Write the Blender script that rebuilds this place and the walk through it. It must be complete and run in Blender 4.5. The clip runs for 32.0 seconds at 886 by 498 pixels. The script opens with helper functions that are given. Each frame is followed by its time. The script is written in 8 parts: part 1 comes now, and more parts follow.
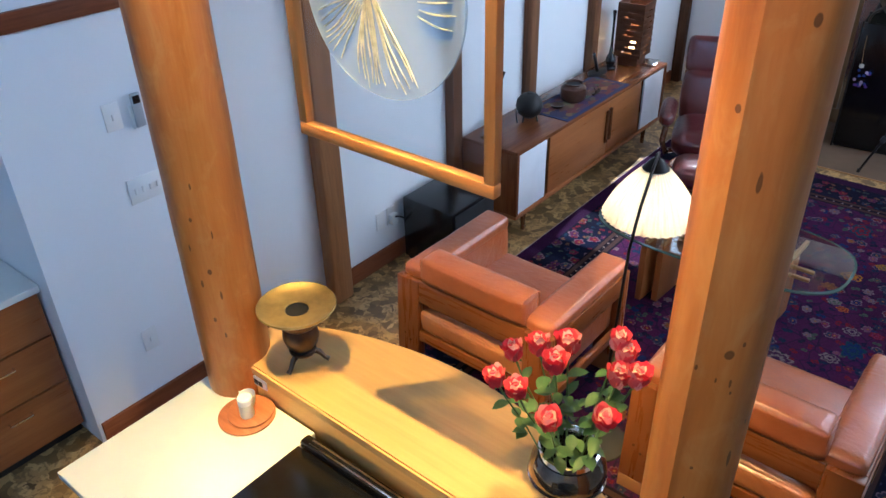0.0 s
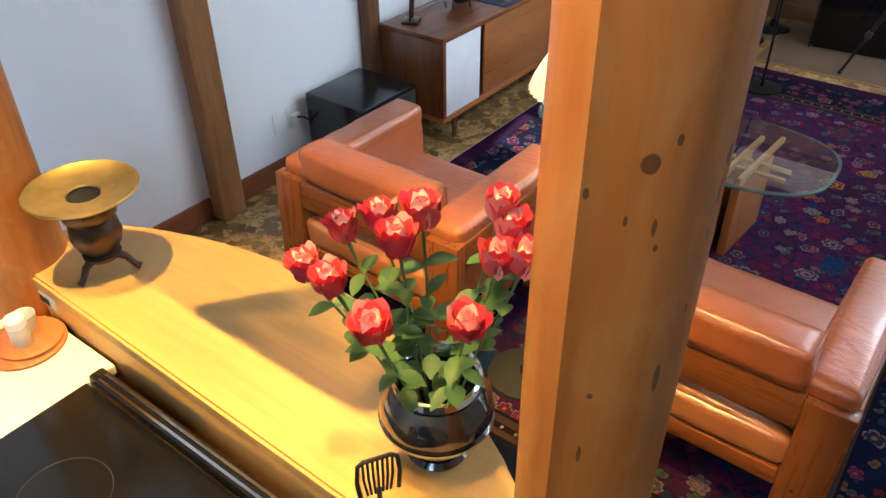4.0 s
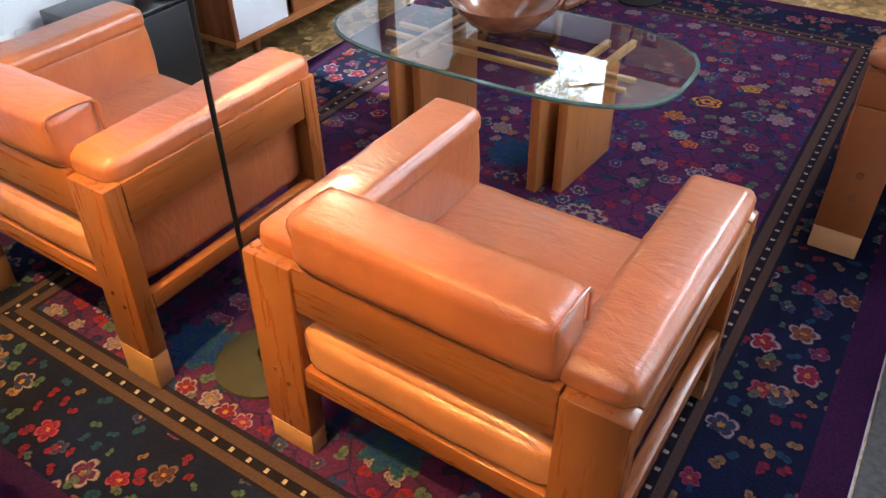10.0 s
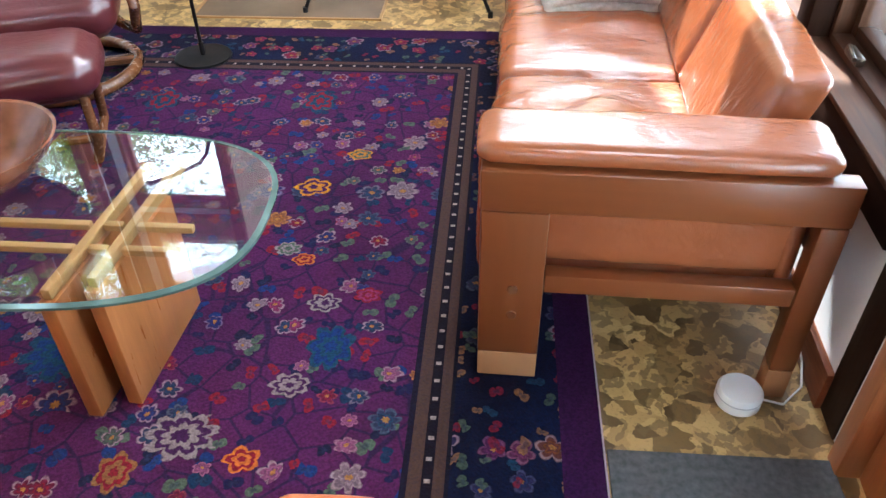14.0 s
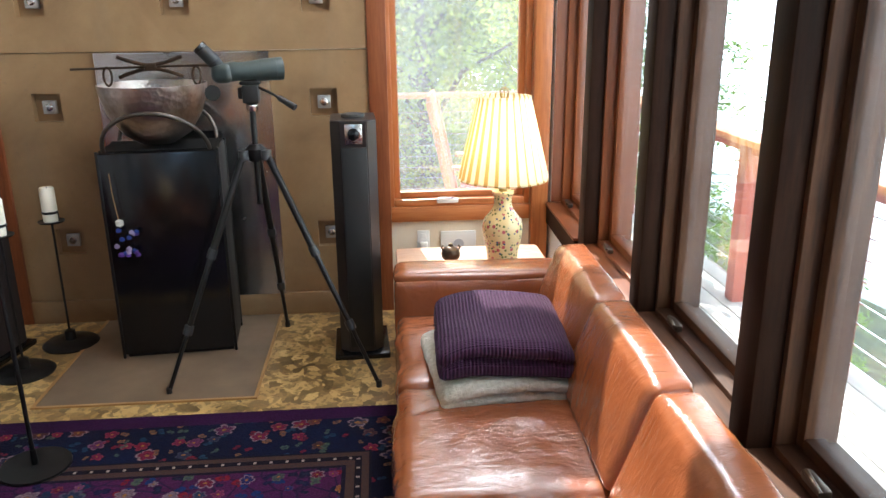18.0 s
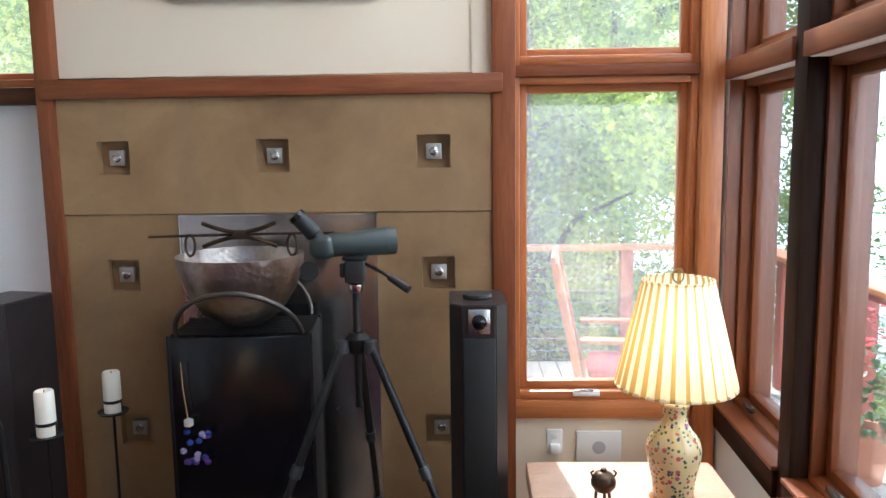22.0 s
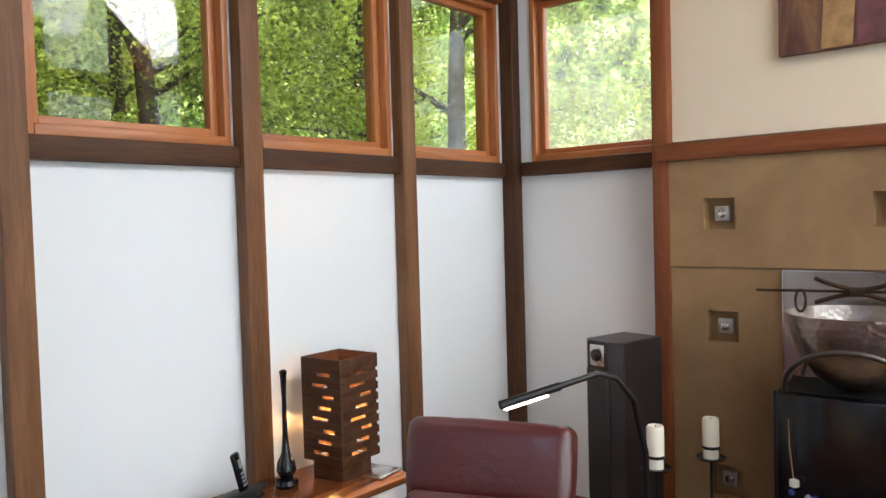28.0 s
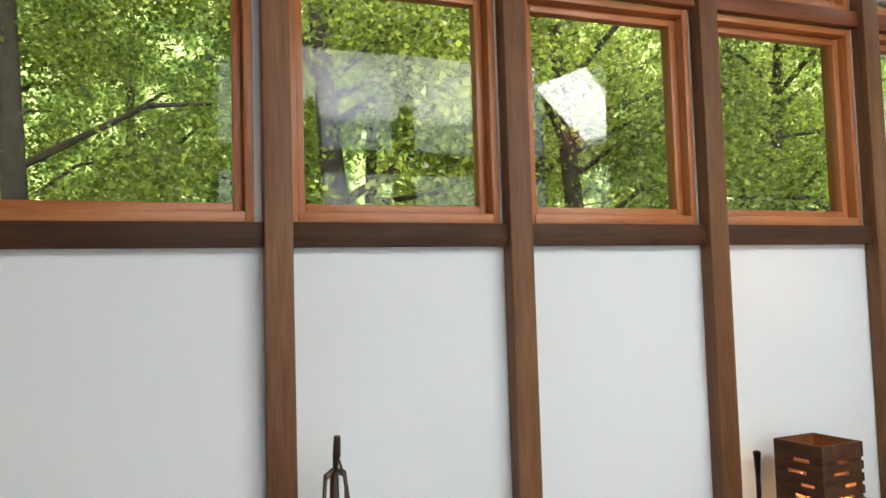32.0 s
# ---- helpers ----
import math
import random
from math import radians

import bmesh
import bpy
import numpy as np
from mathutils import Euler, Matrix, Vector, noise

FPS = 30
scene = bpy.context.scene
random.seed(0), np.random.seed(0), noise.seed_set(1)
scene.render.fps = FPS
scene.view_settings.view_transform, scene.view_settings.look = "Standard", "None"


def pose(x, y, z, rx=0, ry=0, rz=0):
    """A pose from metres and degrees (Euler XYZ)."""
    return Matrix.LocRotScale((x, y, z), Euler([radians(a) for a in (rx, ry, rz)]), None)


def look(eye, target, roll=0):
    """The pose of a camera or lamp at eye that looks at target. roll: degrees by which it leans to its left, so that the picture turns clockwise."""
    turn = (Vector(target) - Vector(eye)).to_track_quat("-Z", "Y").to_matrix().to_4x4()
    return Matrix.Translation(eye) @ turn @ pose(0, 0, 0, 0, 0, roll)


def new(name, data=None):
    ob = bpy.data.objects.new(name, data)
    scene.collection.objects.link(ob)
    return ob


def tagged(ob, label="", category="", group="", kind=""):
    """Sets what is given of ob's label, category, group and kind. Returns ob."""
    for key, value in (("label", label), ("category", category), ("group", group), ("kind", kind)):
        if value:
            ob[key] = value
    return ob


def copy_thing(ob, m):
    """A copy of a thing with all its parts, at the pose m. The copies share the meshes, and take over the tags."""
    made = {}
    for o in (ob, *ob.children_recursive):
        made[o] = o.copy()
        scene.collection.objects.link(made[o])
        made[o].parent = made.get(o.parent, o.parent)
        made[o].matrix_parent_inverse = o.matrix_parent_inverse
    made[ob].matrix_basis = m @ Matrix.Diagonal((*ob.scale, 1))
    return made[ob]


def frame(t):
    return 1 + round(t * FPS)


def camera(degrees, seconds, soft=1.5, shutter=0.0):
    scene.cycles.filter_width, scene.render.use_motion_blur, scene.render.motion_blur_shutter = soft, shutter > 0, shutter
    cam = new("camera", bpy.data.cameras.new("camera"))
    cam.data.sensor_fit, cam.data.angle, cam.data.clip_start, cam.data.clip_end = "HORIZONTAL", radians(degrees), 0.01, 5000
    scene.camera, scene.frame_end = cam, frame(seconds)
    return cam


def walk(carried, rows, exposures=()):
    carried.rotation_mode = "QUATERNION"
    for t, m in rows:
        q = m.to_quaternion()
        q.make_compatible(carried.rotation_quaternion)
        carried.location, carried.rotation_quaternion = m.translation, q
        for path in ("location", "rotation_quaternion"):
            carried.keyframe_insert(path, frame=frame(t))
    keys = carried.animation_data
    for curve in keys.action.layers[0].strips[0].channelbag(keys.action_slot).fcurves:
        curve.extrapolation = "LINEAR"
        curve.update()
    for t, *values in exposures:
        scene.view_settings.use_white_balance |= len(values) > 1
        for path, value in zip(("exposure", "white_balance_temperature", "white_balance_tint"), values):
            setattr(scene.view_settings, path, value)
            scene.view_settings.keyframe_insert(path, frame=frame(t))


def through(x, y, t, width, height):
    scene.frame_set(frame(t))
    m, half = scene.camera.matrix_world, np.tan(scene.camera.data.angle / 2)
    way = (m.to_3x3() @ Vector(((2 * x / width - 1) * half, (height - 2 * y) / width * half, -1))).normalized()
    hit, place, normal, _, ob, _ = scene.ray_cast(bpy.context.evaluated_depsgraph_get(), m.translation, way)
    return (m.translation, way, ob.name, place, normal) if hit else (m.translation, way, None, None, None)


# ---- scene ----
# camera and its walk: seconds, eye, target, roll in degrees
cam = camera(60.1, 32.0)
PATH = [
    (0, (-0.036, 0.291, 2.725), (-1.119, 1.598, 1.667), -1.4),
    (0.5, (-0.043, 0.403, 2.689), (-1.027, 1.766, 1.606), -1.4),
    (1, (-0.031, 0.484, 2.654), (-0.904, 1.914, 1.561), -1.1),
    (1.5, (-0.031, 0.585, 2.565), (-0.8, 2.069, 1.466), -1.0),
    (2, (-0.035, 0.656, 2.512), (-0.759, 2.143, 1.387), -1.5),
    (2.5, (-0.115, 0.722, 2.385), (-0.836, 2.207, 1.255), -0.5),
    (4.5, (-0.11, 0.976, 2.082), (-1.161, 2.203, 0.904), -1.2),
    (5, (-0.011, 1.104, 2.02), (-1.08, 2.312, 0.838), -1.4),
    (5.5, (-0.016, 1.212, 1.937), (-1.085, 2.413, 0.747), -1.4),
    (6, (-0.052, 1.339, 1.904), (-1.116, 2.541, 0.71), -1.5),
    (6.5, (-0.054, 1.434, 1.889), (-1.091, 2.656, 0.692), -1.3),
    (7, (-0.038, 1.484, 1.839), (-1.006, 2.757, 0.639), -1.2),
    (7.5, (0.009, 1.543, 1.78), (-0.929, 2.833, 0.574), -1.3),
    (8, (0.078, 1.598, 1.731), (-0.84, 2.894, 0.515), -1.4),
    (8.5, (0.094, 1.599, 1.729), (-0.806, 2.901, 0.506), -1.1),
    (9, (0.091, 1.618, 1.732), (-0.797, 2.919, 0.499), -1.1),
    (9.5, (0.119, 1.667, 1.694), (-0.761, 2.97, 0.456), -1.2),
    (10, (0.113, 1.768, 1.603), (-0.756, 3.074, 0.362), -1.2),
    (10.5, (0.083, 1.891, 1.544), (-0.759, 3.203, 0.291), -1.1),
    (11, (0.078, 1.994, 1.506), (-0.678, 3.351, 0.246), -0.9),
    (11.5, (0.071, 2.137, 1.428), (-0.617, 3.529, 0.167), -1.1),
    (12, (0.087, 2.352, 1.382), (-0.577, 3.75, 0.115), -1.1),
    (12.5, (0.051, 2.5, 1.39), (-0.59, 3.902, 0.116), -0.8),
    (13, (0.019, 2.623, 1.427), (-0.475, 4.082, 0.152), -0.6),
    (13.5, (0.008, 2.686, 1.463), (-0.266, 4.21, 0.198), -0.8),
    (14, (0.043, 2.758, 1.507), (-0.084, 4.309, 0.251), -0.9),
    (14.5, (0.071, 2.827, 1.566), (0.056, 4.411, 0.346), 0.2),
    (15, (0.059, 2.868, 1.6), (0.09, 4.534, 0.494), 0.3),
    (15.5, (0.055, 2.886, 1.623), (0.109, 4.634, 0.652), -0.0),
    (17.5, (0.045, 3.17, 1.645), (0.176, 5.063, 1.013), -0.5),
    (18, (0.039, 3.298, 1.629), (0.192, 5.202, 1.039), -0.6),
    (18.5, (0.088, 3.482, 1.633), (0.256, 5.391, 1.061), -0.9),
    (19, (0.103, 3.623, 1.626), (0.282, 5.54, 1.086), -0.8),
    (19.5, (0.049, 3.729, 1.619), (0.231, 5.654, 1.108), -0.6),
    (20, (-0.035, 3.834, 1.651), (0.147, 5.764, 1.158), -0.6),
    (20.5, (-0.081, 3.899, 1.664), (0.1, 5.838, 1.21), -0.7),
    (21, (-0.076, 3.997, 1.712), (0.084, 5.954, 1.33), -0.8),
    (21.5, (-0.08, 4.071, 1.717), (0.023, 6.046, 1.417), -0.8),
    (22, (-0.111, 4.097, 1.722), (-0.183, 6.079, 1.463), -0.8),
    (22.5, (-0.132, 4.101, 1.728), (-0.397, 6.07, 1.496), -0.9),
    (23, (-0.169, 4.079, 1.732), (-0.624, 6.015, 1.515), -0.9),
    (23.5, (-0.176, 4.062, 1.7), (-0.789, 5.956, 1.509), -0.9),
    (24, (-0.16, 4.061, 1.695), (-0.875, 5.919, 1.514), -0.9),
    (24.5, (-0.169, 4.05, 1.688), (-0.92, 5.895, 1.517), -0.8),
    (25, (-0.185, 4.033, 1.68), (-0.987, 5.858, 1.52), -0.8),
    (25.5, (-0.215, 4.005, 1.676), (-1.104, 5.79, 1.523), -0.8),
    (26, (-0.223, 3.989, 1.675), (-1.25, 5.699, 1.53), -0.9),
    (26.5, (-0.223, 3.979, 1.675), (-1.377, 5.607, 1.542), -1.0),
    (28.5, (-0.349, 3.91, 1.719), (-1.691, 5.392, 1.668), -1.9),
    (29, (-0.376, 3.879, 1.728), (-1.761, 5.321, 1.716), -2.0),
    (29.5, (-0.403, 3.83, 1.745), (-1.882, 5.175, 1.772), -1.9),
    (30, (-0.387, 3.801, 1.752), (-1.984, 5.005, 1.806), -1.8),
    (30.5, (-0.373, 3.763, 1.756), (-2.064, 4.829, 1.831), -1.9),
    (31, (-0.381, 3.727, 1.747), (-2.146, 4.662, 1.847), -1.9),
    (31.5, (-0.384, 3.665, 1.747), (-2.212, 4.467, 1.868), -1.8),
    (32, (-0.386, 3.617, 1.764), (-2.257, 4.313, 1.887), -1.7),
]
EXPOSURES = [
    (0.0, 0.62, 5150, 12),
    (3.0, 0.98, 5450, 11),
    (5.0, 0.77, 6100, 10),
    (6.0, 1.35, 6300, 10),
    (10.0, 1.55, 5800, 11),
    (13.0, 2.14, 5700, 8),
    (14.0, 2.29, 5700, 7),
    (15.0, 2.00, 5750, 7),
    (16.5, 1.79, 5950, 7),
    (18.0, 1.22, 6200, 8),
    (20.5, 1.02, 6050, 9),
    (21.5, 0.86, 5900, 10),
    (22.5, 0.84, 5800, 11),
    (23.5, 1.10, 5850, 12),
    (26.0, 0.94, 6150, 14),
    (29.0, 0.84, 6800, 11),
    (32.0, 0.70, 6900, 10),
]


walk(cam, [(t, look(eye, target, roll)) for t, eye, target, roll in PATH], EXPOSURES)

# ---- light ----
SUN_WAY = Vector((0.14, -1.0, -1.10)).normalized()
world = bpy.data.worlds.new("sky")
scene.world = world
world.use_nodes = True
wn = world.node_tree
sky = wn.nodes.new("ShaderNodeTexSky")
sky.sky_type = "NISHITA"
sky.sun_disc = False
sky.sun_elevation = math.asin(-SUN_WAY.z)
sky.sun_rotation = math.atan2(-SUN_WAY.x, -SUN_WAY.y)
sky.air_density, sky.dust_density = 1.0, 1.5
wn.links.new(sky.outputs[0], wn.nodes["Background"].inputs[0])
wn.nodes["Background"].inputs[1].default_value = 0.15


def lamp(name, kind, energy, colour, m, **more):
    """A lamp of that kind at the pose m."""
    data = bpy.data.lights.new(name, kind)
    data.energy, data.color = energy, colour
    for key, value in more.items():
        if key == "size":
            data.size = value
        elif key == "size_y":
            data.shape, data.size_y = "RECTANGLE", value
        elif key == "angle":
            data.angle = value
        elif key == "radius":
            data.shadow_soft_size = value
        elif key == "spot":
            data.spot_size, data.spot_blend = value, 0.35
    ob = new(name, data)
    ob.matrix_world = m
    return ob


lamp("sun", "SUN", 5.0, (1.0, 0.95, 0.86), look((0, 0, 20), Vector((0, 0, 20)) + SUN_WAY), angle=radians(0.5))
# sky light at the high windows; the north and kitchen lamps are added fill
lamp("clerestory_west", "AREA", 6.5, (0.80, 0.90, 1.0), look((-2.97, 4.6, 3.74), (-1.2, 4.6, 2.2)), size=3.0, size_y=0.42)
lamp("clerestory_east", "AREA", 28.0, (0.93, 0.97, 1.0), look((0.80, 5.6, 3.66), (-1.6, 5.6, 1.4)), size=2.8, size_y=0.66)
# added fill in an unseen upper window, to brighten sofa and rug
lamp("clerestory_north", "AREA", 32.0, (0.93, 0.97, 1.0), look((0.465, 7.40, 3.52), (-0.1, 5.2, 0.6)), size=0.68, size_y=0.78)
# no opening here: blue fill added to brighten the kitchen wall
lamp("clerestory_kitchen", "AREA", 42.0, (0.45, 0.70, 1.0), look((-0.2, -1.2, 3.2), (-3.05, -0.45, 2.6)), size=2.4, size_y=0.8)
# warm ceiling spots over the bar and the chairs
lamp("bar_spot", "SPOT", 300.0, (1.0, 0.66, 0.17), look((-1.745, 1.385, 3.75), (-1.70, 1.60, 0.9)), spot=radians(46), radius=0.018)
lamp("bar_spot_east", "SPOT", 300.0, (1.0, 0.66, 0.17), look((-0.95, 1.375, 3.75), (-0.93, 1.60, 0.9)), spot=radians(44), radius=0.018)
lamp("chair_spot", "SPOT", 28.0, (1.0, 0.66, 0.34), look((-0.75, 2.2, 3.75), (-0.72, 2.75, 0.6)), spot=radians(36), radius=0.05)
lamp("hearth_spot", "SPOT", 16.0, (1.0, 0.72, 0.42), look((-0.9, 5.6, 3.95), (-0.95, 7.45, 1.9)), spot=radians(70), radius=0.04)
lamp("log_spot", "SPOT", 110.0, (1.0, 0.60, 0.22), look((-0.78, 0.62, 3.75), (-0.40, 1.40, 1.5)), spot=radians(40), radius=0.05)

# ---- materials ----


class Nodes:
    """A node material under way."""

    def __init__(self, name, rough=0.5, metal=0.0):
        self.mat = bpy.data.materials.new(name)
        self.mat.use_nodes = True
        self.tree = self.mat.node_tree
        self.bsdf = self.tree.nodes["Principled BSDF"]
        self.out = self.tree.nodes["Material Output"]
        self.set(self.bsdf, "Roughness", rough)
        self.set(self.bsdf, "Metallic", metal)

    def set(self, node, key, value):
        if hasattr(value, "is_output"):
            self.tree.links.new(value, node.inputs[key])
        else:
            node.inputs[key].default_value = value

    def add(self, kind, **inputs):
        node = self.tree.nodes.new("ShaderNode" + kind)
        for key, value in inputs.items():
            self.set(node, key.replace("_", " "), value)
        return node

    def math(self, op, a, b=0.0, c=0.0):
        node = self.tree.nodes.new("ShaderNodeMath")
        node.operation = op
        for n, v in enumerate((a, b, c)):
            self.set(node, n, v)
        return node.outputs[0]

    def coords(self, scale=(1, 1, 1), random_shift=False, which="Object"):
        place = self.add("TexCoord").outputs[which]
        if random_shift:
            info = self.add("ObjectInfo").outputs["Random"]
            shift = self.add("VectorMath", **{})
            shift.operation = "SCALE"
            shift.inputs[0].default_value = (17.0, 9.0, 13.0)
            self.set(shift, "Scale", info)
            plus = self.add("VectorMath")
            plus.operation = "ADD"
            self.set(plus, 0, place)
            self.set(plus, 1, shift.outputs[0])
            place = plus.outputs[0]
        return self.add("Mapping", Vector=place, Scale=scale).outputs[0]

    def noise(self, vector, scale, detail=4.0, rough=0.55, distort=0.0):
        return self.add("TexNoise", Vector=vector, Scale=scale, Detail=detail, Roughness=rough, Distortion=distort).outputs["Fac"]

    def ramp(self, fac, *stops):
        node = self.tree.nodes.new("ShaderNodeValToRGB")
        self.set(node, 0, fac)
        marks = node.color_ramp.elements
        while len(marks) < len(stops):
            marks.new(0.5)
        for mark, (at, colour) in zip(marks, stops):
            mark.position = at
            mark.color = (*colour, 1.0) if hasattr(colour, "__len__") else (colour, colour, colour, 1.0)
        return node.outputs[0]

    def mix(self, fac, a, b, blend="MIX"):
        node = self.tree.nodes.new("ShaderNodeMix")
        node.data_type, node.blend_type = "RGBA", blend
        self.set(node, 0, fac)
        for key, v in ((6, a), (7, b)):
            self.set(node, key, v if hasattr(v, "is_output") else (*v, 1.0))
        return node.outputs[2]

    def colour(self, value):
        self.set(self.bsdf, "Base Color", value if hasattr(value, "is_output") else (*value, 1.0))
        return self

    def bump(self, height, strength=0.2, distance=0.01):
        node = self.add("Bump", Strength=strength, Distance=distance, Height=height)
        self.set(self.bsdf, "Normal", node.outputs[0])
        return self


made_materials = {}


def wood(kind, axis="z"):
    """Wood with its grain along an axis: (dark, mid, light, roughness, grain)."""
    key = (kind, axis)
    if key in made_materials:
        return made_materials[key]
    dark, mid, light, rough, grain = {
        "teak": ((0.24, 0.080, 0.022), (0.32, 0.112, 0.032), (0.40, 0.150, 0.046), 0.30, 22),
        "oak_frame": ((0.22, 0.062, 0.013), (0.25, 0.074, 0.016), (0.29, 0.092, 0.020), 0.28, 15),
        # backlit look of the east window wood put into these two colours
        "cedar_backlit": ((0.11, 0.028, 0.008), (0.17, 0.046, 0.013), (0.23, 0.068, 0.020), 0.38, 30),
        "fir_backlit": ((0.010, 0.004, 0.002), (0.021, 0.008, 0.004), (0.036, 0.014, 0.007), 0.6, 34),
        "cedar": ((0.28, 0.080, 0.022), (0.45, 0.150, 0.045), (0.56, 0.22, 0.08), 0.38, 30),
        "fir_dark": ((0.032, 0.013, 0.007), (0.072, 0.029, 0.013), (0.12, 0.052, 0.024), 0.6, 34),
        "fir_red": ((0.12, 0.034, 0.014), (0.21, 0.062, 0.024), (0.29, 0.10, 0.04), 0.42, 30),
        "bar": ((0.54, 0.285, 0.075), (0.63, 0.345, 0.095), (0.69, 0.40, 0.125), 0.38, 16),
        "rosewood": ((0.085, 0.026, 0.010), (0.17, 0.056, 0.020), (0.25, 0.092, 0.034), 0.22, 24),
        "strip": ((0.30, 0.155, 0.052), (0.36, 0.195, 0.070), (0.42, 0.24, 0.095), 0.45, 24),
        "sofa_frame": ((0.150, 0.040, 0.010), (0.168, 0.046, 0.012), (0.19, 0.054, 0.015), 0.34, 14),
        "frame_pine": ((0.38, 0.125, 0.022), (0.50, 0.185, 0.036), (0.58, 0.25, 0.060), 0.35, 22),
        "post_gold": ((0.20, 0.085, 0.028), (0.32, 0.145, 0.052), (0.42, 0.21, 0.085), 0.5, 28),
        "pine": ((0.50, 0.27, 0.09), (0.62, 0.37, 0.14), (0.70, 0.45, 0.19), 0.45, 22),
        "deck": ((0.46, 0.43, 0.39), (0.62, 0.585, 0.54), (0.70, 0.665, 0.61), 0.75, 30),
        "rail_red": ((0.26, 0.050, 0.030), (0.36, 0.075, 0.045), (0.44, 0.11, 0.06), 0.55, 26),
        "fir_mid": ((0.10, 0.040, 0.018), (0.18, 0.080, 0.036), (0.26, 0.125, 0.06), 0.5, 30),
        "walnut": ((0.060, 0.022, 0.010), (0.12, 0.044, 0.018), (0.19, 0.075, 0.03), 0.24, 24),
    }[kind]
    n = Nodes(f"{kind}_{axis}", rough)
    if kind.startswith("fir_"):
        n.set(n.bsdf, "Specular IOR Level", 0.1 if kind == "fir_backlit" else 0.25)
    long = 0.07
    scale = tuple(long if a == axis else 1.0 for a in "xyz")
    at = n.coords(scale, random_shift=True)
    wide = n.noise(at, grain * 0.35, 3.0, 0.6, 0.6)
    fine = n.noise(at, grain * 3.2, 5.0, 0.62, 0.3)
    both = n.math("ADD", n.math("MULTIPLY", wide, 0.62), n.math("MULTIPLY", fine, 0.42))
    base = n.ramp(both, (0.34, dark), (0.50, mid), (0.68, light))
    blot = n.noise(n.coords((1, 1, 1), True), 2.3, 2.0)
    n.colour(n.mix(n.ramp(blot, (0.35, 0.0), (0.75, 0.32)), base, dark))
    n.set(n.bsdf, "Roughness", n.math("ADD", n.math("MULTIPLY", fine, 0.22), rough - 0.1))
    n.bump(fine, 0.12, 0.003)
    made_materials[key] = n.mat
    return n.mat


def log_wood(knots=()):
    """Peeled, oiled log: vertical figure, knots and short dark checks. knots: place (x, y, z), width, height."""
    n = Nodes("peeled_log", 0.36)
    at = n.coords((1, 1, 0.10), True)
    wide = n.noise(at, 9.0, 3.0, 0.55, 0.8)
    fine = n.noise(at, 60.0, 4.0, 0.6, 0.2)
    mottle = n.noise(n.coords((1, 1, 0.45), True), 14.0, 4.0, 0.6, 1.2)
    base = n.ramp(n.math("ADD", n.math("MULTIPLY", wide, 0.7), n.math("MULTIPLY", fine, 0.3)),
                  (0.30, (0.36, 0.100, 0.014)), (0.52, (0.50, 0.165, 0.027)), (0.74, (0.58, 0.235, 0.050)))
    base = n.mix(n.ramp(mottle, (0.50, 0.0), (0.72, 0.42)), base, (0.62, 0.31, 0.09))
    plain_base = base
    cells = n.add("TexVoronoi", Vector=n.coords((1, 1, 0.55), True), Scale=6.5, Randomness=1.0)
    pick = n.add("SeparateColor", Color=cells.outputs["Color"])
    ring = n.math("LESS_THAN", pick.outputs[0], 0.34)
    spot = n.ramp(cells.outputs["Distance"], (0.05, 1.0), (0.11, 0.75), (0.17, 0.0))
    base = n.mix(n.math("MULTIPLY", spot, ring), base, (0.085, 0.030, 0.012))
    nick = n.add("TexVoronoi", Vector=n.coords((1.0, 1.0, 0.22), True), Scale=11.0, Randomness=1.0)
    some = n.math("LESS_THAN", n.add("SeparateColor", Color=nick.outputs["Color"]).outputs[1], 0.24)
    mark = n.ramp(nick.outputs["Distance"], (0.05, 0.85), (0.11, 0.0))
    base = n.mix(n.math("MULTIPLY", mark, some), base, (0.15, 0.05, 0.016))
    if knots:
        base = plain_base
    here = n.add("TexCoord").outputs["Object"]
    rough_edge = n.noise(n.coords(), 45.0, 3.0)
    for (kx, ky, kz), kw, kh in knots:
        off = n.add("VectorMath")
        off.operation = "SUBTRACT"
        n.set(off, 0, here)
        off.inputs[1].default_value = (kx, ky, kz)
        squash = n.add("VectorMath")
        squash.operation = "MULTIPLY"
        n.set(squash, 0, off.outputs[0])
        squash.inputs[1].default_value = (1 / kw, 1 / kw, 1 / kh)
        far = n.add("VectorMath")
        far.operation = "LENGTH"
        n.set(far, 0, squash.outputs[0])
        reach = n.math("MULTIPLY_ADD", rough_edge, 0.7, n.math("SUBTRACT", far.outputs["Value"], 0.35))
        base = n.mix(n.ramp(reach, (0.0, 0.78), (0.50, 0.80), (0.72, 0.86), (0.88, 0.62), (1.0, 0.0)), base, (0.085, 0.030, 0.010))
    n.colour(base)
    n.bump(n.math("ADD", n.math("MULTIPLY", mottle, 0.6), fine), 0.12, 0.006)
    return n.mat


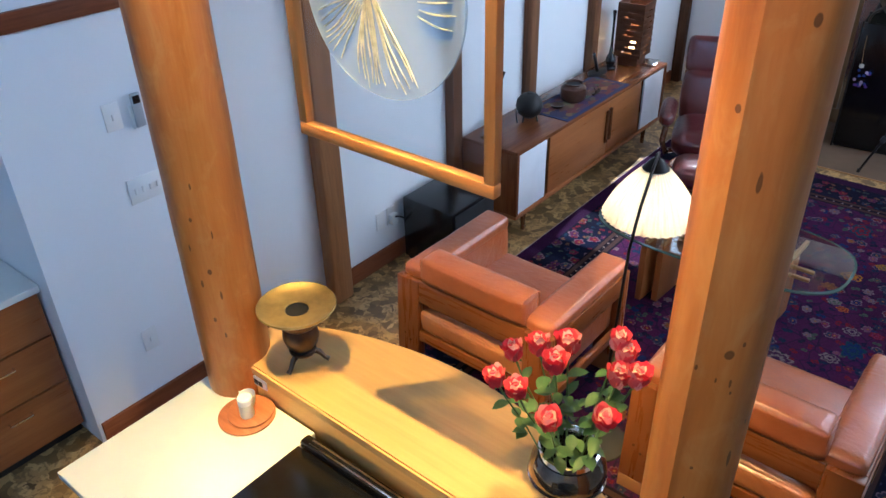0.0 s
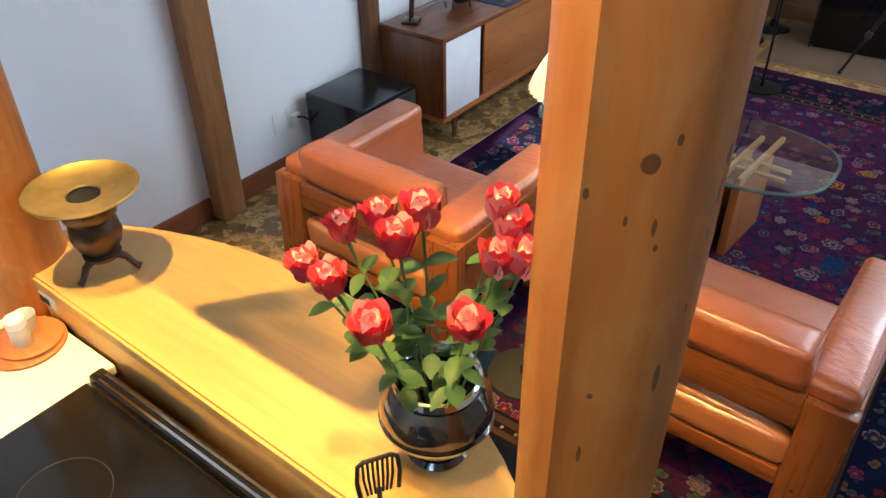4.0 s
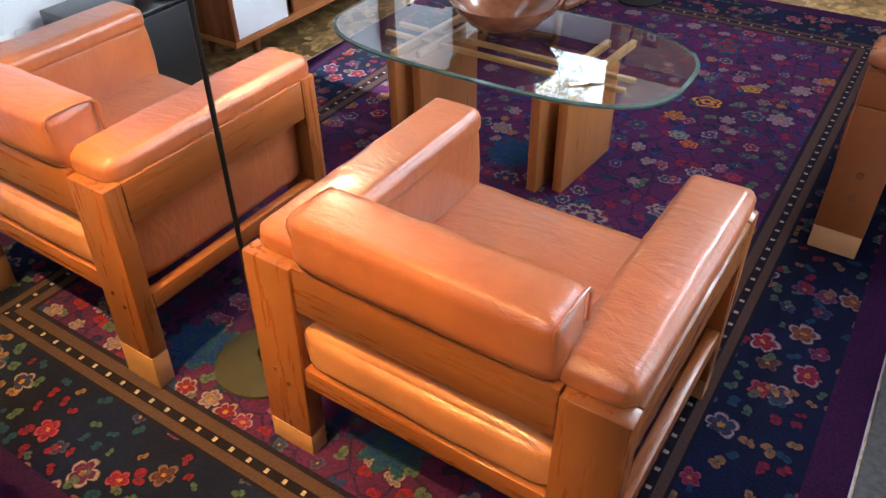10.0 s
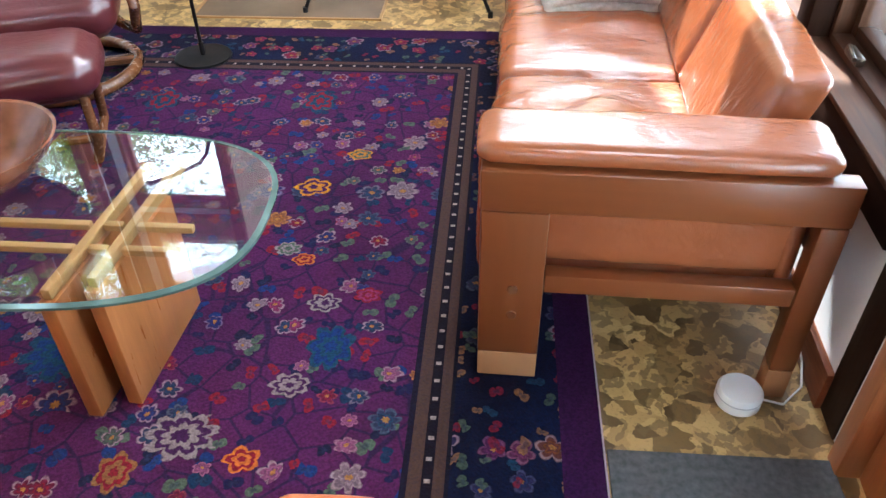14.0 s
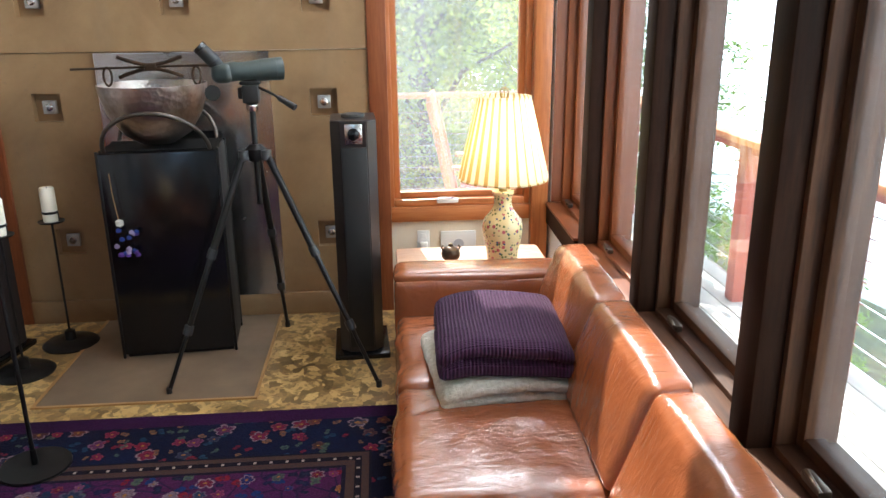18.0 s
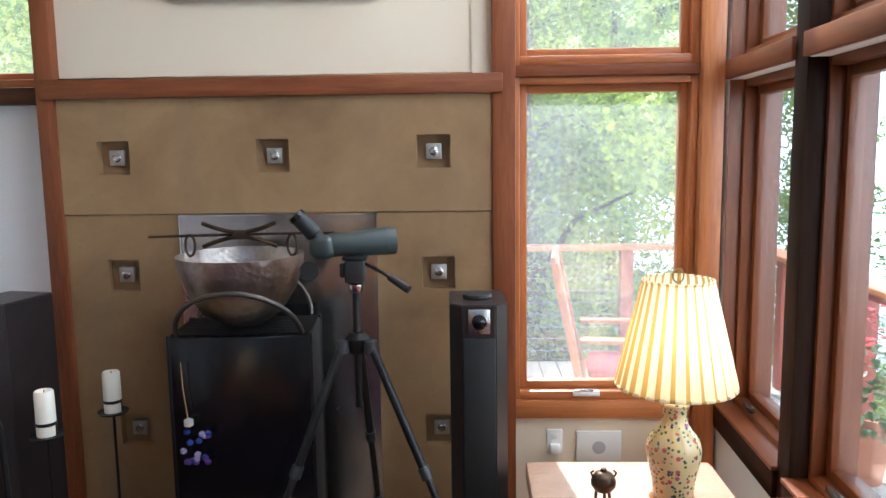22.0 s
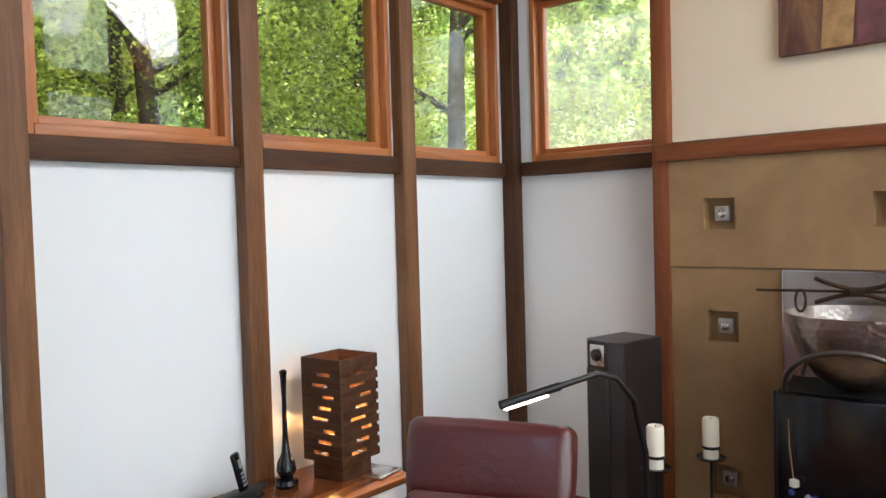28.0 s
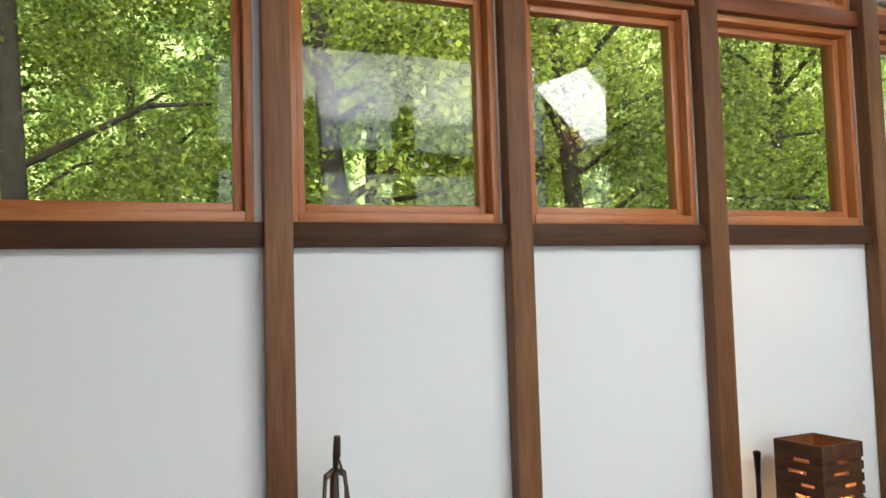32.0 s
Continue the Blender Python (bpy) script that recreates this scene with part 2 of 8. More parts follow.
def leather(name, dark, light, rough=0.30, folds=1.5):
    n = Nodes(name, rough)
    n.set(n.bsdf, "Specular IOR Level", 0.7)
    n.set(n.bsdf, "Coat Weight", 0.35)
    n.set(n.bsdf, "Coat Roughness", 0.2)
    at = n.coords(which="Object")
    patch = n.noise(at, 5.0, 3.0, 0.6)
    pores = n.add("TexVoronoi", Vector=at, Scale=420.0).outputs["Distance"]
    crease = n.noise(n.coords((1.0, 2.2, 1.0)), 16.0, 4.0, 0.6, 1.4)
    fold = n.noise(n.coords((0.8, 2.0, 1.0), True), 6.5, 2.0, 0.5, 2.2)
    n.colour(n.mix(n.ramp(crease, (0.30, 0.30), (0.48, 0.0)), n.ramp(patch, (0.3, dark), (0.72, light)), dark))
    n.set(n.bsdf, "Roughness", n.math("ADD", n.math("MULTIPLY", patch, 0.06), rough - 0.02))
    n.bump(n.math("ADD", n.math("MULTIPLY", pores, 0.06), n.math("ADD", n.math("MULTIPLY", crease, 0.45), n.math("MULTIPLY", fold, folds))), 0.42, 0.012)
    return n.mat


def plain(name, colour, rough=0.5, metal=0.0, vary=0.12, scale=6.0, bump=0.06):
    n = Nodes(name, rough, metal)
    at = n.coords(random_shift=True)
    a = n.noise(at, scale, 5.0)
    low = tuple(c * (1 - vary) for c in colour)
    high = tuple(min(1.0, c * (1 + vary)) for c in colour)
    n.colour(n.ramp(a, (0.3, low), (0.7, high)))
    n.set(n.bsdf, "Roughness", n.math("ADD", n.math("MULTIPLY", n.noise(at, scale * 5), 0.16), rough - 0.08))
    if bump:
        n.bump(n.noise(at, scale * 22, 4.0), bump, 0.004)
    return n.mat


def plaster(name, colour):
    n = Nodes(name, 0.85)
    at = n.coords()
    big, fine = n.noise(at, 1.1, 3.0), n.noise(at, 55.0, 5.0, 0.6)
    n.colour(n.ramp(big, (0.3, tuple(c * 0.965 for c in colour)), (0.7, colour)))
    n.bump(n.math("ADD", fine, n.math("MULTIPLY", n.noise(at, 9.0), 1.2)), 0.10, 0.004)
    return n.mat


def concrete():
    n = Nodes("cast_concrete", 0.62)
    at = n.coords()
    cloud = n.noise(at, 1.7, 5.0, 0.62, 0.4)
    grain = n.noise(at, 34.0, 5.0, 0.65)
    streak = n.noise(n.coords((2.2, 2.2, 0.5)), 3.2, 3.0)
    base = n.ramp(cloud, (0.28, (0.20, 0.112, 0.050)), (0.52, (0.29, 0.172, 0.080)), (0.74, (0.37, 0.240, 0.120)))
    base = n.mix(n.ramp(streak, (0.5, 0.0), (0.75, 0.3)), base, (0.19, 0.135, 0.085))
    base = n.mix(n.ramp(grain, (0.62, 0.0), (0.74, 0.3)), base, (0.12, 0.085, 0.055))
    n.colour(base)
    n.bump(grain, 0.14, 0.004)
    return n.mat


def cork():
    """Cork planks: pale bark flakes of uneven outline in darker binder."""
    n = Nodes("cork_floor", 0.34)
    at = n.coords()
    warp = n.add("TexNoise", Vector=at, Scale=14.0, Detail=3.0)
    bend = n.add("VectorMath")
    bend.operation = "SCALE"
    n.set(bend, 0, warp.outputs["Color"])
    bend.inputs["Scale"].default_value = 0.085
    moved = n.add("VectorMath")
    moved.operation = "ADD"
    n.set(moved, 0, at)
    n.set(moved, 1, bend.outputs[0])
    cells = n.add("TexVoronoi", Vector=moved.outputs[0], Scale=19.0, Randomness=1.0)
    tone = n.add("SeparateColor", Color=cells.outputs["Color"]).outputs[0]
    flake = n.ramp(tone, (0.0, (0.11, 0.062, 0.022)), (0.30, (0.22, 0.130, 0.046)), (0.55, (0.42, 0.26, 0.095)), (1.0, (0.58, 0.38, 0.15)))
    small = n.add("TexVoronoi", Vector=moved.outputs[0], Scale=56.0)
    bits = n.add("SeparateColor", Color=small.outputs["Color"]).outputs[1]
    base = n.mix(n.math("MULTIPLY", n.math("GREATER_THAN", bits, 0.66), 0.62), flake, (0.17, 0.108, 0.045))
    base = n.mix(n.ramp(n.noise(at, 120.0, 3.0), (0.55, 0.0), (0.75, 0.4)), base, (0.09, 0.055, 0.025))
    n.colour(base)
    n.bump(n.noise(at, 90.0, 4.0), 0.08, 0.003)
    return n.mat


def glass_pane(name, tint=(1, 1, 1), ior=1.45, film=0.0):
    n = Nodes(name)
    clear = n.add("BsdfTransparent", Color=(*tint, 1))
    gloss = n.add("BsdfGlossy", Roughness=0.0)
    facing = n.add("LayerWeight", Blend=0.5).outputs["Facing"]
    base = ((ior - 1) / (ior + 1)) ** 2
    blend = n.add("MixShader", Fac=n.math("MULTIPLY_ADD", n.math("POWER", facing, 4.0), 0.9, base))
    n.set(blend, 1, clear.outputs[0])
    n.set(blend, 2, gloss.outputs[0])
    if film:
        dust = n.add("BsdfTranslucent", Color=(0.9, 0.95, 1.0, 1))
        veil = n.add("MixShader", Fac=n.math("MULTIPLY", n.ramp(n.noise(n.coords(), 3.0, 4.0), (0.3, 0.7), (0.7, 1.3)), film))
        n.set(veil, 1, blend.outputs[0])
        n.set(veil, 2, dust.outputs[0])
        blend = veil
    n.set(n.out, "Surface", blend.outputs[0])
    return n.mat


def glow(name, colour, strength):
    n = Nodes(name)
    n.colour(colour)
    n.set(n.bsdf, "Emission Color", (*colour, 1))
    n.set(n.bsdf, "Emission Strength", strength)
    return n.mat


def shade_cloth(name, colour, through=0.55, glowing=0.0, folds=0):
    n = Nodes(name, 0.8)
    weave = n.noise(n.coords((1, 1, 1)), 160.0, 2.0)
    tone = n.ramp(weave, (0.3, tuple(c * 0.93 for c in colour)), (0.7, colour))
    # dimmer light through doubled folds, put into the colour as dark bands
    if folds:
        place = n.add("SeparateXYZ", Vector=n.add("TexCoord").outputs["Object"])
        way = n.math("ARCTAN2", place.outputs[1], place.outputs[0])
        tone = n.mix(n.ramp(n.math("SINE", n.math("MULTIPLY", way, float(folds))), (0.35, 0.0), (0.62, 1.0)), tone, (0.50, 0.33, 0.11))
    n.colour(tone)
    pass_on = n.add("BsdfTranslucent", Color=tone)
    blend = n.add("MixShader", Fac=through)
    n.set(blend, 1, n.bsdf.outputs[0])
    n.set(blend, 2, pass_on.outputs[0])
    n.set(n.out, "Surface", blend.outputs[0])
    if glowing:
        n.set(n.bsdf, "Emission Color", (*colour, 1))
        n.set(n.bsdf, "Emission Strength", glowing)
    return n.mat


def leaf_green(name, dark, light, through=0.45):
    n = Nodes(name, 0.5)
    pick = n.add("NewGeometry").outputs["Random Per Island"]
    tone = n.ramp(pick, (0.0, dark), (0.55, tuple((a + b) / 2 for a, b in zip(dark, light))), (1.0, light))
    n.colour(tone)
    pass_on = n.add("BsdfTranslucent", Color=n.mix(0.5, tone, (0.42, 0.52, 0.07)))
    blend = n.add("MixShader", Fac=through)
    n.set(blend, 1, n.bsdf.outputs[0])
    n.set(blend, 2, pass_on.outputs[0])
    n.set(n.out, "Surface", blend.outputs[0])
    return n.mat


WHITE = plaster("white_plaster", (0.82, 0.83, 0.84))
CREAM = plaster("cream_plaster", (0.74, 0.64, 0.50))
CEILING = plaster("ceiling_paint", (0.34, 0.23, 0.14))
CONCRETE = concrete()
CORK = cork()
PANE = glass_pane("window_glass", ior=1.32, film=0.012)
# sunlit copy of the glass: glare put in as more film and gloss
SUNNY_PANE = glass_pane("sunlit_window_glass", ior=1.75, film=0.07)
CLEAR = glass_pane("clear_glass")
PALE_TAN = leather("pale_tan_leather", (0.42, 0.145, 0.046), (0.52, 0.20, 0.07))
TAN = leather("tan_leather", (0.38, 0.098, 0.028), (0.49, 0.150, 0.046), 0.32, 0.7)
SOFA_TAN = leather("sofa_leather", (0.25, 0.068, 0.022), (0.32, 0.094, 0.032), 0.24, 0.9)
BURGUNDY = leather("burgundy_leather", (0.075, 0.011, 0.012), (0.105, 0.016, 0.016), 0.30, 0.25)
BLACK = plain("black_lacquer", (0.006, 0.006, 0.007), 0.20, vary=0.2, bump=0.0)
BLACK_MATT = plain("black_matt", (0.009, 0.0085, 0.0085), 0.55)
BLACK_METAL = plain("black_metal", (0.022, 0.021, 0.021), 0.38, 0.7)
STEEL = plain("brushed_steel", (0.56, 0.54, 0.52), 0.24, 1.0, 0.1, 3.0, 0.02)
CHROME = plain("chrome", (0.75, 0.75, 0.76), 0.12, 1.0, 0.05, 4.0, 0.0)
BRASS = plain("aged_brass", (0.36, 0.235, 0.070), 0.46, 0.75, 0.35, 9.0)
BRONZE = plain("dark_bronze", (0.075, 0.050, 0.034), 0.34, 0.8, 0.4, 12.0)
WHITE_PLASTIC = plain("white_plastic", (0.80, 0.80, 0.78), 0.4, vary=0.03, bump=0.0)
COUNTER = plain("white_laminate", (0.83, 0.80, 0.72), 0.34, vary=0.03, bump=0.01)
CARD = plain("tan_card", (0.34, 0.155, 0.060), 0.75)
WAX = plain("ivory_wax", (0.80, 0.74, 0.62), 0.5, vary=0.06)

# ---- shapes ----


def bm_of():
    return bmesh.new()


def box(bm, x0, x1, y0, y1, z0, z1, bevel=0.0, segments=2):
    """A box between two corners, with rounded edges."""
    made = bmesh.ops.create_cube(bm, size=1.0)["verts"]
    for v in made:
        v.co = Vector(((x0 + x1) / 2 + v.co.x * (x1 - x0), (y0 + y1) / 2 + v.co.y * (y1 - y0), (z0 + z1) / 2 + v.co.z * (z1 - z0)))
    if bevel:
        edges = {e for v in made for e in v.link_edges}
        bmesh.ops.bevel(bm, geom=list(edges), offset=bevel, segments=segments, affect="EDGES", profile=0.5)
    return bm


def boxes(*rows, bevel=0.0):
    bm = bm_of()
    for row in rows:
        box(bm, *row, bevel=bevel)
    return bm


def lathe(profile, seg=32, at=(0, 0, 0), wobble=0.0, ring_shaped=False):
    """A turned solid from (radius, height) pairs; ring_shaped leaves its middle open."""
    bm = bm_of()
    rings = []
    for n, (r, z) in enumerate(profile):
        ring = []
        for k in range(seg):
            a = 2 * math.pi * k / seg
            rr = max(r, 1e-4) * (1 + wobble * noise.noise((math.cos(a) * 2, math.sin(a) * 2, z * 9 + n * 0.1)))
            ring.append(bm.verts.new((at[0] + rr * math.cos(a), at[1] + rr * math.sin(a), at[2] + z)))
        rings.append(ring)
    for a, b in zip(rings, rings[1:] + rings[:1] if ring_shaped else rings[1:]):
        for k in range(seg):
            bm.faces.new((a[k], a[(k + 1) % seg], b[(k + 1) % seg], b[k]))
    if ring_shaped:
        return bm
    for ring, flip in ((rings[0], True), (rings[-1], False)):
        bm.faces.new(ring[::-1] if flip else ring)
    return bm


def tube(points, radius, seg=10, bm=None, closed=False):
    """A bent rod along points; radius is one number or one for each point."""
    bm = bm or bm_of()
    pts = [Vector(p) for p in points]
    radii = radius if hasattr(radius, "__len__") else [radius] * len(pts)
    side = None
    rings = []
    for n, p in enumerate(pts):
        before, after = pts[max(n - 1, 0)], pts[min(n + 1, len(pts) - 1)]
        if closed:
            before, after = pts[n - 1], pts[(n + 1) % len(pts)]
        way = (after - before).normalized()
        if side is None:
            side = way.orthogonal().normalized()
        side = (side - way * side.dot(way)).normalized()
        up = way.cross(side)
        rings.append([bm.verts.new(p + radii[n] * (math.cos(a) * side + math.sin(a) * up)) for a in (2 * math.pi * k / seg for k in range(seg))])
    pairs = list(zip(rings, rings[1:])) + ([(rings[-1], rings[0])] if closed else [])
    for a, b in pairs:
        for k in range(seg):
            bm.faces.new((a[k], a[(k + 1) % seg], b[(k + 1) % seg], b[k]))
    if not closed:
        bm.faces.new(rings[0][::-1])
        bm.faces.new(rings[-1])
    return bm


def pad(x0, x1, y0, y1, z0, z1, round_by=0.035, puff=0.012, crease=0.004, cut=10, seed=0.0, ripple=0.0):
    """A leather or cloth cushion: a rounded, slightly swollen box with soft wrinkles."""
    bm = bm_of()
    size = Vector((x1 - x0, y1 - y0, z1 - z0))
    mid = Vector(((x0 + x1) / 2, (y0 + y1) / 2, (z0 + z1) / 2))
    bmesh.ops.create_cube(bm, size=1.0)
    bmesh.ops.subdivide_edges(bm, edges=bm.edges[:], cuts=cut, use_grid_fill=True)
    half = size / 2
    for v in bm.verts:
        q = v.co.copy()
        p = Vector((math.copysign(abs(2 * q.x) ** 0.75, q.x) * half.x, math.copysign(abs(2 * q.y) ** 0.75, q.y) * half.y, math.copysign(abs(2 * q.z) ** 0.75, q.z) * half.z))
        r = min(round_by, min(half) * 0.98)
        core = Vector([max(-h + r, min(h - r, c)) for c, h in zip(p, half)])
        off = p - core
        p = core + (off.normalized() * r if off.length > 1e-6 else off)
        u = [1 - (2 * c) ** 2 for c in q]
        for a in range(3):
            if abs(abs(q[a]) - 0.5) < 1e-4:
                others = [u[b] for b in range(3) if b != a]
                p[a] += math.copysign(puff * max(others[0], 0) * max(others[1], 0), q[a])
        w = p + mid
        wave = noise.noise((w.x * 7 + seed, w.y * 7, w.z * 7)) + 0.6 * noise.noise((w.x * 19, w.y * 19 + seed, w.z * 19))
        wave = crease * wave + ripple * noise.noise((w.x * 5 + seed, w.y * 34, w.z * 5)) + ripple * 0.5 * noise.noise((w.x * 8, w.y * 60 + seed, w.z * 8))
        v.co = w + p.normalized() * wave
    return bm


def rot(bm, angle, axis="Z", about=(0, 0, 0)):
    bmesh.ops.rotate(bm, verts=bm.verts[:], cent=about, matrix=Matrix.Rotation(radians(angle), 3, axis))
    return bm


def mesh_of(bm, name, material, smooth=None):
    bmesh.ops.recalc_face_normals(bm, faces=bm.faces[:])
    data = bpy.data.meshes.new(name)
    bm.to_mesh(data)
    bm.free()
    for m in material if hasattr(material, "__len__") else (material,):
        data.materials.append(m)
    if smooth is None or smooth:
        data.shade_smooth()
        data.set_sharp_from_angle(angle=radians(38))
    return data


def part(name, bm, material, parent, label=""):
    """One mesh under a thing or a part."""
    ob = new(name, mesh_of(bm, name, material))
    ob.parent = parent
    ob.matrix_parent_inverse = Matrix.Identity(4)
    return tagged(ob, label)


def thing(name, label, category, x=0.0, y=0.0, z=0.0, turn=0.0, group=""):
    """An empty at a thing's base, to parent its parts."""
    ob = new(name)
    ob.empty_display_size = 0.05
    ob.matrix_world = pose(x, y, z, 0, 0, turn)
    return tagged(ob, label, category, group)


def solid(name, bm, material, label, category, x=0.0, y=0.0, z=0.0, turn=0.0, group="", kind=""):
    """A thing that is one mesh."""
    ob = new(name, mesh_of(bm, name, material))
    ob.matrix_world = pose(x, y, z, 0, 0, turn)
    return tagged(ob, label, category, group, kind)


def structure(name, bm, material, label=""):
    return tagged(new(name, mesh_of(bm, name, material)), label, kind="structure")


def holed(bm, u0, u1, v0, v1, holes, lay):
    """Blocks that fill a rectangle but for its holes (u0, u1, v0, v1); lay makes one block."""
    us = sorted({u0, u1, *(h[0] for h in holes), *(h[1] for h in holes)})
    vs = sorted({v0, v1, *(h[2] for h in holes), *(h[3] for h in holes)})
    for a, b in zip(us, us[1:]):
        for c, d in zip(vs, vs[1:]):
            if not any(h[0] <= a and b <= h[1] and h[2] <= c and d <= h[3] for h in holes):
                lay(bm, a, b, c, d)
    met = {}
    for face in bm.faces:
        met.setdefault(tuple(round(c, 4) for c in face.calc_center_median()), []).append(face)
    bmesh.ops.delete(bm, geom=[face for pair in met.values() if len(pair) > 1 for face in pair], context="FACES")
    bmesh.ops.remove_doubles(bm, verts=bm.verts[:], dist=1e-5)
    return bm

# ---- large structure ----
WX, EX, NY, NE, TOP = -3.02, 0.87, 7.66, 7.45, 4.05
POSTS = (3.992, 4.886, 5.793, 6.718)
WEST_BAYS = ((2.92, 3.92), (4.036, 4.829), (4.944, 5.734), (5.853, 6.657), (6.783, 7.55))
EAST_BAYS = ((4.04, 4.865), (4.945, 5.75), (5.83, 6.58), (6.66, 7.38))
EAST_POSTS = (4.0, 4.905, 5.79, 6.62)

structure("floor", boxes((-4.7, 1.05, -1.7, 7.7, -0.12, 0.0)), CORK, "cork plank floor with large tan and brown flakes")


def lay_west(bm, a, b, c, d):
    box(bm, WX - 0.15, WX, a, b, c, d)


def lay_east(bm, a, b, c, d):
    box(bm, EX, EX + 0.15, a, b, c, d)


def lay_north(bm, a, b, c, d):
    box(bm, a, b, NY, NY + 0.15, c, d)


structure("wall_west", holed(bm_of(), 1.285, 7.65, 0.0, TOP, [(a, b, 2.0, 3.98) for a, b in WEST_BAYS], lay_west), WHITE, "white plaster wall between dark posts")
structure("wall_north", holed(bm_of(), WX, -1.0, 0.0, TOP, [(-2.85, -2.00, 2.03, 2.98), (-2.85, -2.00, 3.04, 3.95)], lay_north), WHITE, "white plaster wall beside the fireplace")
structure("wall_northeast", holed(bm_of(), -0.10, EX + 0.10, 0.0, TOP, [(0.075, 0.86, 0.60, 2.02), (0.075, 0.86, 2.07, 2.98), (0.075, 0.86, 3.06, 3.97)],
                                  lambda bm, a, b, c, d: box(bm, a, b, NE, NE + 0.15, c, d)), CREAM, "cream plaster wall under the corner window")
structure("wall_south", boxes((-4.7, 1.02, -1.85, -1.7, 0, TOP)), WHITE)
structure("wall_kitchen", boxes((-4.85, -4.7, -1.7, 1.52, 0, TOP), (-4.7, WX - 0.15, 1.285, 1.52, 0, TOP)), WHITE)
structure("ceiling", boxes((-4.85, 1.02, -1.85, 7.65, TOP, TOP + 0.12)), CEILING)
structure("wall_above_fireplace", boxes((-1.93, -0.02, 7.46, 7.64, 2.05, TOP)), CREAM, "cream plaster over the fireplace ledge")

# the east wall stands a little askew to the others
SLANT = Matrix.Translation((EX, 4.0, 0)) @ Matrix.Rotation(radians(-1.7), 4, "Z") @ Matrix.Translation((-EX, -4.0, 0))


def askew(ob):
    ob.matrix_world = SLANT @ ob.matrix_world
    return ob


askew(structure("wall_east", holed(bm_of(), -1.7, 7.65, 0.0, TOP,
                             [(a, b, v0, v1) for a, b in EAST_BAYS for v0, v1 in ((0.60, 1.99), (2.07, 3.98))] + [(3.02, 3.90, 0.0, 2.02)], lay_east), WHITE,
          "white plaster wall under tall windows"))

counts = {"window": 0}


def window(place, u0, u1, v0, v1, group):
    """A wooden window: four frame boards, four sash bars and a pane. place(u, v, w) gives a point, w into the wall."""
    counts["window"] += 1
    ob = tagged(new(f"window_{counts['window']}"), "cedar window with clear glass, darkened in colour for backlight" if place is at_east else "orange-stained cedar window with clear glass", kind="structure", group=group)

    def bar(name, a, b, c, d, w0, w1, axis, bevel=0.004):
        p, q = place(a, c, w0), place(b, d, w1)
        bm = bm_of()
        box(bm, min(p[0], q[0]), max(p[0], q[0]), min(p[1], q[1]), max(p[1], q[1]), min(p[2], q[2]), max(p[2], q[2]), bevel)
        # east frames are coloured for backlight, the nearer bays darkest
        part(name, bm, wood(("fir_dark" if u0 < 5.0 else "cedar_backlit") if place is at_east else "cedar", axis), ob)

    level = "y" if place(1, 0, 0)[1] - place(0, 0, 0)[1] else "x"
    f, s = 0.030, 0.034
    bar("frame_jamb", u0, u0 + f, v0, v1, -0.012, 0.14, "z")
    bar("frame_jamb", u1 - f, u1, v0, v1, -0.012, 0.14, "z")
    bar("frame_head", u0 + f, u1 - f, v1 - f, v1, -0.012, 0.14, level)
    bar("frame_sill", u0 + f, u1 - f, v0, v0 + f + 0.008, -0.016, 0.14, level)
    a, b, c, d = u0 + f, u1 - f, v0 + f + 0.008, v1 - f
    bar("sash_stile", a, a + s, c, d, 0.035, 0.085, "z")
    bar("sash_stile", b - s, b, c, d, 0.035, 0.085, "z")
    bar("sash_rail", a + s, b - s, c, c + s, 0.035, 0.085, level)
    bar("sash_rail", a + s, b - s, d - s, d, 0.035, 0.085, level)
    p, q = place(a + s - 0.004, c + s - 0.004, 0.058), place(b - s + 0.004, d - s + 0.004, 0.062)
    bm = bm_of()
    box(bm, min(p[0], q[0]), max(p[0], q[0]), min(p[1], q[1]), max(p[1], q[1]), p[2], q[2])
    pane = part("pane", bm, SUNNY_PANE if group == "north windows" else PANE, ob)
    pane.visible_shadow = False
    return askew(ob) if place is at_east else ob


def at_west(u, v, w):
    return (WX - w, u, v)


def at_east(u, v, w):
    return (EX + 0.07 + w, u, v)


def at_north(u, v, w):
    return (u, NY + w, v)


def at_northeast(u, v, w):
    return (u, NE + w, v)


for a, b in WEST_BAYS:
    window(at_west, a, b, 2.03, 2.95, "west windows")
    window(at_west, a, b, 3.03, 3.98, "west transoms")
for a, b in EAST_BAYS:
    window(at_east, a, b, 0.60, 1.99, "east windows")
    window(at_east, a, b, 2.07, 2.98, "east transoms")
    window(at_east, a, b, 3.06, 3.97, "east transoms")
    askew(structure("trim_mullion", boxes((EX + 0.088, EX + 0.14, a + 0.004, b - 0.004, 2.982, 3.058)), wood("fir_dark", "y")))
window(at_north, -2.85, -2.00, 2.03, 2.98, "north windows")
window(at_north, -2.85, -2.00, 3.04, 3.95, "north windows")
window(at_northeast, 0.075, 0.86, 0.60, 2.02, "north windows")
window(at_northeast, 0.075, 0.86, 2.07, 2.98, "north windows")
# unseen top window, added to hold the north fill lamp
window(at_northeast, 0.075, 0.86, 3.06, 3.97, "north windows")

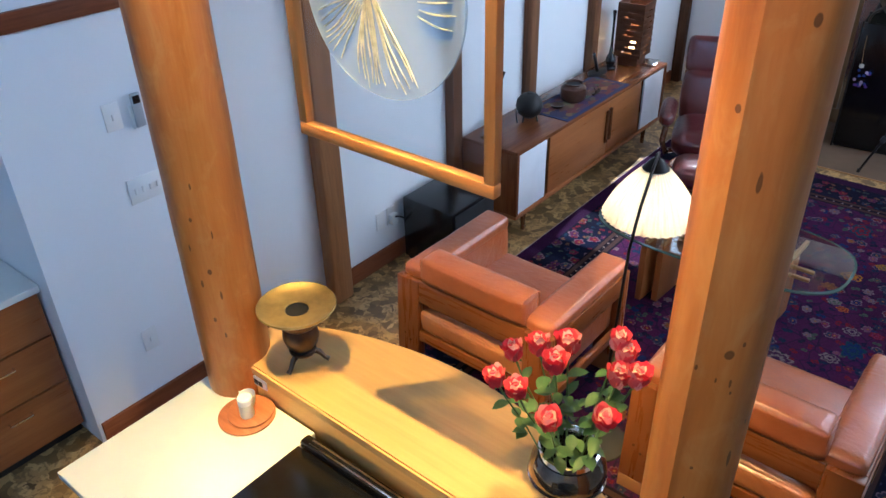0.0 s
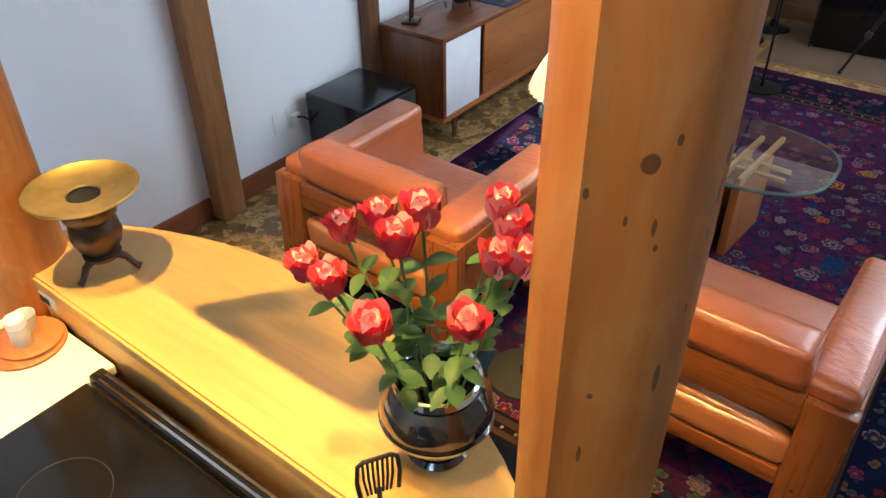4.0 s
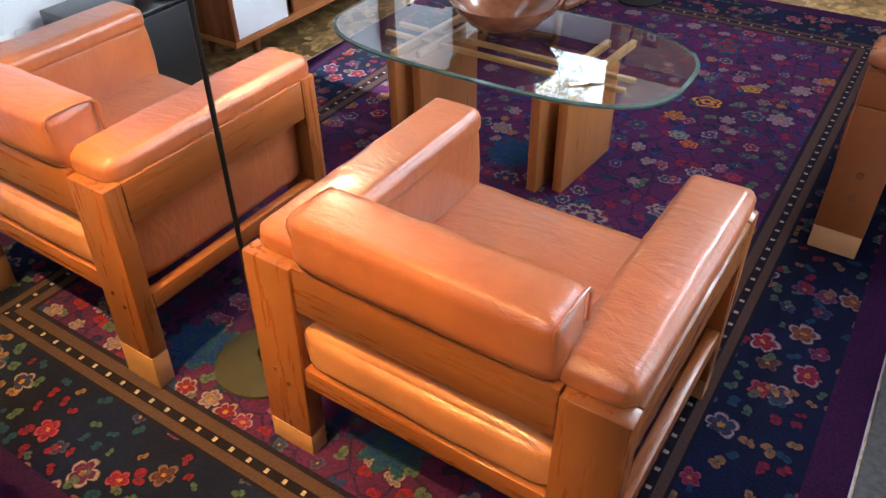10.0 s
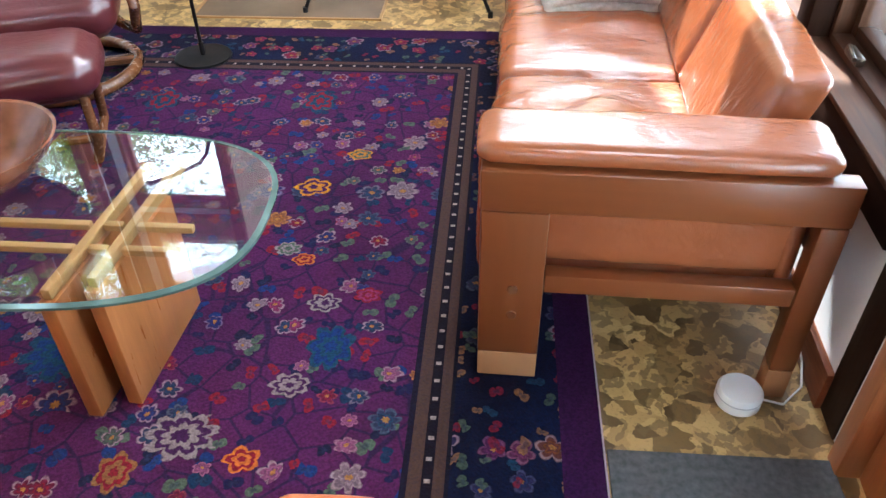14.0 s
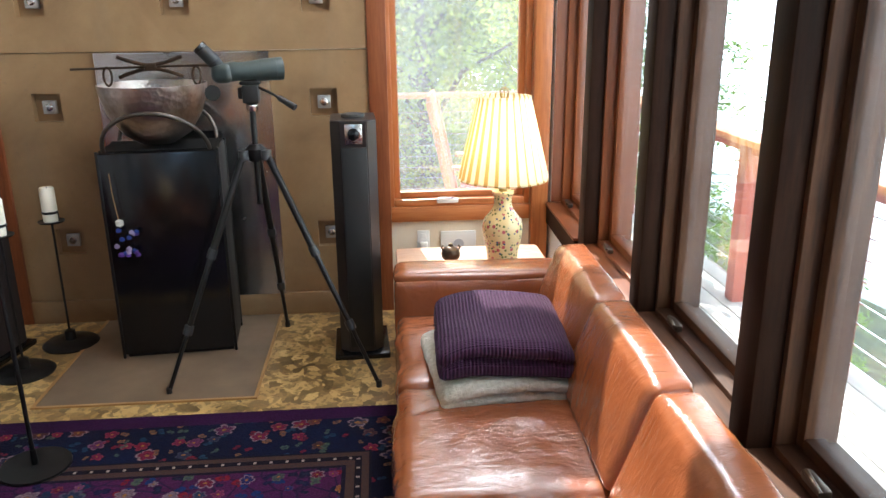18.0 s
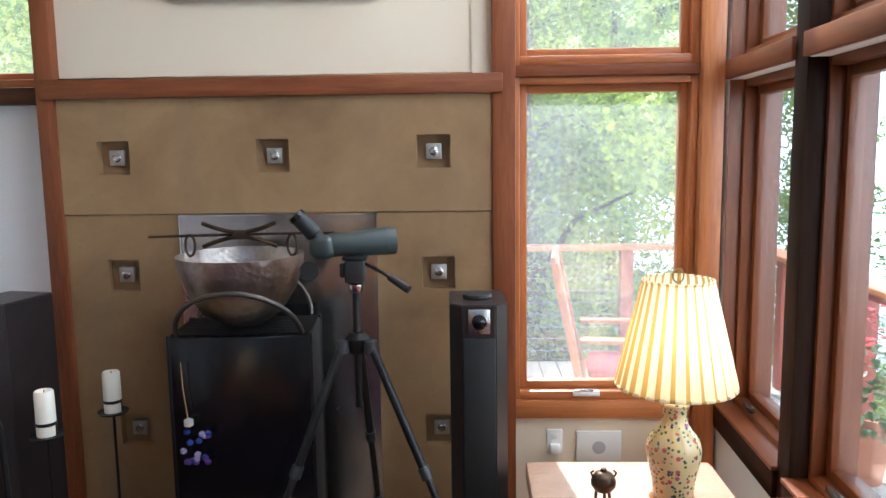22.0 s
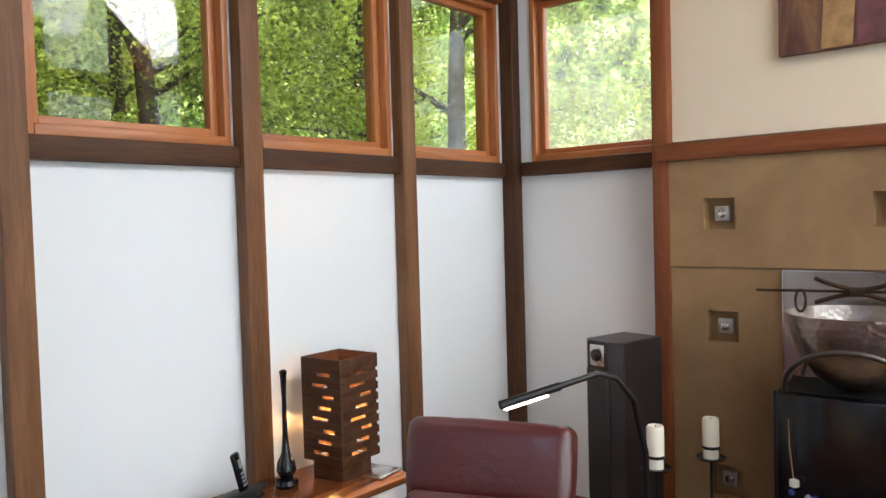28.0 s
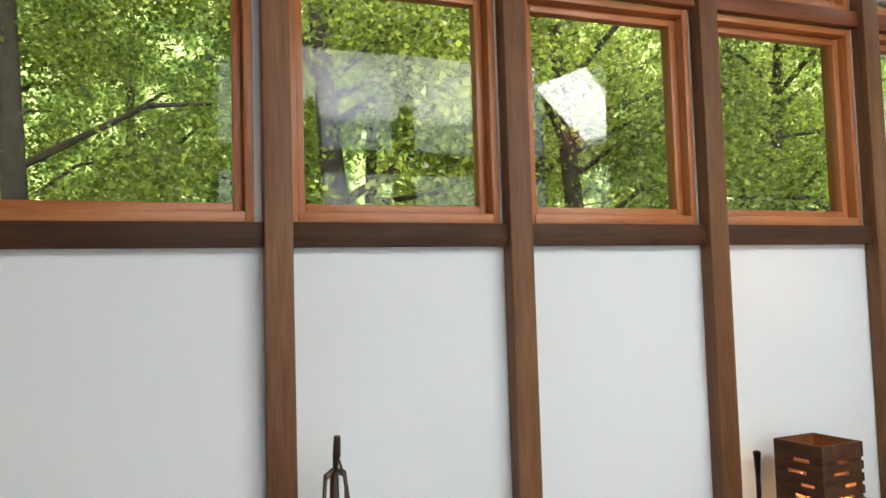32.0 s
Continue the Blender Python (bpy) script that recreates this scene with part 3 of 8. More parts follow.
# posts, sills and trim
for n, y in enumerate(POSTS):
    structure("trim_post", boxes((WX + 0.002, WX + 0.075, y - 0.047, y + 0.047, 0.0, TOP), bevel=0.006), wood("fir_mid", "z"), "brown-stained fir post on the white wall")
# post colour holds the shade of the backlit side
for y in EAST_POSTS:
    askew(structure("trim_post", boxes((EX - 0.006, EX + 0.087, y - 0.052, y + 0.052, 0.0, TOP), bevel=0.005), wood("fir_backlit", "z"), "fir post between the windows, darkened in colour for backlight"))
structure("trim_post", boxes((WX + 0.002, WX + 0.10, 2.765, 2.915, 0.0, TOP), bevel=0.02), wood("post_gold", "z"), "brown fir post with a steel foot")
structure("trim_post", boxes((WX + 0.002, WX + 0.090, 7.58, NY - 0.002, 0.0, TOP), bevel=0.005), wood("fir_dark", "z"))
structure("trim_post", boxes((-1.985, -1.905, 7.40, NY - 0.003, 0.0, TOP), bevel=0.005), wood("fir_red", "z"), "red-brown post beside the fireplace")
structure("trim_post", boxes((-0.015, 0.085, 7.40, NE - 0.003, 0.0, TOP), bevel=0.005), wood("fir_red", "z"), "red-brown post beside the fireplace")
structure("trim_post", boxes((0.862, EX + 0.085, 7.38, NE - 0.003, 0.0, TOP), bevel=0.005), wood("cedar", "z"), "cedar corner post")
edges = [2.915, *[v for y in POSTS for v in (y - 0.047, y + 0.047)], 7.56]
for a, b in zip(edges[::2], edges[1::2]):
    structure("trim_sill", boxes((WX + 0.003, WX + 0.052, a + 0.001, b - 0.001, 1.945, 2.028), bevel=0.004), wood("fir_dark", "y"), "dark fir sill beam with open grain")
    structure("trim_transom", boxes((WX + 0.003, WX + 0.050, a + 0.001, b - 0.001, 2.952, 3.028), bevel=0.004), wood("fir_red", "y"))
    structure("baseboard", boxes((WX + 0.002, WX + 0.022, a + 0.001, b - 0.001, 0.0, 0.12), bevel=0.004), wood("fir_red", "y"), "red-brown baseboard")
structure("baseboard", boxes((WX + 0.002, WX + 0.022, 1.30, 2.764, 0.0, 0.12), bevel=0.004), wood("fir_red", "y"), "red-brown baseboard")
structure("trim_rail", boxes((WX + 0.002, WX + 0.030, 1.285, 2.764, 1.955, 2.028), bevel=0.004), wood("fir_red", "y"))
structure("trim_sill", boxes((-2.894, -1.986, 7.60, NY - 0.003, 1.950, 2.028), bevel=0.004), wood("fir_dark", "x"), "dark fir sill under the corner window")
structure("baseboard", boxes((-2.894, -1.986, 7.638, NY - 0.003, 0.0, 0.12), bevel=0.004), wood("fir_red", "x"))
structure("trim_ledge", boxes((-1.955, 0.030, 7.385, 7.399, 1.957, 2.038), (-1.904, -0.016, 7.3995, 7.455, 1.957, 2.038), bevel=0.004), wood("fir_red", "x"), "red-brown ledge over the fireplace")
structure("trim_apron", boxes((0.086, 0.860, 7.42, NE - 0.003, 0.515, 0.599), bevel=0.005), wood("cedar", "x"), "cedar apron under the window")
structure("trim_mullion", boxes((0.086, 0.860, 7.42, NE - 0.003, 2.022, 2.068), bevel=0.004), wood("fir_red", "x"))
# sills, aprons and jambs below carry backlight shade in their wood colour
for a, b in EAST_BAYS:
    askew(structure("window_sill", boxes((EX - 0.030, EX + 0.087, a + 0.004, b - 0.004, 0.601, 0.618), bevel=0.004), wood("fir_dark" if a < 5.0 else "cedar_backlit", "y"), "wooden window sill, coloured darker on the nearer, backlit bays"))
    askew(structure("trim_apron", boxes((EX - 0.025, EX - 0.002, a + 0.004, b - 0.004, 0.50, 0.599), bevel=0.005), wood("fir_backlit", "y"), "wooden apron under the window, darkened in colour for backlight"))
    askew(structure("trim_mullion", boxes((EX - 0.020, EX + 0.087, a + 0.004, b - 0.004, 1.992, 2.068), bevel=0.004), wood("fir_red", "y")))
    askew(structure("baseboard", boxes((EX - 0.022, EX - 0.002, a + 0.004, b - 0.004, 0.0, 0.12), bevel=0.004), wood("fir_red", "y")))
for a, b in EAST_BAYS:
    for y in (a + 0.001, b - 0.009):
        askew(structure("trim_jamb", boxes((EX + 0.001, EX + 0.087, y, y + 0.008, 0.62, 1.99), (EX + 0.001, EX + 0.087, y, y + 0.008, 2.07, 3.97)), wood("fir_backlit" if a < 5.0 else "cedar_backlit", "z")))
for k, (a, b) in enumerate(EAST_BAYS):
    # casement crank on each lower window
    c = thing("window_crank", "folding bronze crank on a window sill", "crank", EX + 0.053, b - 0.22, 0.655, group="window cranks")
    part("crank_base", boxes((-0.012, 0.012, -0.045, 0.045, -0.010, 0.014), bevel=0.006), BRONZE, c)
    askew(c)
    part("crank_arm", tube([(-0.008, 0.03, 0.016), (-0.02, -0.02, 0.022), (-0.024, -0.06, 0.018)], 0.006), BRONZE, c)
c = thing("window_crank", "folding white crank on a window sill", "crank", 0.40, NE - 0.016, 0.628, group="window cranks")
part("crank_base", boxes((-0.06, 0.06, -0.012, 0.012, -0.012, 0.014), bevel=0.006), WHITE_PLASTIC, c)
part("crank_arm", tube([(0.03, -0.008, 0.016), (-0.02, -0.02, 0.022), (-0.06, -0.022, 0.018)], 0.006), CHROME, c)

# the way down from the upper floor: carpeted steps under the walk
STAIR = plain("grey_carpet", (0.085, 0.082, 0.08), 0.95, vary=0.3, scale=60, bump=0.5)
stair = tagged(new("stairs"), "grey carpeted steps down into the room", kind="structure")
for n in range(7):
    top = 1.26 - 0.18 * n
    part("step", boxes((-0.20, 0.84, -1.7 if n == 0 else 0.40 + 0.24 * (n - 1), 0.40 + 0.24 * n, 0.0, top), bevel=0.012), STAIR, stair)

# glass door to the deck, with its frame
door = askew(tagged(new("door_1"), "wooden glass door to the deck, closed", kind="structure"))
part("door_frame", boxes((EX - 0.03, EX + 0.16, 3.02, 3.075, 0.0, 2.02), (EX - 0.03, EX + 0.16, 3.845, 3.90, 0.0, 2.02), (EX - 0.03, EX + 0.16, 3.075, 3.845, 1.965, 2.02), bevel=0.004), wood("cedar", "z"), door)
part("door_leaf", boxes((EX + 0.02, EX + 0.065, 3.08, 3.19, 0.01, 1.96), (EX + 0.02, EX + 0.065, 3.73, 3.84, 0.01, 1.96), (EX + 0.02, EX + 0.065, 3.19, 3.73, 0.01, 0.24),
                        (EX + 0.02, EX + 0.065, 3.19, 3.73, 1.85, 1.96), bevel=0.004), wood("cedar", "z"), door)
pane = part("pane", boxes((EX + 0.040, EX + 0.045, 3.186, 3.734, 0.236, 1.854)), PANE, door)
pane.visible_shadow = False
part("door_handle", tube([(EX + 0.018, 3.14, 1.0), (EX - 0.03, 3.14, 1.0), (EX - 0.035, 3.16, 1.0), (EX - 0.035, 3.26, 1.0)], 0.009), BRASS, door, "brass lever handle")
structure("door_mat_floor", boxes((0.33, EX - 0.03, 2.30, 3.885, 0.0, 0.008)), STAIR, "dark grey carpet by the deck door")

# fireplace: cast concrete face with square niches, a steel panel and a dark firebox
fire = thing("fireplace", "tan cast concrete fireplace with square niches and a steel panel", "fireplace", 0, 0, 0)
NICHES = [(-1.666, 1.702), (-0.965, 1.703), (-0.267, 1.713), (-1.658, 1.181), (-0.252, 1.183), (-1.646, 0.465), (-0.249, 0.465)]


def lay_fire(bm, a, b, c, d):
    box(bm, a, b, 7.42, 7.64, c, d)


NH = 0.072
part("concrete_face", holed(bm_of(), -1.904, -0.016, 0.13, 1.452, [(x - NH, x + NH, z - NH, z + NH) for x, z in NICHES[3:]] + [(-1.12, -0.79, 0.35, 1.05)], lay_fire), CONCRETE, fire)
part("concrete_lintel", holed(bm_of(), -1.904, -0.016, 1.456, 1.956, [(x - NH, x + NH, z - NH, z + NH) for x, z in NICHES[:3]],
                              lambda bm, a, b, c, d: box(bm, a, b, 7.412, 7.498, c, d)), CONCRETE, fire)
part("concrete_plinth", boxes((-1.904, -0.016, 7.405, 7.498, 0.0, 0.127), bevel=0.004), CONCRETE, fire)
BRUSHED = plain("niche_tile_metal", (0.50, 0.49, 0.47), 0.42, 0.85, 0.15, 30.0)
for x, z in NICHES:
    tile = part("niche_tile", boxes((x - 0.034, x + 0.034, 7.446, 7.468, z - 0.034, z + 0.034), bevel=0.004), BRUSHED, fire, "small square metal tile in a niche")
    part("niche_back", boxes((x - NH, x + NH, 7.468, 7.497, z - NH, z + NH)), CONCRETE, fire)
    bm = rot(lathe([(0.020, 0.0), (0.020, 0.006), (0.014, 0.010), (0.006, 0.010)], 20), 90, "X")
    bmesh.ops.translate(bm, verts=bm.verts[:], vec=(x, 7.446, z))
    part("boss", bm, STEEL, tile)
part("steel_panel", holed(bm_of(), -1.385, -0.52, 0.128, 1.444, [(-1.12, -0.79, 0.35, 1.05)], lambda bm, a, b, c, d: box(bm, a, b, 7.404, 7.4195, c, d)), STEEL, fire, "brushed stainless steel panel")
part("steel_edge", boxes((-1.39, -1.384, 7.400, 7.421, 0.128, 1.450), (-1.384, -0.515, 7.400, 7.421, 1.4445, 1.450)), CHROME, fire)
part("firebox", boxes((-1.115, -0.795, 7.47, 7.49, 0.355, 1.045), (-1.119, -1.105, 7.40, 7.47, 0.355, 1.045), (-0.805, -0.791, 7.40, 7.47, 0.355, 1.045)), BLACK_MATT, fire)
HEARTH = plain("hearth_slab", (0.15, 0.10, 0.062), 0.5, vary=0.25, scale=3.0)
structure("hearth", boxes((-1.50, -0.56, 6.42, 7.404, 0.0, 0.006), bevel=0.002), HEARTH, "flush tan stone hearth slab")
structure("hearth_edge", boxes((-1.515, -1.5005, 6.405, 7.404, 0.0, 0.008), (-0.5595, -0.545, 6.405, 7.404, 0.0, 0.008), (-1.5005, -0.5595, 6.405, 6.4195, 0.0, 0.008)), wood("strip", "y"))

# ---- living room: rug and seats ----


def rug_wool():
    """Hand-knotted rug: purple field of many flowers and vines, dotted stripe, navy border, plum edge."""
    n = Nodes("rug_wool", 0.95)
    n.set(n.bsdf, "Specular IOR Level", 0.08)
    place = n.add("TexCoord").outputs["Object"]
    sep = n.add("SeparateXYZ", Vector=place)
    x, y = sep.outputs[0], sep.outputs[1]
    inset = n.math("MINIMUM", n.math("SUBTRACT", 1.3475, n.math("ABSOLUTE", x)), n.math("SUBTRACT", 2.1025, n.math("ABSOLUTE", y)))

    def flowers(scale, petals, size, shift, keep, tones):
        """Colour and mask of scattered blooms."""
        warp = n.add("TexNoise", Vector=place, Scale=24.0, Detail=2.0)
        by = n.add("VectorMath")
        by.operation = "MULTIPLY_ADD"
        n.set(by, 0, warp.outputs["Color"])
        by.inputs[1].default_value = (0.026, 0.026, 0.0)
        n.set(by, 2, place)
        at = n.add("Mapping", Vector=by.outputs[0], Location=(shift, shift * 1.7, 0.0)).outputs[0]
        v = n.tree.nodes.new("ShaderNodeTexVoronoi")
        v.voronoi_dimensions = "2D"
        n.set(v, "Vector", at)
        n.set(v, "Scale", scale)
        n.set(v, "Randomness", 0.86)
        d = n.add("VectorMath")
        d.operation = "SUBTRACT"
        n.set(d, 0, at)
        n.set(d, 1, v.outputs["Position"])
        e = n.add("SeparateXYZ", Vector=d.outputs[0])
        ang = n.math("ARCTAN2", e.outputs[1], e.outputs[0])
        pick = n.add("SeparateColor", Color=v.outputs["Color"])
        lobes = n.math("ADD", n.math("MULTIPLY", n.math("POWER", n.math("ABSOLUTE", n.math("SINE", n.math("MULTIPLY_ADD", ang, petals * 0.5, n.math("MULTIPLY", pick.outputs[1], 9.0)))), 0.6), 0.46 if petals > 3 else 0.80), 0.54 if petals > 3 else 0.16)
        radius = n.math("MULTIPLY", lobes, n.math("MULTIPLY_ADD", pick.outputs[2], size * 0.55, size * 0.62))
        rel = n.math("DIVIDE", v.outputs["Distance"], radius)
        mask = n.math("MULTIPLY", n.ramp(rel, (0.86, 1.0), (1.0, 0.0)), n.math("LESS_THAN", pick.outputs[1], keep))
        tone = n.tree.nodes.new("ShaderNodeValToRGB")
        n.set(tone, 0, pick.outputs[0])
        tone.color_ramp.interpolation = "CONSTANT"
        marks = tone.color_ramp.elements
        while len(marks) < len(tones):
            marks.new(0.5)
        for k, (mark, c) in enumerate(zip(marks, tones)):
            mark.position, mark.color = k / len(tones), (*c, 1.0)
        if petals < 3:
            return n.mix(n.ramp(rel, (0.30, 0.5), (0.5, 0.0)), tone.outputs[0], (0.02, 0.03, 0.06)), mask
        rim = n.mix(n.ramp(pick.outputs[2], (0.5, 0.15), (0.7, 1.0)), tone.outputs[0], (0.27, 0.18, 0.20))
        ringed = n.mix(n.ramp(rel, (0.70, 0.0), (0.78, 1.0)), n.mix(0.45, tone.outputs[0], (0.045, 0.012, 0.05)), rim)
        inner = n.mix(n.ramp(rel, (0.34, 0.0), (0.38, 0.8), (0.46, 0.8), (0.50, 0.0)), ringed, tone.outputs[0])
        heart = n.mix(n.ramp(rel, (0.18, 0.9), (0.24, 0.0)), inner, (0.36, 0.16, 0.03))
        return heart, mask

    IVORY, ROSE, RED, BLUE, TEAL, GOLD, SAGE, PINK = (0.25, 0.18, 0.19), (0.24, 0.030, 0.085), (0.20, 0.010, 0.022), (0.010, 0.032, 0.13), (0.012, 0.052, 0.090), (0.36, 0.13, 0.015), (0.075, 0.11, 0.07), (0.27, 0.085, 0.16)
    wool = n.noise(n.coords((1.0, 1.0, 1.0)), 140.0, 2.0)
    tint = n.noise(n.coords((1.0, 1.0, 1.0)), 2.2, 3.0)
    field = n.ramp(tint, (0.30, (0.044, 0.008, 0.040)), (0.55, (0.078, 0.013, 0.066)), (0.78, (0.054, 0.010, 0.066)))
    vine = n.add("TexVoronoi", Vector=n.add("Mapping", Vector=place, Scale=(10.0, 10.0, 0.0)).outputs[0], Scale=1.0)
    vine.feature = "DISTANCE_TO_EDGE"
    stems = n.ramp(vine.outputs["Distance"], (0.022, 0.7), (0.045, 0.0))
    field = n.mix(stems, field, (0.012, 0.012, 0.040))
    c1, m1 = flowers(17.0, 2.0, 0.50, 3.1, 0.60, (BLUE, (0.008, 0.03, 0.07), SAGE, (0.012, 0.012, 0.05), RED, (0.01, 0.012, 0.035)))
    field = n.mix(m1, field, c1)
    c2, m2 = flowers(12.5, 6.0, 0.40, 1.7, 0.38, (IVORY, ROSE, BLUE, TEAL, RED, BLUE, GOLD, IVORY, SAGE, PINK, TEAL, RED))
    field = n.mix(m2, field, c2)
    c3, m3 = flowers(6.2, 7.0, 0.34, 8.3, 0.20, (TEAL, IVORY, BLUE, TEAL, GOLD))
    field = n.mix(m3, field, c3)

    def bloom(u, v, size, petals, outer, inner, under, squash=1.0):
        """One large woven blossom at that place of the rug."""
        dx, dy = n.math("SUBTRACT", x, u + 1.0275), n.math("DIVIDE", n.math("SUBTRACT", y, v - 4.1725), squash)
        far = n.math("SQRT", n.math("ADD", n.math("MULTIPLY", dx, dx), n.math("MULTIPLY", dy, dy)))
        lobe = n.math("MULTIPLY_ADD", n.math("ABSOLUTE", n.math("SINE", n.math("MULTIPLY", n.math("ARCTAN2", dy, dx), petals * 0.5))), 0.3 * size, 0.7 * size)
        rel = n.math("DIVIDE", far, lobe)
        rel = n.math("ADD", rel, n.math("MULTIPLY", n.math("SUBTRACT", n.noise(n.coords((1.0, 1.0, 1.0)), 46.0, 2.0), 0.5), 0.5))
        tone = n.mix(n.ramp(rel, (0.22, 0.0), (0.28, 1.0), (0.50, 1.0), (0.55, 0.0), (0.74, 0.0), (0.80, 1.0)), inner, outer)
        return n.mix(n.ramp(rel, (0.94, 1.0), (1.0, 0.0)), under, tone)

    DUSK, AMBER, PALE = (0.05, 0.012, 0.06), (0.50, 0.20, 0.012), (0.24, 0.19, 0.18)
    for u, v, size, petals, outer, inner, squash in (
            (-1.095, 4.111, 0.115, 10, TEAL, BLUE, 1.0), (-0.668, 2.711, 0.105, 10, TEAL, BLUE, 1.0), (-1.362, 2.696, 0.105, 10, TEAL, BLUE, 1.0),
            (-0.683, 5.54, 0.075, 6, TEAL, RED, 1.3), (-1.33, 5.52, 0.075, 6, TEAL, RED, 1.3), (-0.58, 4.92, 0.070, 5, AMBER, DUSK, 0.8), (-0.45, 5.14, 0.050, 5, AMBER, SAGE, 0.8),
            (-0.52, 3.80, 0.048, 5, (0.50, 0.13, 0.02), RED, 0.8), (-0.53, 4.53, 0.040, 5, (0.50, 0.13, 0.02), RED, 0.8), (-0.38, 4.17, 0.070, 7, TEAL, BLUE, 1.3),
            (-0.684, 3.858, 0.095, 9, PALE, DUSK, 0.8), (-0.43, 4.34, 0.052, 7, PALE, DUSK, 0.8), (-0.59, 4.58, 0.046, 7, PALE, SAGE, 0.8), (-0.46, 4.03, 0.055, 7, PALE, DUSK, 0.8),
            (-0.31, 4.38, 0.045, 6, RED, ROSE, 0.8), (-0.805, 3.747, 0.050, 6, (0.22, 0.10, 0.03), RED, 1.2)):
        field = bloom(u, v, size, petals, outer, inner, field, squash)
    band = n.ramp(tint, (0.3, (0.003, 0.004, 0.012)), (0.7, (0.004, 0.010, 0.040)))
    c4, m4 = flowers(10.5, 5.0, 0.44, 12.4, 0.50, ((0.24, 0.014, 0.045), (0.02, 0.04, 0.06), (0.20, 0.060, 0.012), (0.26, 0.010, 0.022), (0.15, 0.030, 0.08), (0.012, 0.03, 0.08), (0.09, 0.035, 0.014), (0.24, 0.012, 0.03), (0.11, 0.02, 0.08)))
    band = n.mix(m4, band, c4)
    c5, m5 = flowers(19.0, 2.0, 0.42, 5.5, 0.5, (SAGE, TEAL, RED, (0.25, 0.12, 0.05)))
    band = n.mix(n.math("MULTIPLY", m5, 0.8), band, c5)
    at_side = n.math("LESS_THAN", n.math("SUBTRACT", 1.3475, n.math("ABSOLUTE", x)), n.math("SUBTRACT", 2.1025, n.math("ABSOLUTE", y)))
    run = n.math("ADD", n.math("MULTIPLY", y, at_side), n.math("MULTIPLY", x, n.math("SUBTRACT", 1.0, at_side)))
    dots = n.math("GREATER_THAN", n.math("SINE", n.math("MULTIPLY", run, 105.0)), 0.84)
    dots = n.math("MULTIPLY", dots, n.math("COMPARE", inset, 0.405, 0.007))
    stripe = n.mix(n.math("MULTIPLY", dots, 0.9), (0.008, 0.006, 0.012), (0.42, 0.33, 0.28))
    fleck = n.mix(n.ramp(wool, (0.45, 0.0), (0.6, 1.0)), (0.095, 0.050, 0.034), (0.055, 0.030, 0.028))
    plum = n.ramp(tint, (0.3, (0.026, 0.005, 0.032)), (0.7, (0.044, 0.008, 0.050)))

    def upto(limit, inside, outside):
        return n.mix(n.math("GREATER_THAN", inset, limit), outside, inside)

    colour = upto(0.465, field, (0.010, 0.008, 0.020))
    colour = n.mix(n.math("GREATER_THAN", inset, 0.450), fleck, colour)
    colour = n.mix(n.math("GREATER_THAN", inset, 0.418), stripe, colour)
    colour = n.mix(n.math("GREATER_THAN", inset, 0.392), fleck, colour)
    colour = n.mix(n.math("GREATER_THAN", inset, 0.365), (0.008, 0.008, 0.016), colour)
    colour = n.mix(n.math("GREATER_THAN", inset, 0.355), band, colour)
    colour = n.mix(n.math("GREATER_THAN", inset, 0.098), plum, colour)
    colour = n.mix(n.ramp(wool, (0.35, 0.58), (0.62, 0.30)), colour, (0.006, 0.003, 0.006))
    n.colour(colour)
    n.bump(wool, 0.5, 0.006)
    return n.mat


bm = bm_of()
box(bm, -1.3475, 1.3475, -2.1025, 2.1025, 0.0, 0.012, 0.004)
rug = thing("rug", "purple and navy hand-knotted wool rug full of flowers", "rug", -1.0275, 4.1725, 0.0)
part("carpet", bm, rug_wool(), rug)
CORD = plain("rug_binding", (0.42, 0.33, 0.36), 0.9)
for x in (-1.3515, 1.3475):
    part("edge_binding", boxes((x, x + 0.004, -2.1025, 2.1025, 0.002, 0.012), bevel=0.001), CORD, rug, "pale overcast edge")


def seat_end(parent, x, y0, y1, face):
    """A chair end: two broad legs on risers, a top rail and a low rail. face: +1 if its outer side looks along +x."""
    for a, b, out in ((y0, y0 + 0.055, -1), (y1 - 0.055, y1, 1)):
        x0, x1 = sorted((x, x - face * 0.135))
        leg = part("leg", boxes((x0, x1, a, b, 0.08, 0.592), bevel=0.006), wood("oak_frame", "z"), parent)
        part("riser", boxes((x0 + 0.001, x1 - 0.001, a + 0.001, b - 0.001, 0.012, 0.0795), bevel=0.003), CARD, leg, "tan block under the leg")
        for z, k in ((0.24, 0.018), (0.27, -0.018)):
            bm = rot(lathe([(0.006, 0.0), (0.006, 0.002), (0.001, 0.002)], 10), -90 * out, "X")
            bmesh.ops.translate(bm, verts=bm.verts[:], vec=((x0 + x1) / 2 + k, (b if out > 0 else a) + out * 0.0005, z))
            part("plug", bm, wood("walnut", "z"), leg)
    x0, x1 = sorted((x - face * 0.002, x - face * 0.034))
    part("top_rail", boxes((x0, x1, y0 + 0.056, y1 - 0.056, 0.475, 0.590), bevel=0.005), wood("oak_frame", "y"), parent)
    part("low_rail", boxes((x0, x1, y0 + 0.056, y1 - 0.056, 0.215, 0.265), bevel=0.004), wood("oak_frame", "y"), parent)


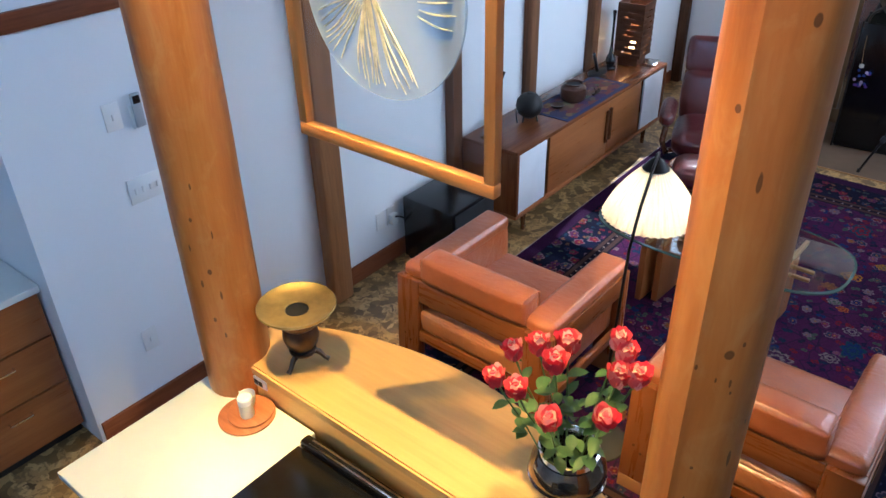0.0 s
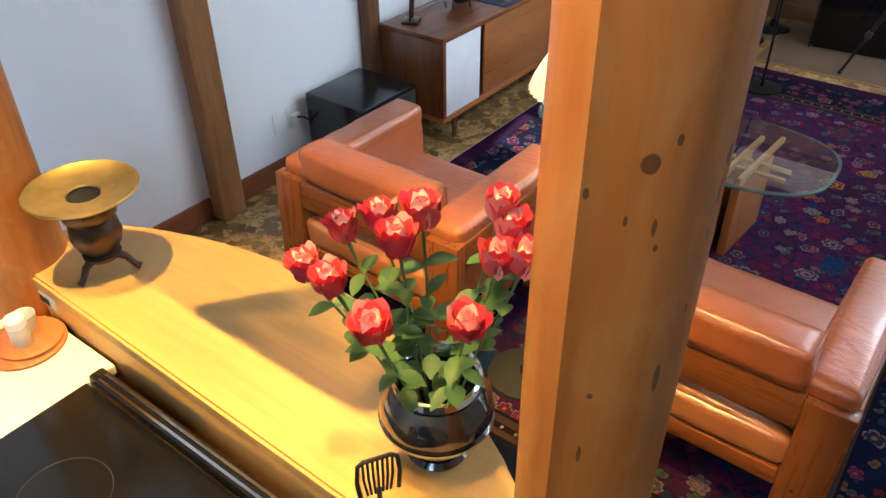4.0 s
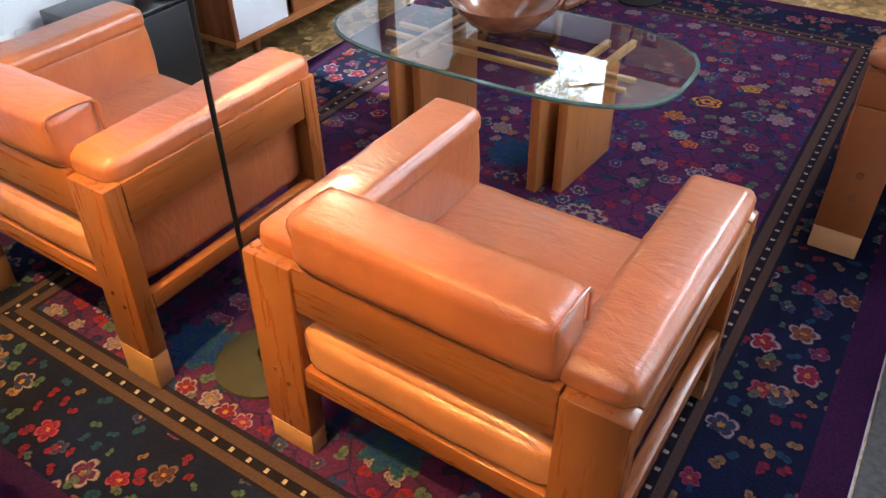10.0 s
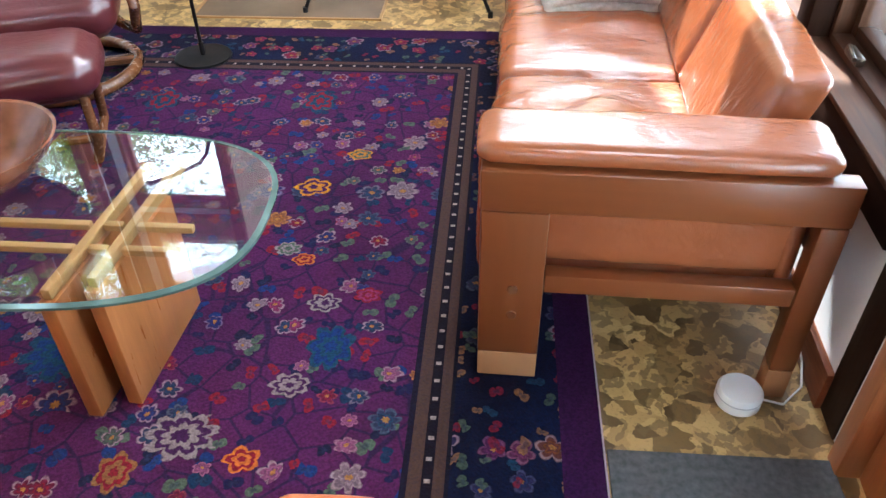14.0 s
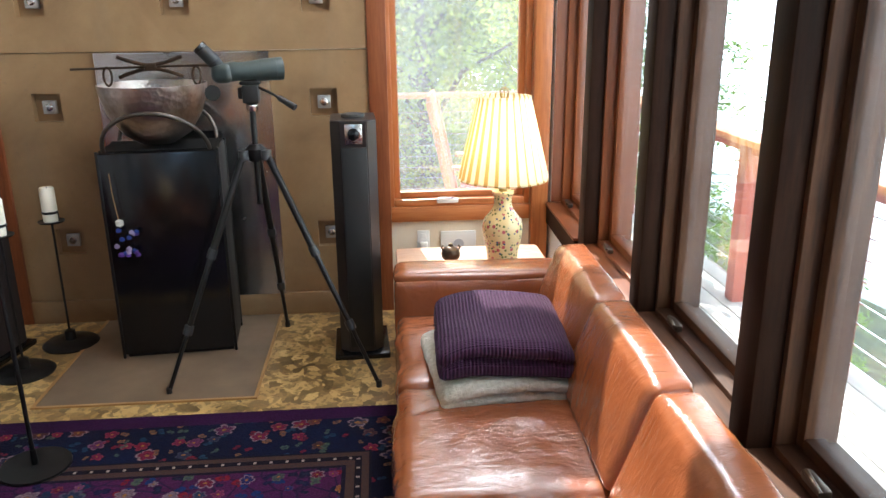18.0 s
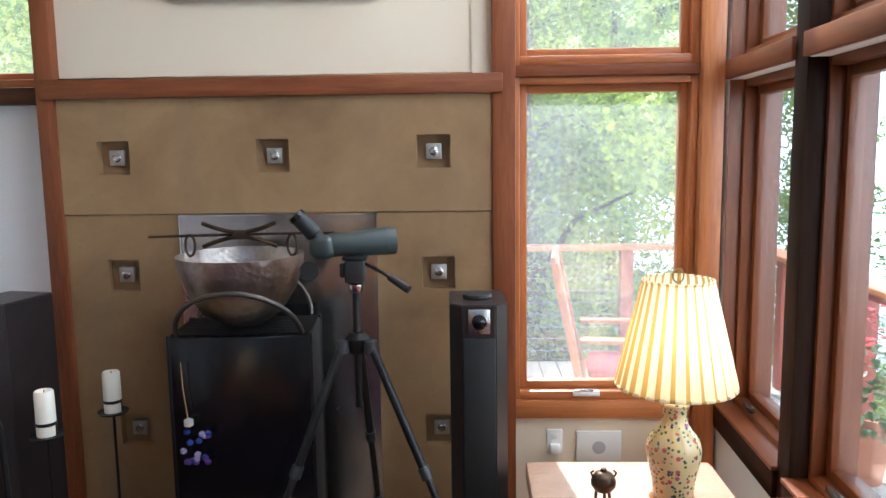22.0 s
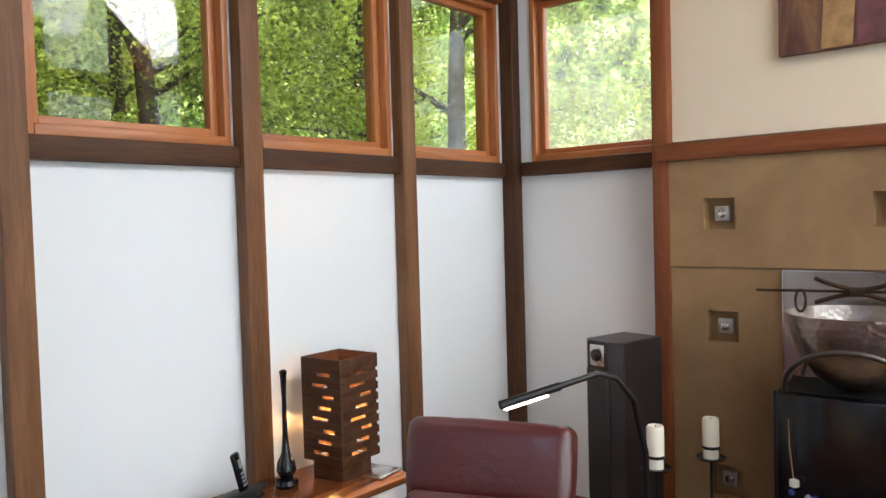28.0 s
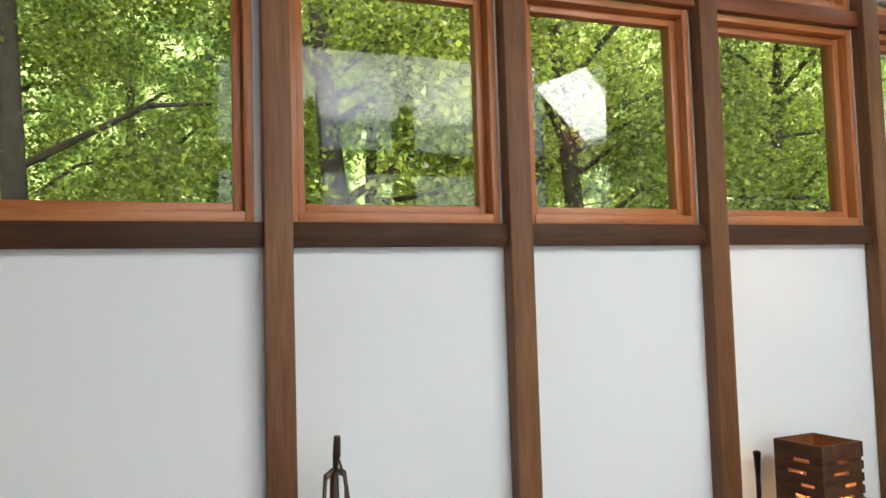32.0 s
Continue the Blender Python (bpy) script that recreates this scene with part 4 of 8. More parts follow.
def armchair(rise=0.0):
    """A wooden box armchair with loose leather cushions; its back is at -y, its width along x."""
    ch = thing("armchair", "wood-framed box armchair with loose tan leather cushions, on the rug", "armchair", group="armchairs")
    w, d = 0.4425, 0.375
    seat_end(ch, w, -d, d, 1)
    seat_end(ch, -w, -d, d, -1)
    for name, z0, z1 in (("back_rail", 0.478, 0.598), ("back_low_rail", 0.252, 0.310)):
        part(name, boxes((-w + 0.136, w - 0.136, -d + 0.006, -d + 0.040, z0, z1), bevel=0.005), wood("oak_frame", "x"), ch)
    part("front_rail", boxes((-w + 0.136, w - 0.136, d - 0.06, d - 0.03, 0.205, 0.262), bevel=0.005), wood("oak_frame", "x"), ch)
    part("side_panel", pad(w - 0.090, w - 0.040, -d + 0.06, d - 0.06, 0.268, 0.50, 0.02, 0.004, 0.003, 6, 1.0), TAN, ch)
    part("side_panel", pad(-w + 0.040, -w + 0.090, -d + 0.06, d - 0.06, 0.268, 0.50, 0.02, 0.004, 0.003, 6, 4.0), TAN, ch)
    part("back_panel", pad(-w + 0.138, w - 0.138, -d + 0.012, -d + 0.075, 0.312, 0.425, 0.024, 0.010, 0.006, 14, 2.0), PALE_TAN, ch, "paler leather panel")
    part("seat_cushion", pad(-w + 0.125, w - 0.125, -d + 0.14, d + 0.005, 0.235, 0.420, 0.025, 0.012, 0.006, 14, 3.0), TAN, ch)
    part("arm_cushion", pad(-w + 0.012, -w + 0.165, -d + 0.035, d + 0.005, 0.575, 0.645, 0.026, 0.004, 0.003, 26, 5.0, 0.004), TAN, ch)
    part("arm_bolster", pad(-w + 0.070, -w + 0.160, -d + 0.14, d + 0.003, 0.30, 0.60, 0.016, 0.004, 0.007, 16, 8.0, 0.004), TAN, ch)
    part("arm_cushion", pad(w - 0.165, w - 0.012, -d + 0.035, d + 0.005, 0.575, 0.645, 0.026, 0.004, 0.003, 26, 6.0, 0.004), TAN, ch)
    part("arm_bolster", pad(w - 0.160, w - 0.070, -d + 0.14, d + 0.003, 0.30, 0.60, 0.016, 0.004, 0.007, 16, 9.0, 0.004), TAN, ch)
    back = part("back_cushion", pad(-w + 0.150, w - 0.150, -d + 0.044, -d + 0.160, 0.500, 0.733, 0.022, 0.006, 0.004, 18, 7.0), TAN, ch)
    y0, y1, z0, z1, r = -d + 0.046, -d + 0.158, 0.503, 0.731, 0.020
    for x in (-w + 0.154, w - 0.154):
        loop = [(x, y0 + r, z0), (x, y1 - r, z0), (x, y1 - r * 0.3, z0 + r * 0.3), (x, y1, z0 + r), (x, y1, z1 - r), (x, y1 - r * 0.3, z1 - r * 0.3), (x, y1 - r, z1), (x, y0 + r, z1), (x, y0 + r * 0.3, z1 - r * 0.3), (x, y0, z1 - r), (x, y0, z0 + r), (x, y0 + r * 0.3, z0 + r * 0.3), (x, y0 + r, z0)]
        part("piping", tube(loop, 0.0030, 6), TAN, back)
    for ob in ch.children_recursive:
        for v in ob.data.vertices:
            v.co.z = v.co.z * 1.015 + (0.0 if "riser" in ob.name and v.co.z < 0.05 else rise)
            if ob.name.startswith(("back_cushion", "piping")):
                v.co.y -= 0.050 * min(1.0, max(0.0, (v.co.z - rise - 0.585) / 0.04)) * max(0.0, min(1.0, (-d + 0.165 - v.co.y) / 0.03))
            v.co.y += 0.026 * (v.co.z / 0.6) * max(0.0, 0.5 - v.co.y / 0.75)
    return ch


chair = armchair()
chair.matrix_world = pose(-0.509, 2.940, 0.0, 0, 0, -0.6)
second = armchair(0.042)
second.matrix_world = pose(-1.760, 2.893, 0.0, 0, 0, -0.6)


def sofa():
    """Three-seat sofa like the chairs; its back is at +x, its length along y."""
    s = thing("sofa", "long wood-framed sofa with loose brown leather cushions, under the windows", "sofa", 0.440, 5.285, 0.0, -1.9)
    w, d = 0.385, 1.20
    for face, y in ((-1, -d), (1, d)):
        y0, y1 = sorted((y, y - face * 0.055))
        dz = 0.0 if face < 0 else -0.085
        for a, b in ((-w, -w + 0.150), (w - 0.060, w)):
            leg = part("leg", boxes((a, b, y0, y1, 0.095, 0.529 + dz), bevel=0.006), wood("sofa_frame", "z"), s)
            part("riser", boxes((a + 0.001, b - 0.001, y0 + 0.001, y1 - 0.001, 0.012 if a < 0 else 0.0, 0.0945), bevel=0.003), CARD, leg, "tan block under the leg")
            if a < 0:
                for z, k in ((0.230, 0.004), (0.310, 0.004)):
                    bm = rot(lathe([(0.012, 0.0), (0.012, 0.003), (0.001, 0.003)], 14), 90 * -face, "X")
                    bmesh.ops.translate(bm, verts=bm.verts[:], vec=((a + b) / 2 + k, y + face * 0.0005, z))
                    part("plug", bm, wood("walnut", "z"), leg)
        part("top_rail", boxes((-w - 0.002, w + 0.002, y0, y1, 0.530 + dz, 0.634 + dz), bevel=0.006), wood("sofa_frame", "x"), s)
        part("low_rail", boxes((-w + 0.151, w - 0.061, y0 + 0.006, y1 - 0.006, 0.300, 0.352), bevel=0.004), wood("sofa_frame", "x"), s)
        ya, yb = sorted((y - face * 0.058, y - face * 0.10))
        part("end_panel", pad(-w + 0.10, w - 0.085, ya, yb, 0.353, 0.543, 0.018, 0.003, 0.002, 6, y), SOFA_TAN, s)
        ya, yb = sorted((y - face * 0.020, y - face * 0.200))
        part("arm_cushion", pad(-w - 0.010, w - 0.040, ya, yb, 0.630 + dz, 0.684 + dz, 0.026, 0.008, 0.004, 22, 3 + y), SOFA_TAN, s)
        ya, yb = sorted((y - face * 0.105, y - face * 0.215))
        part("arm_bolster", pad(-w - 0.012, w - 0.060, ya, yb, 0.265, 0.652 + dz, 0.022, 0.004, 0.005, 10, 5 + y), SOFA_TAN, s)
    part("front_rail", boxes((-w + 0.02, -w + 0.055, -d + 0.056, d - 0.056, 0.205, 0.262), bevel=0.004), wood("sofa_frame", "y"), s)
    part("back_rail", boxes((w - 0.05, w - 0.01, -d + 0.056, d - 0.056, 0.42, 0.53), bevel=0.004), wood("sofa_frame", "y"), s)
    part("back_rail", boxes((w - 0.05, w - 0.01, -d + 0.056, d - 0.056, 0.225, 0.272), bevel=0.004), wood("sofa_frame", "y"), s)
    part("back_panel", pad(w - 0.10, w - 0.055, -d + 0.06, d - 0.06, 0.275, 0.50, 0.015, 0.002, 0.002, 6), SOFA_TAN, s)
    a = -d + 0.232
    step = (2 * d - 0.464) / 3
    for k in range(3):
        part("seat_cushion", pad(-w + 0.005, w - 0.14, a + step * k + 0.003, a + step * (k + 1) - 0.003, 0.262, 0.435, 0.034, 0.018, 0.015, 30, 11.0 * k), SOFA_TAN, s)
        bm = pad(w - 0.128, w - 0.008, -0.955 + 0.622 * k + 0.003, -0.955 + 0.622 * (k + 1) - 0.003, 0.438, 0.742, 0.026, 0.010, 0.004, 18, 7.0 * k + 2)
        for v in bm.verts:
            v.co.x -= (0.742 - v.co.z) * 0.36
        part("back_cushion", bm, SOFA_TAN, s)
    return s


sofa()

# coffee table: glass on two pairs of boards with crossing strips
GLASS_TOP = glass_pane("table_glass", (0.90, 0.95, 0.93), 2.1)
GLASS_EDGE = plain("green_glass_edge", (0.085, 0.135, 0.120), 0.06, 0.2, vary=0.3, scale=9.0, bump=0.02)
table = thing("coffee_table", "glass-topped coffee table on teak board legs, on the rug", "coffee table", -1.205, 4.205, 0.012, 0.0)
bm, edge = bm_of(), bm_of()
outline = []
for k in range(72):
    a = 2 * math.pi * k / 72
    c, s = math.cos(a), math.sin(a)
    outline.append((0.715 * math.copysign(abs(c) ** 0.60, c), 0.365 * math.copysign(abs(s) ** 0.70, s)))
bm.faces.new([bm.verts.new((u * 0.980, v * 0.964, 0.417)) for u, v in outline])
rings = [[edge.verts.new((u * k, v * (1 - (1 - k) * 1.8), z)) for u, v in outline] for k, z in ((0.996, 0.405), (1.0, 0.407), (1.0, 0.414), (0.980, 0.417))]
for a, b in zip(rings, rings[1:]):
    for k in range(72):
        edge.faces.new((a[k], a[(k + 1) % 72], b[(k + 1) % 72], b[k]))
top = part("glass_top", bm, GLASS_TOP, table, "clear glass top with a green bevelled edge")
top.visible_shadow = False
part("bevelled_edge", edge, GLASS_EDGE, top)
for x in (0.345, -0.265):
    for off, back in ((-0.040, 0.0), (0.040, 0.045)):
        slant = lambda bm: rot(bm, -4, "Z", (x + off, -0.10, 0))
        part("board_leg", slant(boxes((x + off - 0.019, x + off + 0.019, -0.305 + back, 0.075 + back, 0.0, 0.375), bevel=0.004)), wood("teak", "z"), table)
        part("top_strip", slant(boxes((x + off - 0.011, x + off + 0.011, -0.29 + back, 0.22 + back, 0.3755, 0.404), bevel=0.003)), wood("strip", "y"), table, "pale wooden strip")
for y in (-0.135, -0.045):
    for x0, x1 in ((-0.46, -0.322), (-0.290, -0.240), (-0.208, 0.288), (0.320, 0.370), (0.402, 0.54)):
        part("cross_strip", boxes((x0 + 0.001, x1 - 0.001, y - 0.010, y + 0.010, 0.385, 0.4035), bevel=0.003), wood("strip", "x"), table, "pale wooden strip")
BOWL = plain("lacquered_bowl_wood", (0.17, 0.060, 0.028), 0.16, vary=0.45, scale=9.0)
bm = lathe([(0.0, 0.003), (0.075, 0.0), (0.085, 0.008), (0.145, 0.045), (0.195, 0.098), (0.212, 0.125), (0.216, 0.132), (0.207, 0.130), (0.185, 0.100), (0.135, 0.052), (0.07, 0.022), (0.0, 0.018)], 48)
solid("bowl", bm, BOWL, "wide turned bowl of dark glossy wood, on the glass table", "bowl", -1.245, 4.27, 0.43)
tray = thing("tray", "small black box with a lid, on the glass table", "box", -1.66, 4.50, 0.43, 20)
part("box_body", boxes((-0.075, 0.075, -0.05, 0.05, 0.0, 0.030), bevel=0.004), BLACK_MATT, tray)
part("lid", boxes((-0.078, 0.078, -0.053, 0.053, 0.0305, 0.042), bevel=0.004), BLACK, tray)


# reading chair with footstool
def recliner():
    r = thing("recliner", "burgundy leather swivel recliner on a dark wooden ring base", "recliner", -1.835, 5.72, 0.012, 20)
    ring = [(0.30 * math.cos(a), 0.30 * math.sin(a), 0.028) for a in (2 * math.pi * k / 36 for k in range(36))]
    part("ring_base", tube(ring, 0.028, 10, closed=True), wood("walnut", "x"), r)
    part("post", lathe([(0.045, 0.03), (0.040, 0.10), (0.055, 0.26)], 16), BLACK_METAL, r)
    part("spider", boxes((-0.29, 0.29, -0.03, 0.03, 0.030, 0.055), (-0.03, 0.03, -0.29, 0.29, 0.0305, 0.0555), bevel=0.005), wood("walnut", "x"), r)
    part("seat", pad(-0.29, 0.29, -0.33, 0.24, 0.26, 0.44, 0.075, 0.02, 0.008, 14, 1.0), BURGUNDY, r)
    lower = rot(pad(-0.285, 0.285, 0.12, 0.27, 0.36, 0.755, 0.05, 0.022, 0.006, 14, 2.0), -14, "X", (0, 0.2, 0.4))
    part("backrest", lower, BURGUNDY, r)
    upper = rot(pad(-0.295, 0.295, 0.14, 0.255, 0.735, 1.00, 0.032, 0.008, 0.003, 18, 3.0), -14, "X", (0, 0.2, 0.4))
    part("headrest", upper, BURGUNDY, r)
    for k in (-1, 1):
        part("armrest", pad(*sorted((k * 0.315, k * 0.415)), -0.27, 0.12, 0.47, 0.575, 0.045, 0.01, 0.004, 10, 4.0 + k), BURGUNDY, r)
        part("arm_bow", tube([(k * 0.36, -0.20, 0.475), (k * 0.375, -0.25, 0.36), (k * 0.35, -0.15, 0.23), (k * 0.28, 0.0, 0.20), (k * 0.20, 0.05, 0.26)], 0.022, 10), wood("walnut", "y"), r)
    return r


recliner()
stool = thing("footstool", "burgundy leather footstool on a bent wood base", "footstool", -1.615, 5.12, 0.012, 20)
part("cushion", pad(-0.25, 0.25, -0.17, 0.17, 0.24, 0.40, 0.07, 0.018, 0.008, 14, 6.0), BURGUNDY, stool)
for k in (-1, 1):
    part("bow", tube([(k * 0.19, -0.12, 0.26), (k * 0.20, -0.17, 0.10), (k * 0.18, -0.16, 0.018), (k * 0.18, 0.16, 0.018), (k * 0.20, 0.13, 0.26)], 0.018, 10), wood("walnut", "y"), stool)
part("cross_bar", tube([(-0.18, 0.0, 0.020), (0.18, 0.0, 0.020)], 0.016, 8), wood("walnut", "x"), stool)

# ---- living room: west side ----
cred = thing("credenza", "long low teak credenza with sliding doors, along the white wall", "credenza", 0, 0, 0)
CX0, CX1, CY0, CY1, CZ0, CZ1 = -2.935, -2.490, 4.02, 6.20, 0.165, 0.66
part("top", boxes((CX0, CX1, CY0, CY1, CZ1 - 0.028, CZ1), bevel=0.004), wood("rosewood", "y"), cred)
part("bottom", boxes((CX0, CX1, CY0, CY1, CZ0, CZ0 + 0.028), bevel=0.004), wood("teak", "y"), cred)
for y in (CY0, CY1 - 0.028):
    part("end_panel", boxes((CX0, CX1, y, y + 0.028, CZ0 + 0.0285, CZ1 - 0.0285), bevel=0.003), wood("rosewood", "z"), cred)
part("back", boxes((CX0 + 0.002, CX0 + 0.012, CY0 + 0.029, CY1 - 0.029, CZ0 + 0.029, CZ1 - 0.029)), wood("teak", "y"), cred)
CLOTH = plain("pale_door_cloth", (0.72, 0.72, 0.74), 0.8, vary=0.04)
for y0, y1, mat, inset in ((4.052, 4.385, CLOTH, 0.010), (4.43, 5.255, wood("teak", "y"), 0.012), (5.262, 5.80, wood("teak", "y"), 0.022), (5.83, 6.168, CLOTH, 0.010)):
    leaf = part("sliding_door", boxes((CX1 - inset - 0.016, CX1 - inset, y0, y1, CZ0 + 0.030, CZ1 - 0.030), bevel=0.002), mat, cred, "pale cloth-covered door" if mat is CLOTH else "")
    if mat is not CLOTH:
        hy = y1 - 0.03 if y0 < 5 else y0 + 0.03
        part("handle", boxes((CX1 - inset, CX1 - inset + 0.022, hy - 0.014, hy + 0.014, 0.30, 0.56), bevel=0.009), wood("walnut", "z"), leaf, "carved lip handle")
part("inner_wall", boxes((CX0 + 0.02, CX1 - 0.04, 4.392, 4.422, CZ0 + 0.029, CZ1 - 0.029)), wood("walnut", "z"), cred)
for x in (CX0 + 0.06, CX1 - 0.06):
    for y in (CY0 + 0.18, CY1 - 0.18):
        part("leg", lathe([(0.013, 0.0), (0.022, CZ0)], 14, (x, y, 0.0)), wood("walnut", "z"), cred)

sub = thing("subwoofer", "black lacquered subwoofer box, on the floor by the white wall", "subwoofer", 0, 0, 0)
part("cabinet", boxes((-2.96, -2.555, 3.43, 3.855, 0.02, 0.452), bevel=0.008), BLACK, sub)
part("grille", boxes((-2.553, -2.540, 3.445, 3.84, 0.04, 0.435), bevel=0.006), BLACK_MATT, sub)
for x in (-2.93, -2.59):
    for y in (3.46, 3.83):
        part("foot", lathe([(0.018, 0.0), (0.022, 0.0195)], 12, (x, y, 0.0)), BLACK_MATT, sub)


def floor_speaker(x, y, turn):
    s = thing("floor_speaker", "tall black floor-standing loudspeaker with a sloped front, on the floor", "loudspeaker", x, y, 0.0, turn, "loudspeakers")
    w, d, h = 0.105, 0.15, 1.165
    part("plinth", boxes((-w - 0.03, w + 0.03, -d - 0.03, d + 0.03, 0.0, 0.028), bevel=0.006), BLACK, s)
    bm = bm_of()
    prof = [(-w, -d + 0.045), (-w + 0.045, -d), (w - 0.045, -d), (w, -d + 0.045), (w, d), (-w, d)]
    lo = [bm.verts.new((a, b, 0.029)) for a, b in prof]
    hi = [bm.verts.new((a, b, h)) for a, b in prof]
    bm.faces.new(lo[::-1])
    bm.faces.new(hi)
    for k in range(6):
        bm.faces.new((lo[k], lo[(k + 1) % 6], hi[(k + 1) % 6], hi[k]))
    bmesh.ops.bevel(bm, geom=bm.edges[:], offset=0.004, segments=2, affect="EDGES")
    part("cabinet", bm, plain("speaker_lacquer", (0.020, 0.014, 0.014), 0.34, vary=0.25), s)
    part("grille", boxes((-0.058, 0.058, -d - 0.012, -d - 0.001, 0.06, h - 0.12), bevel=0.004), BLACK_MATT, s)
    part("tweeter_plate", boxes((-0.040, 0.040, -d - 0.010, -d - 0.001, h - 0.105, h - 0.012), bevel=0.003), STEEL, s, "silver tweeter plate")
    bm = rot(lathe([(0.027, 0.0), (0.027, 0.008), (0.012, 0.012), (0.001, 0.016)], 24), 90, "X")
    bmesh.ops.translate(bm, verts=bm.verts[:], vec=(0, -d - 0.0105, h - 0.058))
    part("tweeter", bm, BLACK, s)
    return s


floor_speaker(-0.088, 6.94, 2)
floor_speaker(-1.950, 6.99, -12)
solid("puck", lathe([(0.0, 0.0), (0.052, 0.0), (0.055, 0.004), (0.054, 0.012), (0.052, 0.015), (0.045, 0.0165), (0.0, 0.0165)], 28), BLACK_MATT, "small black round disc on the loudspeaker", "disc", -0.088, 6.94, 1.165)
# ---- kitchen edge ----
BAR_Z = 0.89


def log_post(x, y, z0, r, flat, label, knots=()):
    """A peeled log with a slight taper, waves, and one flattened side."""
    bm = bm_of()
    count, seg = 88, 72

    def girth(a, z):
        rr = r * (1.04 - 0.03 * z / TOP) * (1 + 0.020 * noise.noise((math.cos(a) * 1.3 + x, math.sin(a) * 1.3, z * 1.7)) + 0.012 * noise.noise((math.cos(a) * 3, math.sin(a) * 3 + x, z * 5)))
        if flat is not None:
            off = (a - flat + math.pi) % (2 * math.pi) - math.pi
            if -0.72 < off < 0.0:
                rr = min(rr, r * (0.84 + 0.16 * (off / 0.72) ** 2))
            elif 0.0 <= off < 1.8:
                rr = min(rr, r * (0.84 + 0.16 * (off / 1.8) ** 2 * (3 - 2 * off / 1.8)))
            rr += 0.004 * math.exp(-((off + 0.74) / 0.07) ** 2)
        return rr

    rings = []
    for n in range(count):
        z = z0 + (TOP - z0) * n / (count - 1)
        turn = [2 * math.pi * k / seg for k in range(seg)]
        rings.append([bm.verts.new((girth(a, z) * math.cos(a), girth(a, z) * math.sin(a), z)) for a in turn])
    knots = [((girth(radians(a), z) * math.cos(radians(a)), girth(radians(a), z) * math.sin(radians(a)), z), w, h) for a, z, w, h in knots]
    for a, b in zip(rings, rings[1:]):
        for k in range(seg):
            bm.faces.new((a[k], a[(k + 1) % seg], b[(k + 1) % seg], b[k]))
    bm.faces.new(rings[0][::-1])
    bm.faces.new(rings[-1])
    ob = new("log_post", mesh_of(bm, "log_post", log_wood(knots)))
    ob.matrix_world = pose(x, y, 0)
    return tagged(ob, label, "log post", "log posts")


# angle round the log, height, half width, half height
KNOTS = [(-57.9, 1.784, 0.0096, 0.0121), (7.4, 1.774, 0.0052, 0.0124), (-41.0, 1.808, 0.0040, 0.0075), (-92.6, 1.750, 0.0036, 0.0074), (4.7, 1.733, 0.0030, 0.0201),
         (-68.6, 1.721, 0.0024, 0.0070), (-48.2, 1.713, 0.0028, 0.0120), (-44.9, 1.689, 0.0026, 0.0050), (1.5, 1.685, 0.0020, 0.0076), (-5.7, 1.594, 0.0022, 0.0070),
         (-22.0, 1.500, 0.0045, 0.024), (-75.0, 1.479, 0.004, 0.005), (-68.0, 2.146, 0.005, 0.022), (-102.0, 2.268, 0.006, 0.008), (-45.0, 2.408, 0.007, 0.011), (-70.0, 1.258, 0.007, 0.011), (-77.0, 1.378, 0.003, 0.016)]
log_post(-2.090, 1.535, 0.0, 0.120, None, "golden peeled log column with dark knots, at the bar",
         [(-48.0, 1.32, 0.008, 0.012), (-64.0, 1.27, 0.005, 0.016), (-38.0, 1.22, 0.004, 0.020), (-56.0, 1.12, 0.006, 0.010), (-72.0, 1.41, 0.004, 0.015), (-44.0, 1.05, 0.004, 0.012), (-60.0, 1.52, 0.006, 0.009), (-33.0, 1.46, 0.003, 0.018), (-50.0, 1.64, 0.004, 0.012)])
log_post(-0.375, 1.552, 0.0, 0.0955, radians(-52), "golden peeled log column with one flat face, at the bar", KNOTS)

bar = thing("breakfast_bar", "honey-coloured wooden bar shelf with a bowed front, between log posts", "bar", 0, 0, 0)
bm = bm_of()
edge_pts = [(-2.05, 1.505), (-0.62, 1.480), (-0.50, 1.515), (-0.50, 1.60)]
for k in range(25):
    u = k / 24
    x = -0.56 - u * 1.54
    edge_pts.append((x, 1.665 + 0.285 * math.sin(math.pi * (0.16 + 0.84 * (1 - abs(2 * (u - 0.42)) ** 1.7 * 0.62)) * 0.5) - (0.03 if u > 0.97 else 0.0) - 0.20 * max(0.0, u - 0.55) ** 1.2 - 0.34 * max(0.0, x + 1.25) ** 1.5))
edge_pts.append((-2.115, 1.655))
lo = [bm.verts.new((x, y, BAR_Z - 0.045)) for x, y in edge_pts]
hi = [bm.verts.new((x, y, BAR_Z)) for x, y in edge_pts]
bm.faces.new(lo[::-1])
bm.faces.new(hi)
for k in range(len(lo)):
    bm.faces.new((lo[k], lo[(k + 1) % len(lo)], hi[(k + 1) % len(lo)], hi[k]))
bmesh.ops.bevel(bm, geom=[e for e in bm.edges if len({round(v.co.z, 3) for v in e.verts}) == 1], offset=0.008, segments=2, affect="EDGES")
part("bar_top", bm, wood("bar", "x"), bar)
part("bar_wall", boxes((-2.04, -0.50, 1.512, 1.60, 0.0, BAR_Z - 0.0455), bevel=0.003), wood("bar", "x"), bar)
outlet = part("outlet", boxes((-1.99, -1.90, 1.505, 1.5115, 0.80, 0.842), bevel=0.002), WHITE_PLASTIC, bar, "white outlet under the bar")
